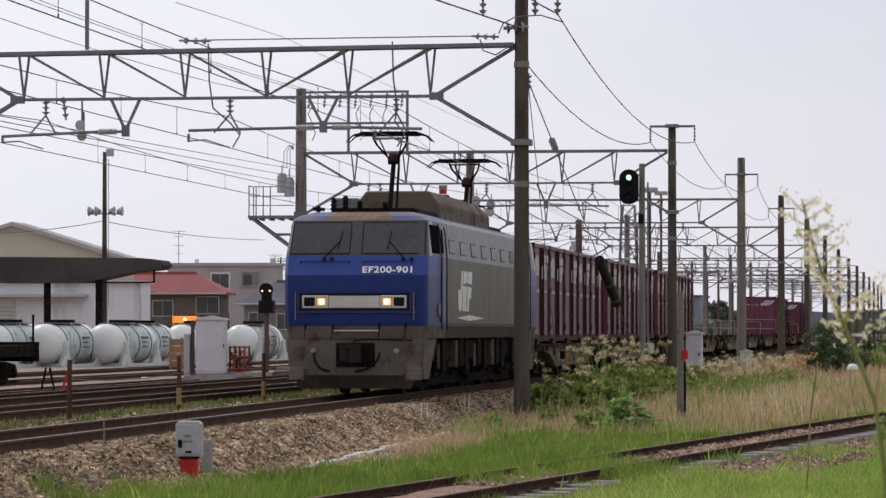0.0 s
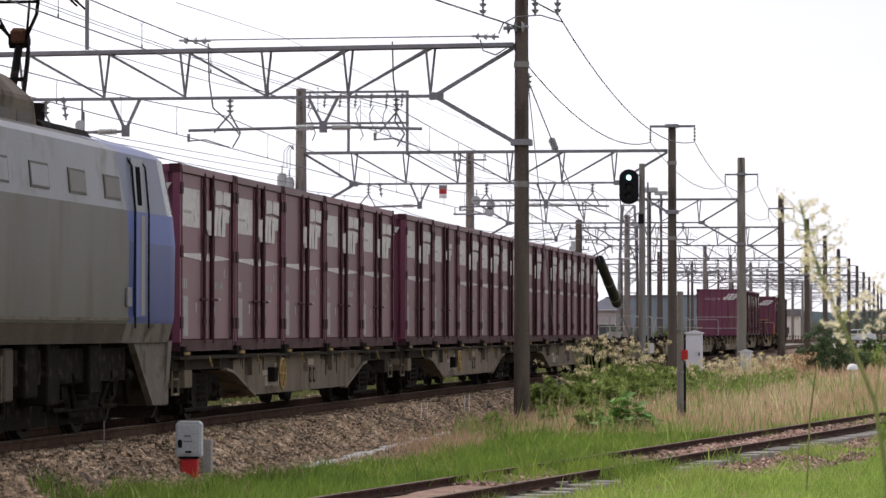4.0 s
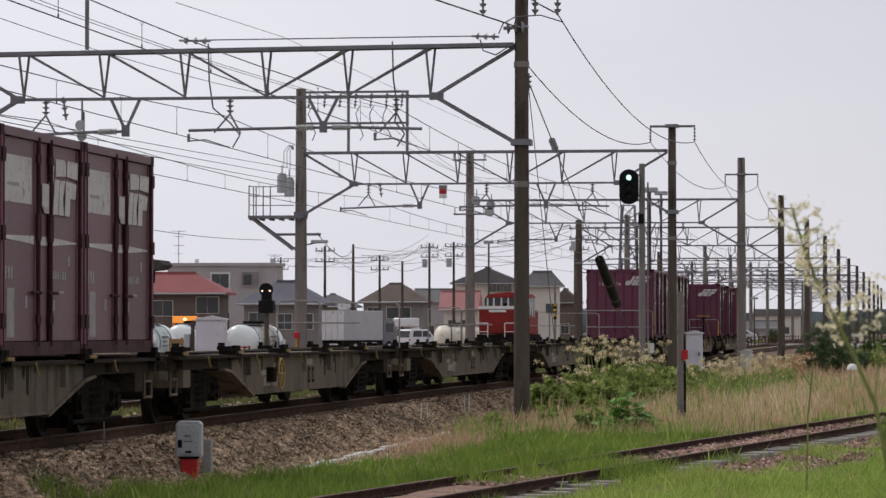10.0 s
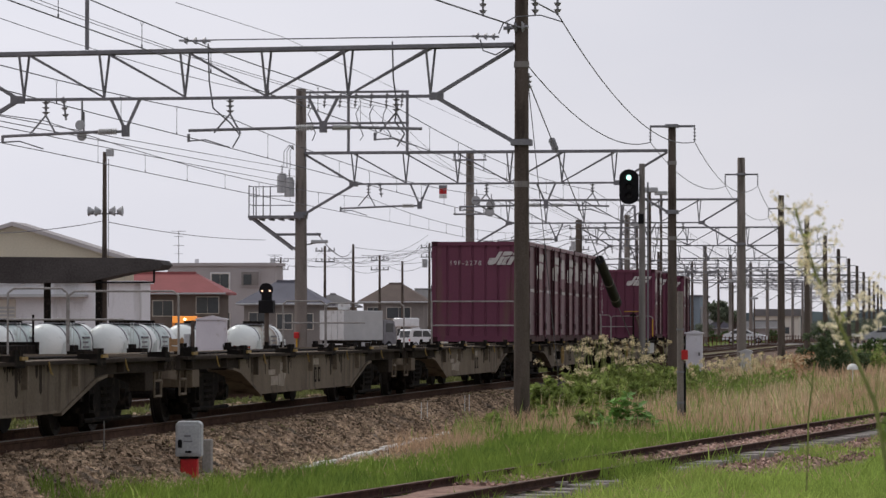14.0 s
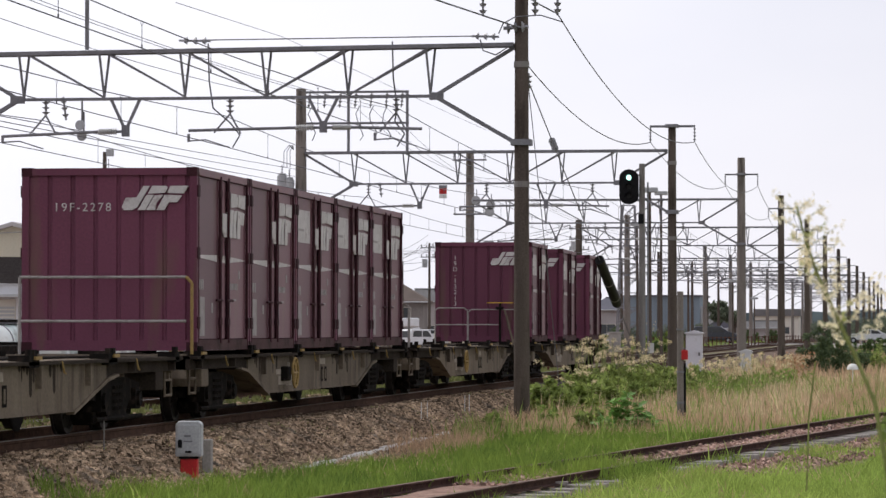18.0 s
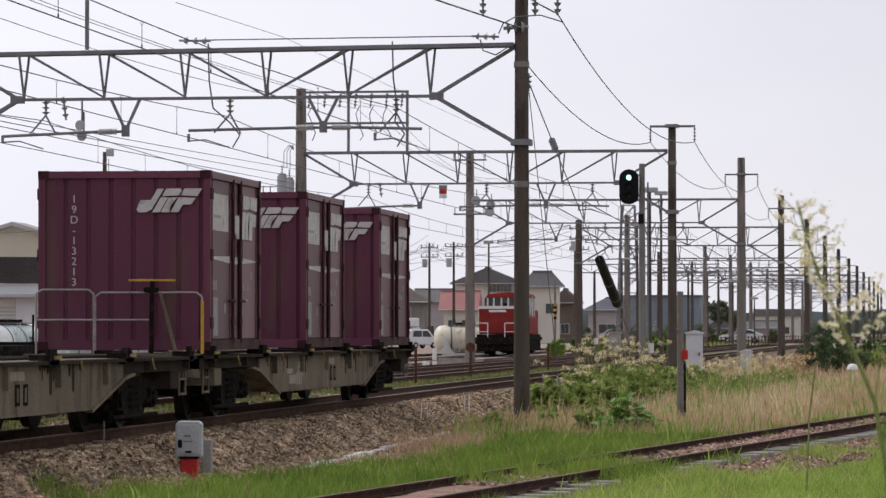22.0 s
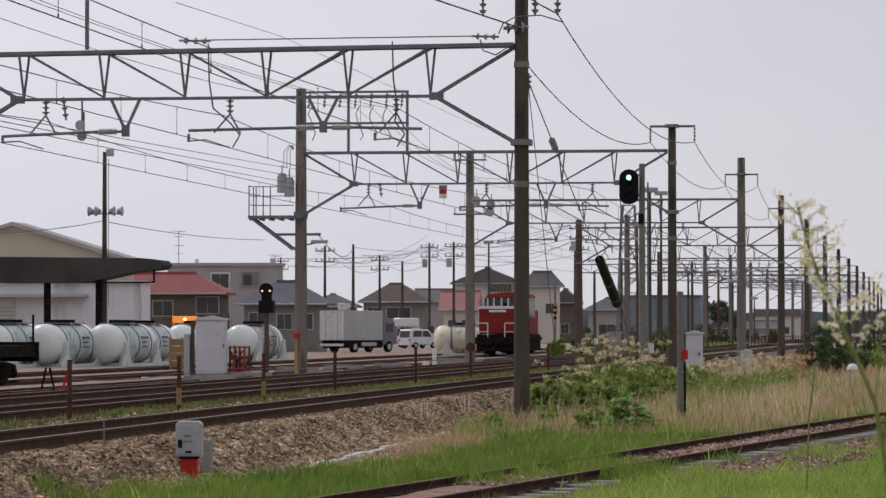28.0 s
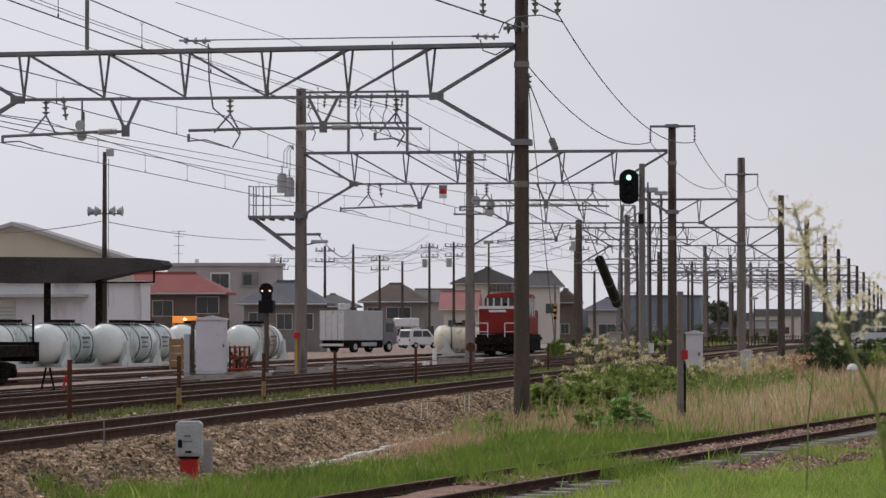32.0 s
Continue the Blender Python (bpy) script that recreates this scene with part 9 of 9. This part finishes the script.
for k in range(15):
    weed_bush(-37 + 1.25 * k + 0.4 * math.sin(k * 2.1), 455 + 6 * (k % 3), 1.9, 1.5 + 0.5 * (k % 2), 26, 0, 300 + k, "leafy green bush along the far fence", "leaf_hedge", 0.16)
for k, (x, y) in enumerate(((-32.5, 330), (-31.0, 322), (-29.6, 335), (-28.2, 320), (-26.9, 330), (-25.4, 322), (-23.6, 335))):
    weed_bush(x, y, 1.8, 1.5 + 0.5 * (k % 3), 26, 8 if k % 2 else 0, 350 + k, "scrubby bush at the edge of the yard", "leaf_hedge", 0.12)
for k in range(9):
    weed_bush(-8.6 + 1.1 * k, 250 + 9 * (k % 4), 1.6, 1.1 + 0.4 * (k % 3), 30, 0, 330 + k, "leafy green bush at the edge of the dry grass", "leaf_hedge", 0.11)
hv, hf = [], []
for k in range(160):
    x = -700 + k * 11
    z = 9 + 7 * noise.noise((k * 0.07, 3.3, 0)) + 2.2 * noise.noise((k * 0.5, 1.3, 0))
    hv += [(x, 1500 + 30 * noise.noise((k * 0.2, 0, 0)), -1), (x, 1500 + 30 * noise.noise((k * 0.2, 0, 0)), z), (x, 1600, -1)]
for k in range(159):
    i = 3 * k
    hf += [(i, i + 3, i + 4, i + 1), (i + 1, i + 4, i + 5, i + 2)]
tagged(new("backdrop", stuff_mesh("backdrop", np.array(hv), hf, M["hill"], True)), "hazy wooded rise on the horizon", "woods", kind="structure")


# ---- foreground plants that sway in the wind ----
def blossom_branch():
    """A leaning branch with cream flower clusters, close to the camera; its foot is the origin."""
    t = thing("flowering_branch", "leaning green branch with cream blossom clusters, blurred by nearness", "plant")
    r = random.Random(5)
    line = [Vector(p) for p in ((0.0, 0, -4.3), (-0.02, 0, -0.45), (-0.09, 0.0, 0.0), (-0.20, 0.02, 0.28), (-0.32, 0.0, 0.55), (-0.43, 0.03, 0.80), (-0.50, 0.0, 1.02), (-0.56, 0.0, 1.26))]
    bm = bmesh.new()
    for i, (a, b) in enumerate(zip(line, line[1:])):
        rod(bm, a, b, 0.017 - i * 0.0014, 6, 0.017 - (i + 1) * 0.0014)
    rod(bm, line[2], line[2] + Vector((0.05, 0, 0.42)), 0.006, 5, 0.003)
    twigs = []
    for k in range(22):
        f = 3.3 + 3.65 * k / 22
        i = int(f)
        p = line[i].lerp(line[i + 1], f - i)
        side = 1 if k % 2 else -1
        size = r.uniform(0.08, 0.20) * (1.15 - 0.1 * abs(f - 5.2))
        q = p + Vector((side * size * r.uniform(0.5, 0.95) + 0.02, r.uniform(-0.1, 0.1), size * r.uniform(0.2, 0.8)))
        rod(bm, p, q, 0.004, 4, 0.002)
        twigs.append((p, q))
    part("stem", bm, M["stem"], t)
    flowers, leaves, green = bmesh.new(), bmesh.new(), bmesh.new()
    for p, q in twigs:
        for j in range(5):
            c = p.lerp(q, 0.3 + 0.75 * j / 4) + Vector((r.gauss(0, 0.012), r.gauss(0, 0.02), r.gauss(0, 0.012)))
            leaf_cloud_at(flowers if r.random() < 0.92 else green, c, 5, 0.021, 0.015, r)
    for k in range(16):
        f = 3.4 + 3.58 * r.random()
        i = min(6, int(f))
        leaf_cloud_at(flowers if r.random() < 0.8 else green, line[i].lerp(line[i + 1], f - i) + Vector((r.gauss(0.01, 0.02), r.gauss(0, 0.03), r.gauss(0, 0.03))), 7, 0.021, 0.02, r)
    for k in range(9):
        p = Vector((0.21 + r.gauss(0, 0.04) - 0.32, r.gauss(0, 0.05), 0.62 + r.gauss(0, 0.06)))
        leaf_cloud_at(flowers, p + Vector((0.02, 0, 0)), 9, 0.026, 0.03, r)
    for k in range(44):
        p = Vector((0.06 + r.gauss(0.03, 0.06), r.gauss(0, 0.08), -0.18 + r.gauss(0, 0.16)))
        leaf_cloud_at(leaves, p, 3, 0.04, 0.05, r)
    for k in range(14):
        p = Vector((0.10 + r.gauss(0, 0.02), r.gauss(0, 0.05), 0.18 + r.gauss(0, 0.07)))
        leaf_cloud_at(leaves, p, 3, 0.035, 0.03, r)
    for nm, cloud, mt in (("blossom", flowers, "blossom"), ("young_foliage", green, "blossom_green"), ("foliage", leaves, "leaf")):
        tagged(no_recalc(nm, cloud, M[mt], t), kind="stuff")
    return t


def leaf_cloud_at(bm, p, n, size, rad, r):
    for _ in range(n):
        q = p + Vector((r.gauss(0, rad), r.gauss(0, rad), r.gauss(0, rad)))
        m = Matrix.Translation(q) @ Euler((r.uniform(-1.5, 1.5), r.uniform(-1.5, 1.5), r.uniform(0, 6.3))).to_matrix().to_4x4()
        s = size * r.uniform(0.6, 1.3)
        v = [bm.verts.new(m @ Vector(c)) for c in ((0, -s, 0), (s * 0.4, 0, s * 0.15), (0, s, 0), (-s * 0.4, 0, s * 0.15))]
        bm.faces.new((v[0], v[1], v[2]))
        bm.faces.new((v[0], v[2], v[3]))


branch = blossom_branch()
branch.scale = (0.41, 0.41, 0.41)


def stalk():
    t = thing("dock_stalk", "thin rusty weed stalk with a brown seed head", "plant")
    r = random.Random(9)
    line = [Vector(p) for p in ((0, 0, 0), (0.02, 0, 0.5), (0.03, 0, 0.9), (0.07, 0, 1.25), (0.10, 0, 1.52))]
    bm = bmesh.new()
    for a, b in zip(line, line[1:]):
        rod(bm, a, b, 0.011, 6, 0.009)
    rod(bm, line[3], line[3] + Vector((-0.16, 0, 0.25)), 0.006, 5, 0.004)
    rod(bm, line[3], line[3] + Vector((0.10, 0, -0.2)), 0.004, 5, 0.003)
    part("stem", bm, M["stem"], t)
    bm = bmesh.new()
    for k in range(30):
        leaf_cloud_at(bm, Vector((-0.06 + r.gauss(0, 0.09), r.gauss(0, 0.04), 1.50 + r.gauss(0, 0.07))), 6, 0.018, 0.03, r)
    tagged(no_recalc("seed_head", bm, M["rust_weed"], t), kind="stuff")
    return t


weed = stalk()


# ---- cars on the road beyond the yard: paint, van or car, heading, then seconds and place along the road ----
ROAD_Y = 360.0
road = thing("road", "grey asphalt road across the line behind the yard", "road", kind="structure")
part("causeway", quick(prism, [(353.5, -0.9), (355.5, -0.04), (365, -0.04), (367, -0.9)], -120, 120, "X"), M["concrete"], road)
part("asphalt", quick(box, -120, 120, 356, 364.5, -0.06, -0.03), mat("asphalt", (0.07, 0.068, 0.066), (0.045, 0.044, 0.043), 0.9, 0, 0.5, 20, 0.1), road)
t = thing("road_barrier", "low white road barrier behind the shrubs", "barrier", at=pose(-7.4, 372, -0.45))
part("board", quick(box, -0.6, 0.6, -0.04, 0.04, 1.1, 1.4), M["white_paint"], t, bevel=0.02)
for x in (-0.45, 0.45):
    part("leg", quick(box, x - 0.05, x + 0.05, -0.05, 0.05, 0, 1.1), M["steel"], t)
DRIVES = (
    ('car_white', False, 90, ((0, -0.2), (2.5, -4.6), (3.5, -5.8), (5.5, -14.5), (6, -16.2), (7, -20.2), (8, -24.8), (9.5, -31.8), (11, -39.4), (13, -48.8), (32, -72.6))),
    ('car_white', False, 90, ((0, 20.7), (6, -3.0), (6.5, -4.9), (7, -6.3), (7.5, -8.4), (8, -11.0), (8.5, -13.6), (9, -15.9), (9.5, -17.6), (10, -19.6), (12, -28.3), (14, -37.1), (32, -78.6))),
    ('car_white', False, -90, ((0, -78.6), (11, -37.1), (12.5, -27.4), (13.5, -21.6), (14, -18.5), (14.5, -15.8), (16, -7.3), (17, -1.6), (19, 9.1), (32, 55.5))),
    ('car_silver', True, 90, ((0, 43.9), (13, 2.2), (15, -11.6), (16, -19.1), (16.5, -22.4), (17, -27.7), (18, -36.5), (20, -51.8), (32, -84.7))),
    ('car_white', False, 90, ((0, 55.5), (16, 1.0), (17.5, -5.1), (18, -6.2), (18.5, -7.1), (19, -8.1), (19.5, -10.1), (20, -12.7), (20.5, -14.5), (21, -15.6), (21.5, -16.8), (22, -19.0), (23, -22.3), (24, -27.7), (25, -33.3), (27, -44.7), (32, -66.6))),
    ('car_dark', True, -90, ((0, -78.6), (15, -40.0), (17.5, -24.5), (18, -21.5), (18.5, -18.2), (19, -15.6), (19.5, -12.7), (20.5, -7.0), (22, 1.0), (32, 43.9))),
    ('car_silver', False, -90, ((0, -84.7), (20, -42.9), (22, -31.3), (23, -27.4), (24, -21.3), (25, -15.7), (26, -10.1), (27, -4.7), (28, 1.0), (32, 20.7))),
    ('car_white', True, 90, ((0, 113.5), (29, 8.0), (30.8, -2.4), (31, -3.6), (31.3, -4.5), (31.7, -5.1), (32, -5.7))),
)
LABELS = {"car_white": "white", "car_silver": "silver", "car_dark": "dark"}
DRIVEN = []
for paint, van, heading, rows in DRIVES:
    ob = car("moving_van" if van else "moving_car", LABELS[paint] + (" van" if van else " saloon car") + " driving along the road beyond the yard", paint, None, 4.5, 1.75 if van else 1.45, van, "passing cars")
    DRIVEN.append((ob, heading, rows))


def motions():
    times = [0.0, 0.1, 0.2] + [0.5 * k for k in range(1, 64)] + [31.8, 31.9, 32.0]
    for ob, back, z in BOXES:
        walk(ob, [(t, pose(TRACK, train_y(t) + back, z)) for t in times])
    turning = {}
    for ob, back, z in BOXES:
        for w in ob.children_recursive:
            if w.name.startswith("wheelset"):
                turning.setdefault((round(w.location.y, 3), round(w.location.z, 3)), []).append(w)
    for (y, r), wheels in turning.items():
        rows = []
        for k in range(0, 961):
            t = k / 30
            rows.append((t, pose(0, y, r) @ Matrix.Rotation(run(t) / r, 4, "X")))
        walk(wheels[0], rows)
        for w in wheels[1:]:
            w.rotation_mode = "QUATERNION"
            w.animation_data_create()
            w.animation_data.action = wheels[0].animation_data.action
            w.animation_data.action_slot = wheels[0].animation_data.action_slot
    for ob, heading, rows in DRIVEN:
        half = 2.2 if heading > 0 else -2.2
        walk(ob, [(t, pose(x + half, ROAD_Y + (2 if heading > 0 else -2), -0.03, 0, 0, heading)) for t, x in rows])
    # the wind in the two near plants: lean in degrees, time by time
    sway = ((0, 1.0), (1, 1.4), (2, 0.6), (3, 1.2), (4.2, 0.2), (5.5, 3.0), (6, 1.2), (7, -0.2), (8, -1.6), (9, -0.8), (10, -2.2), (11, -1.2), (12, -1.8), (13, -0.4), (14, -1.4), (15.2, -0.6), (16.5, 0.6), (17, 0.0), (18, -0.9),
            (19, 0.9), (20, -2.2), (21, -1.6), (22, -0.4), (23, -1.4), (24, -1.8), (25, -2.4), (26.4, -1.2), (27.5, -0.8), (28, -0.6), (29, -3.0), (30, -1.2), (31, -3.0), (32, -1.6))
    walk(branch, [(t, pose(-0.098, 9.0, 1.087, 0, a, 0)) for t, a in sway])
    walk(weed, [(t, pose(-1.36, 39.5, -0.6, 0, a * 0.55 + 0.6, 0)) for t, a in sway])


motions()
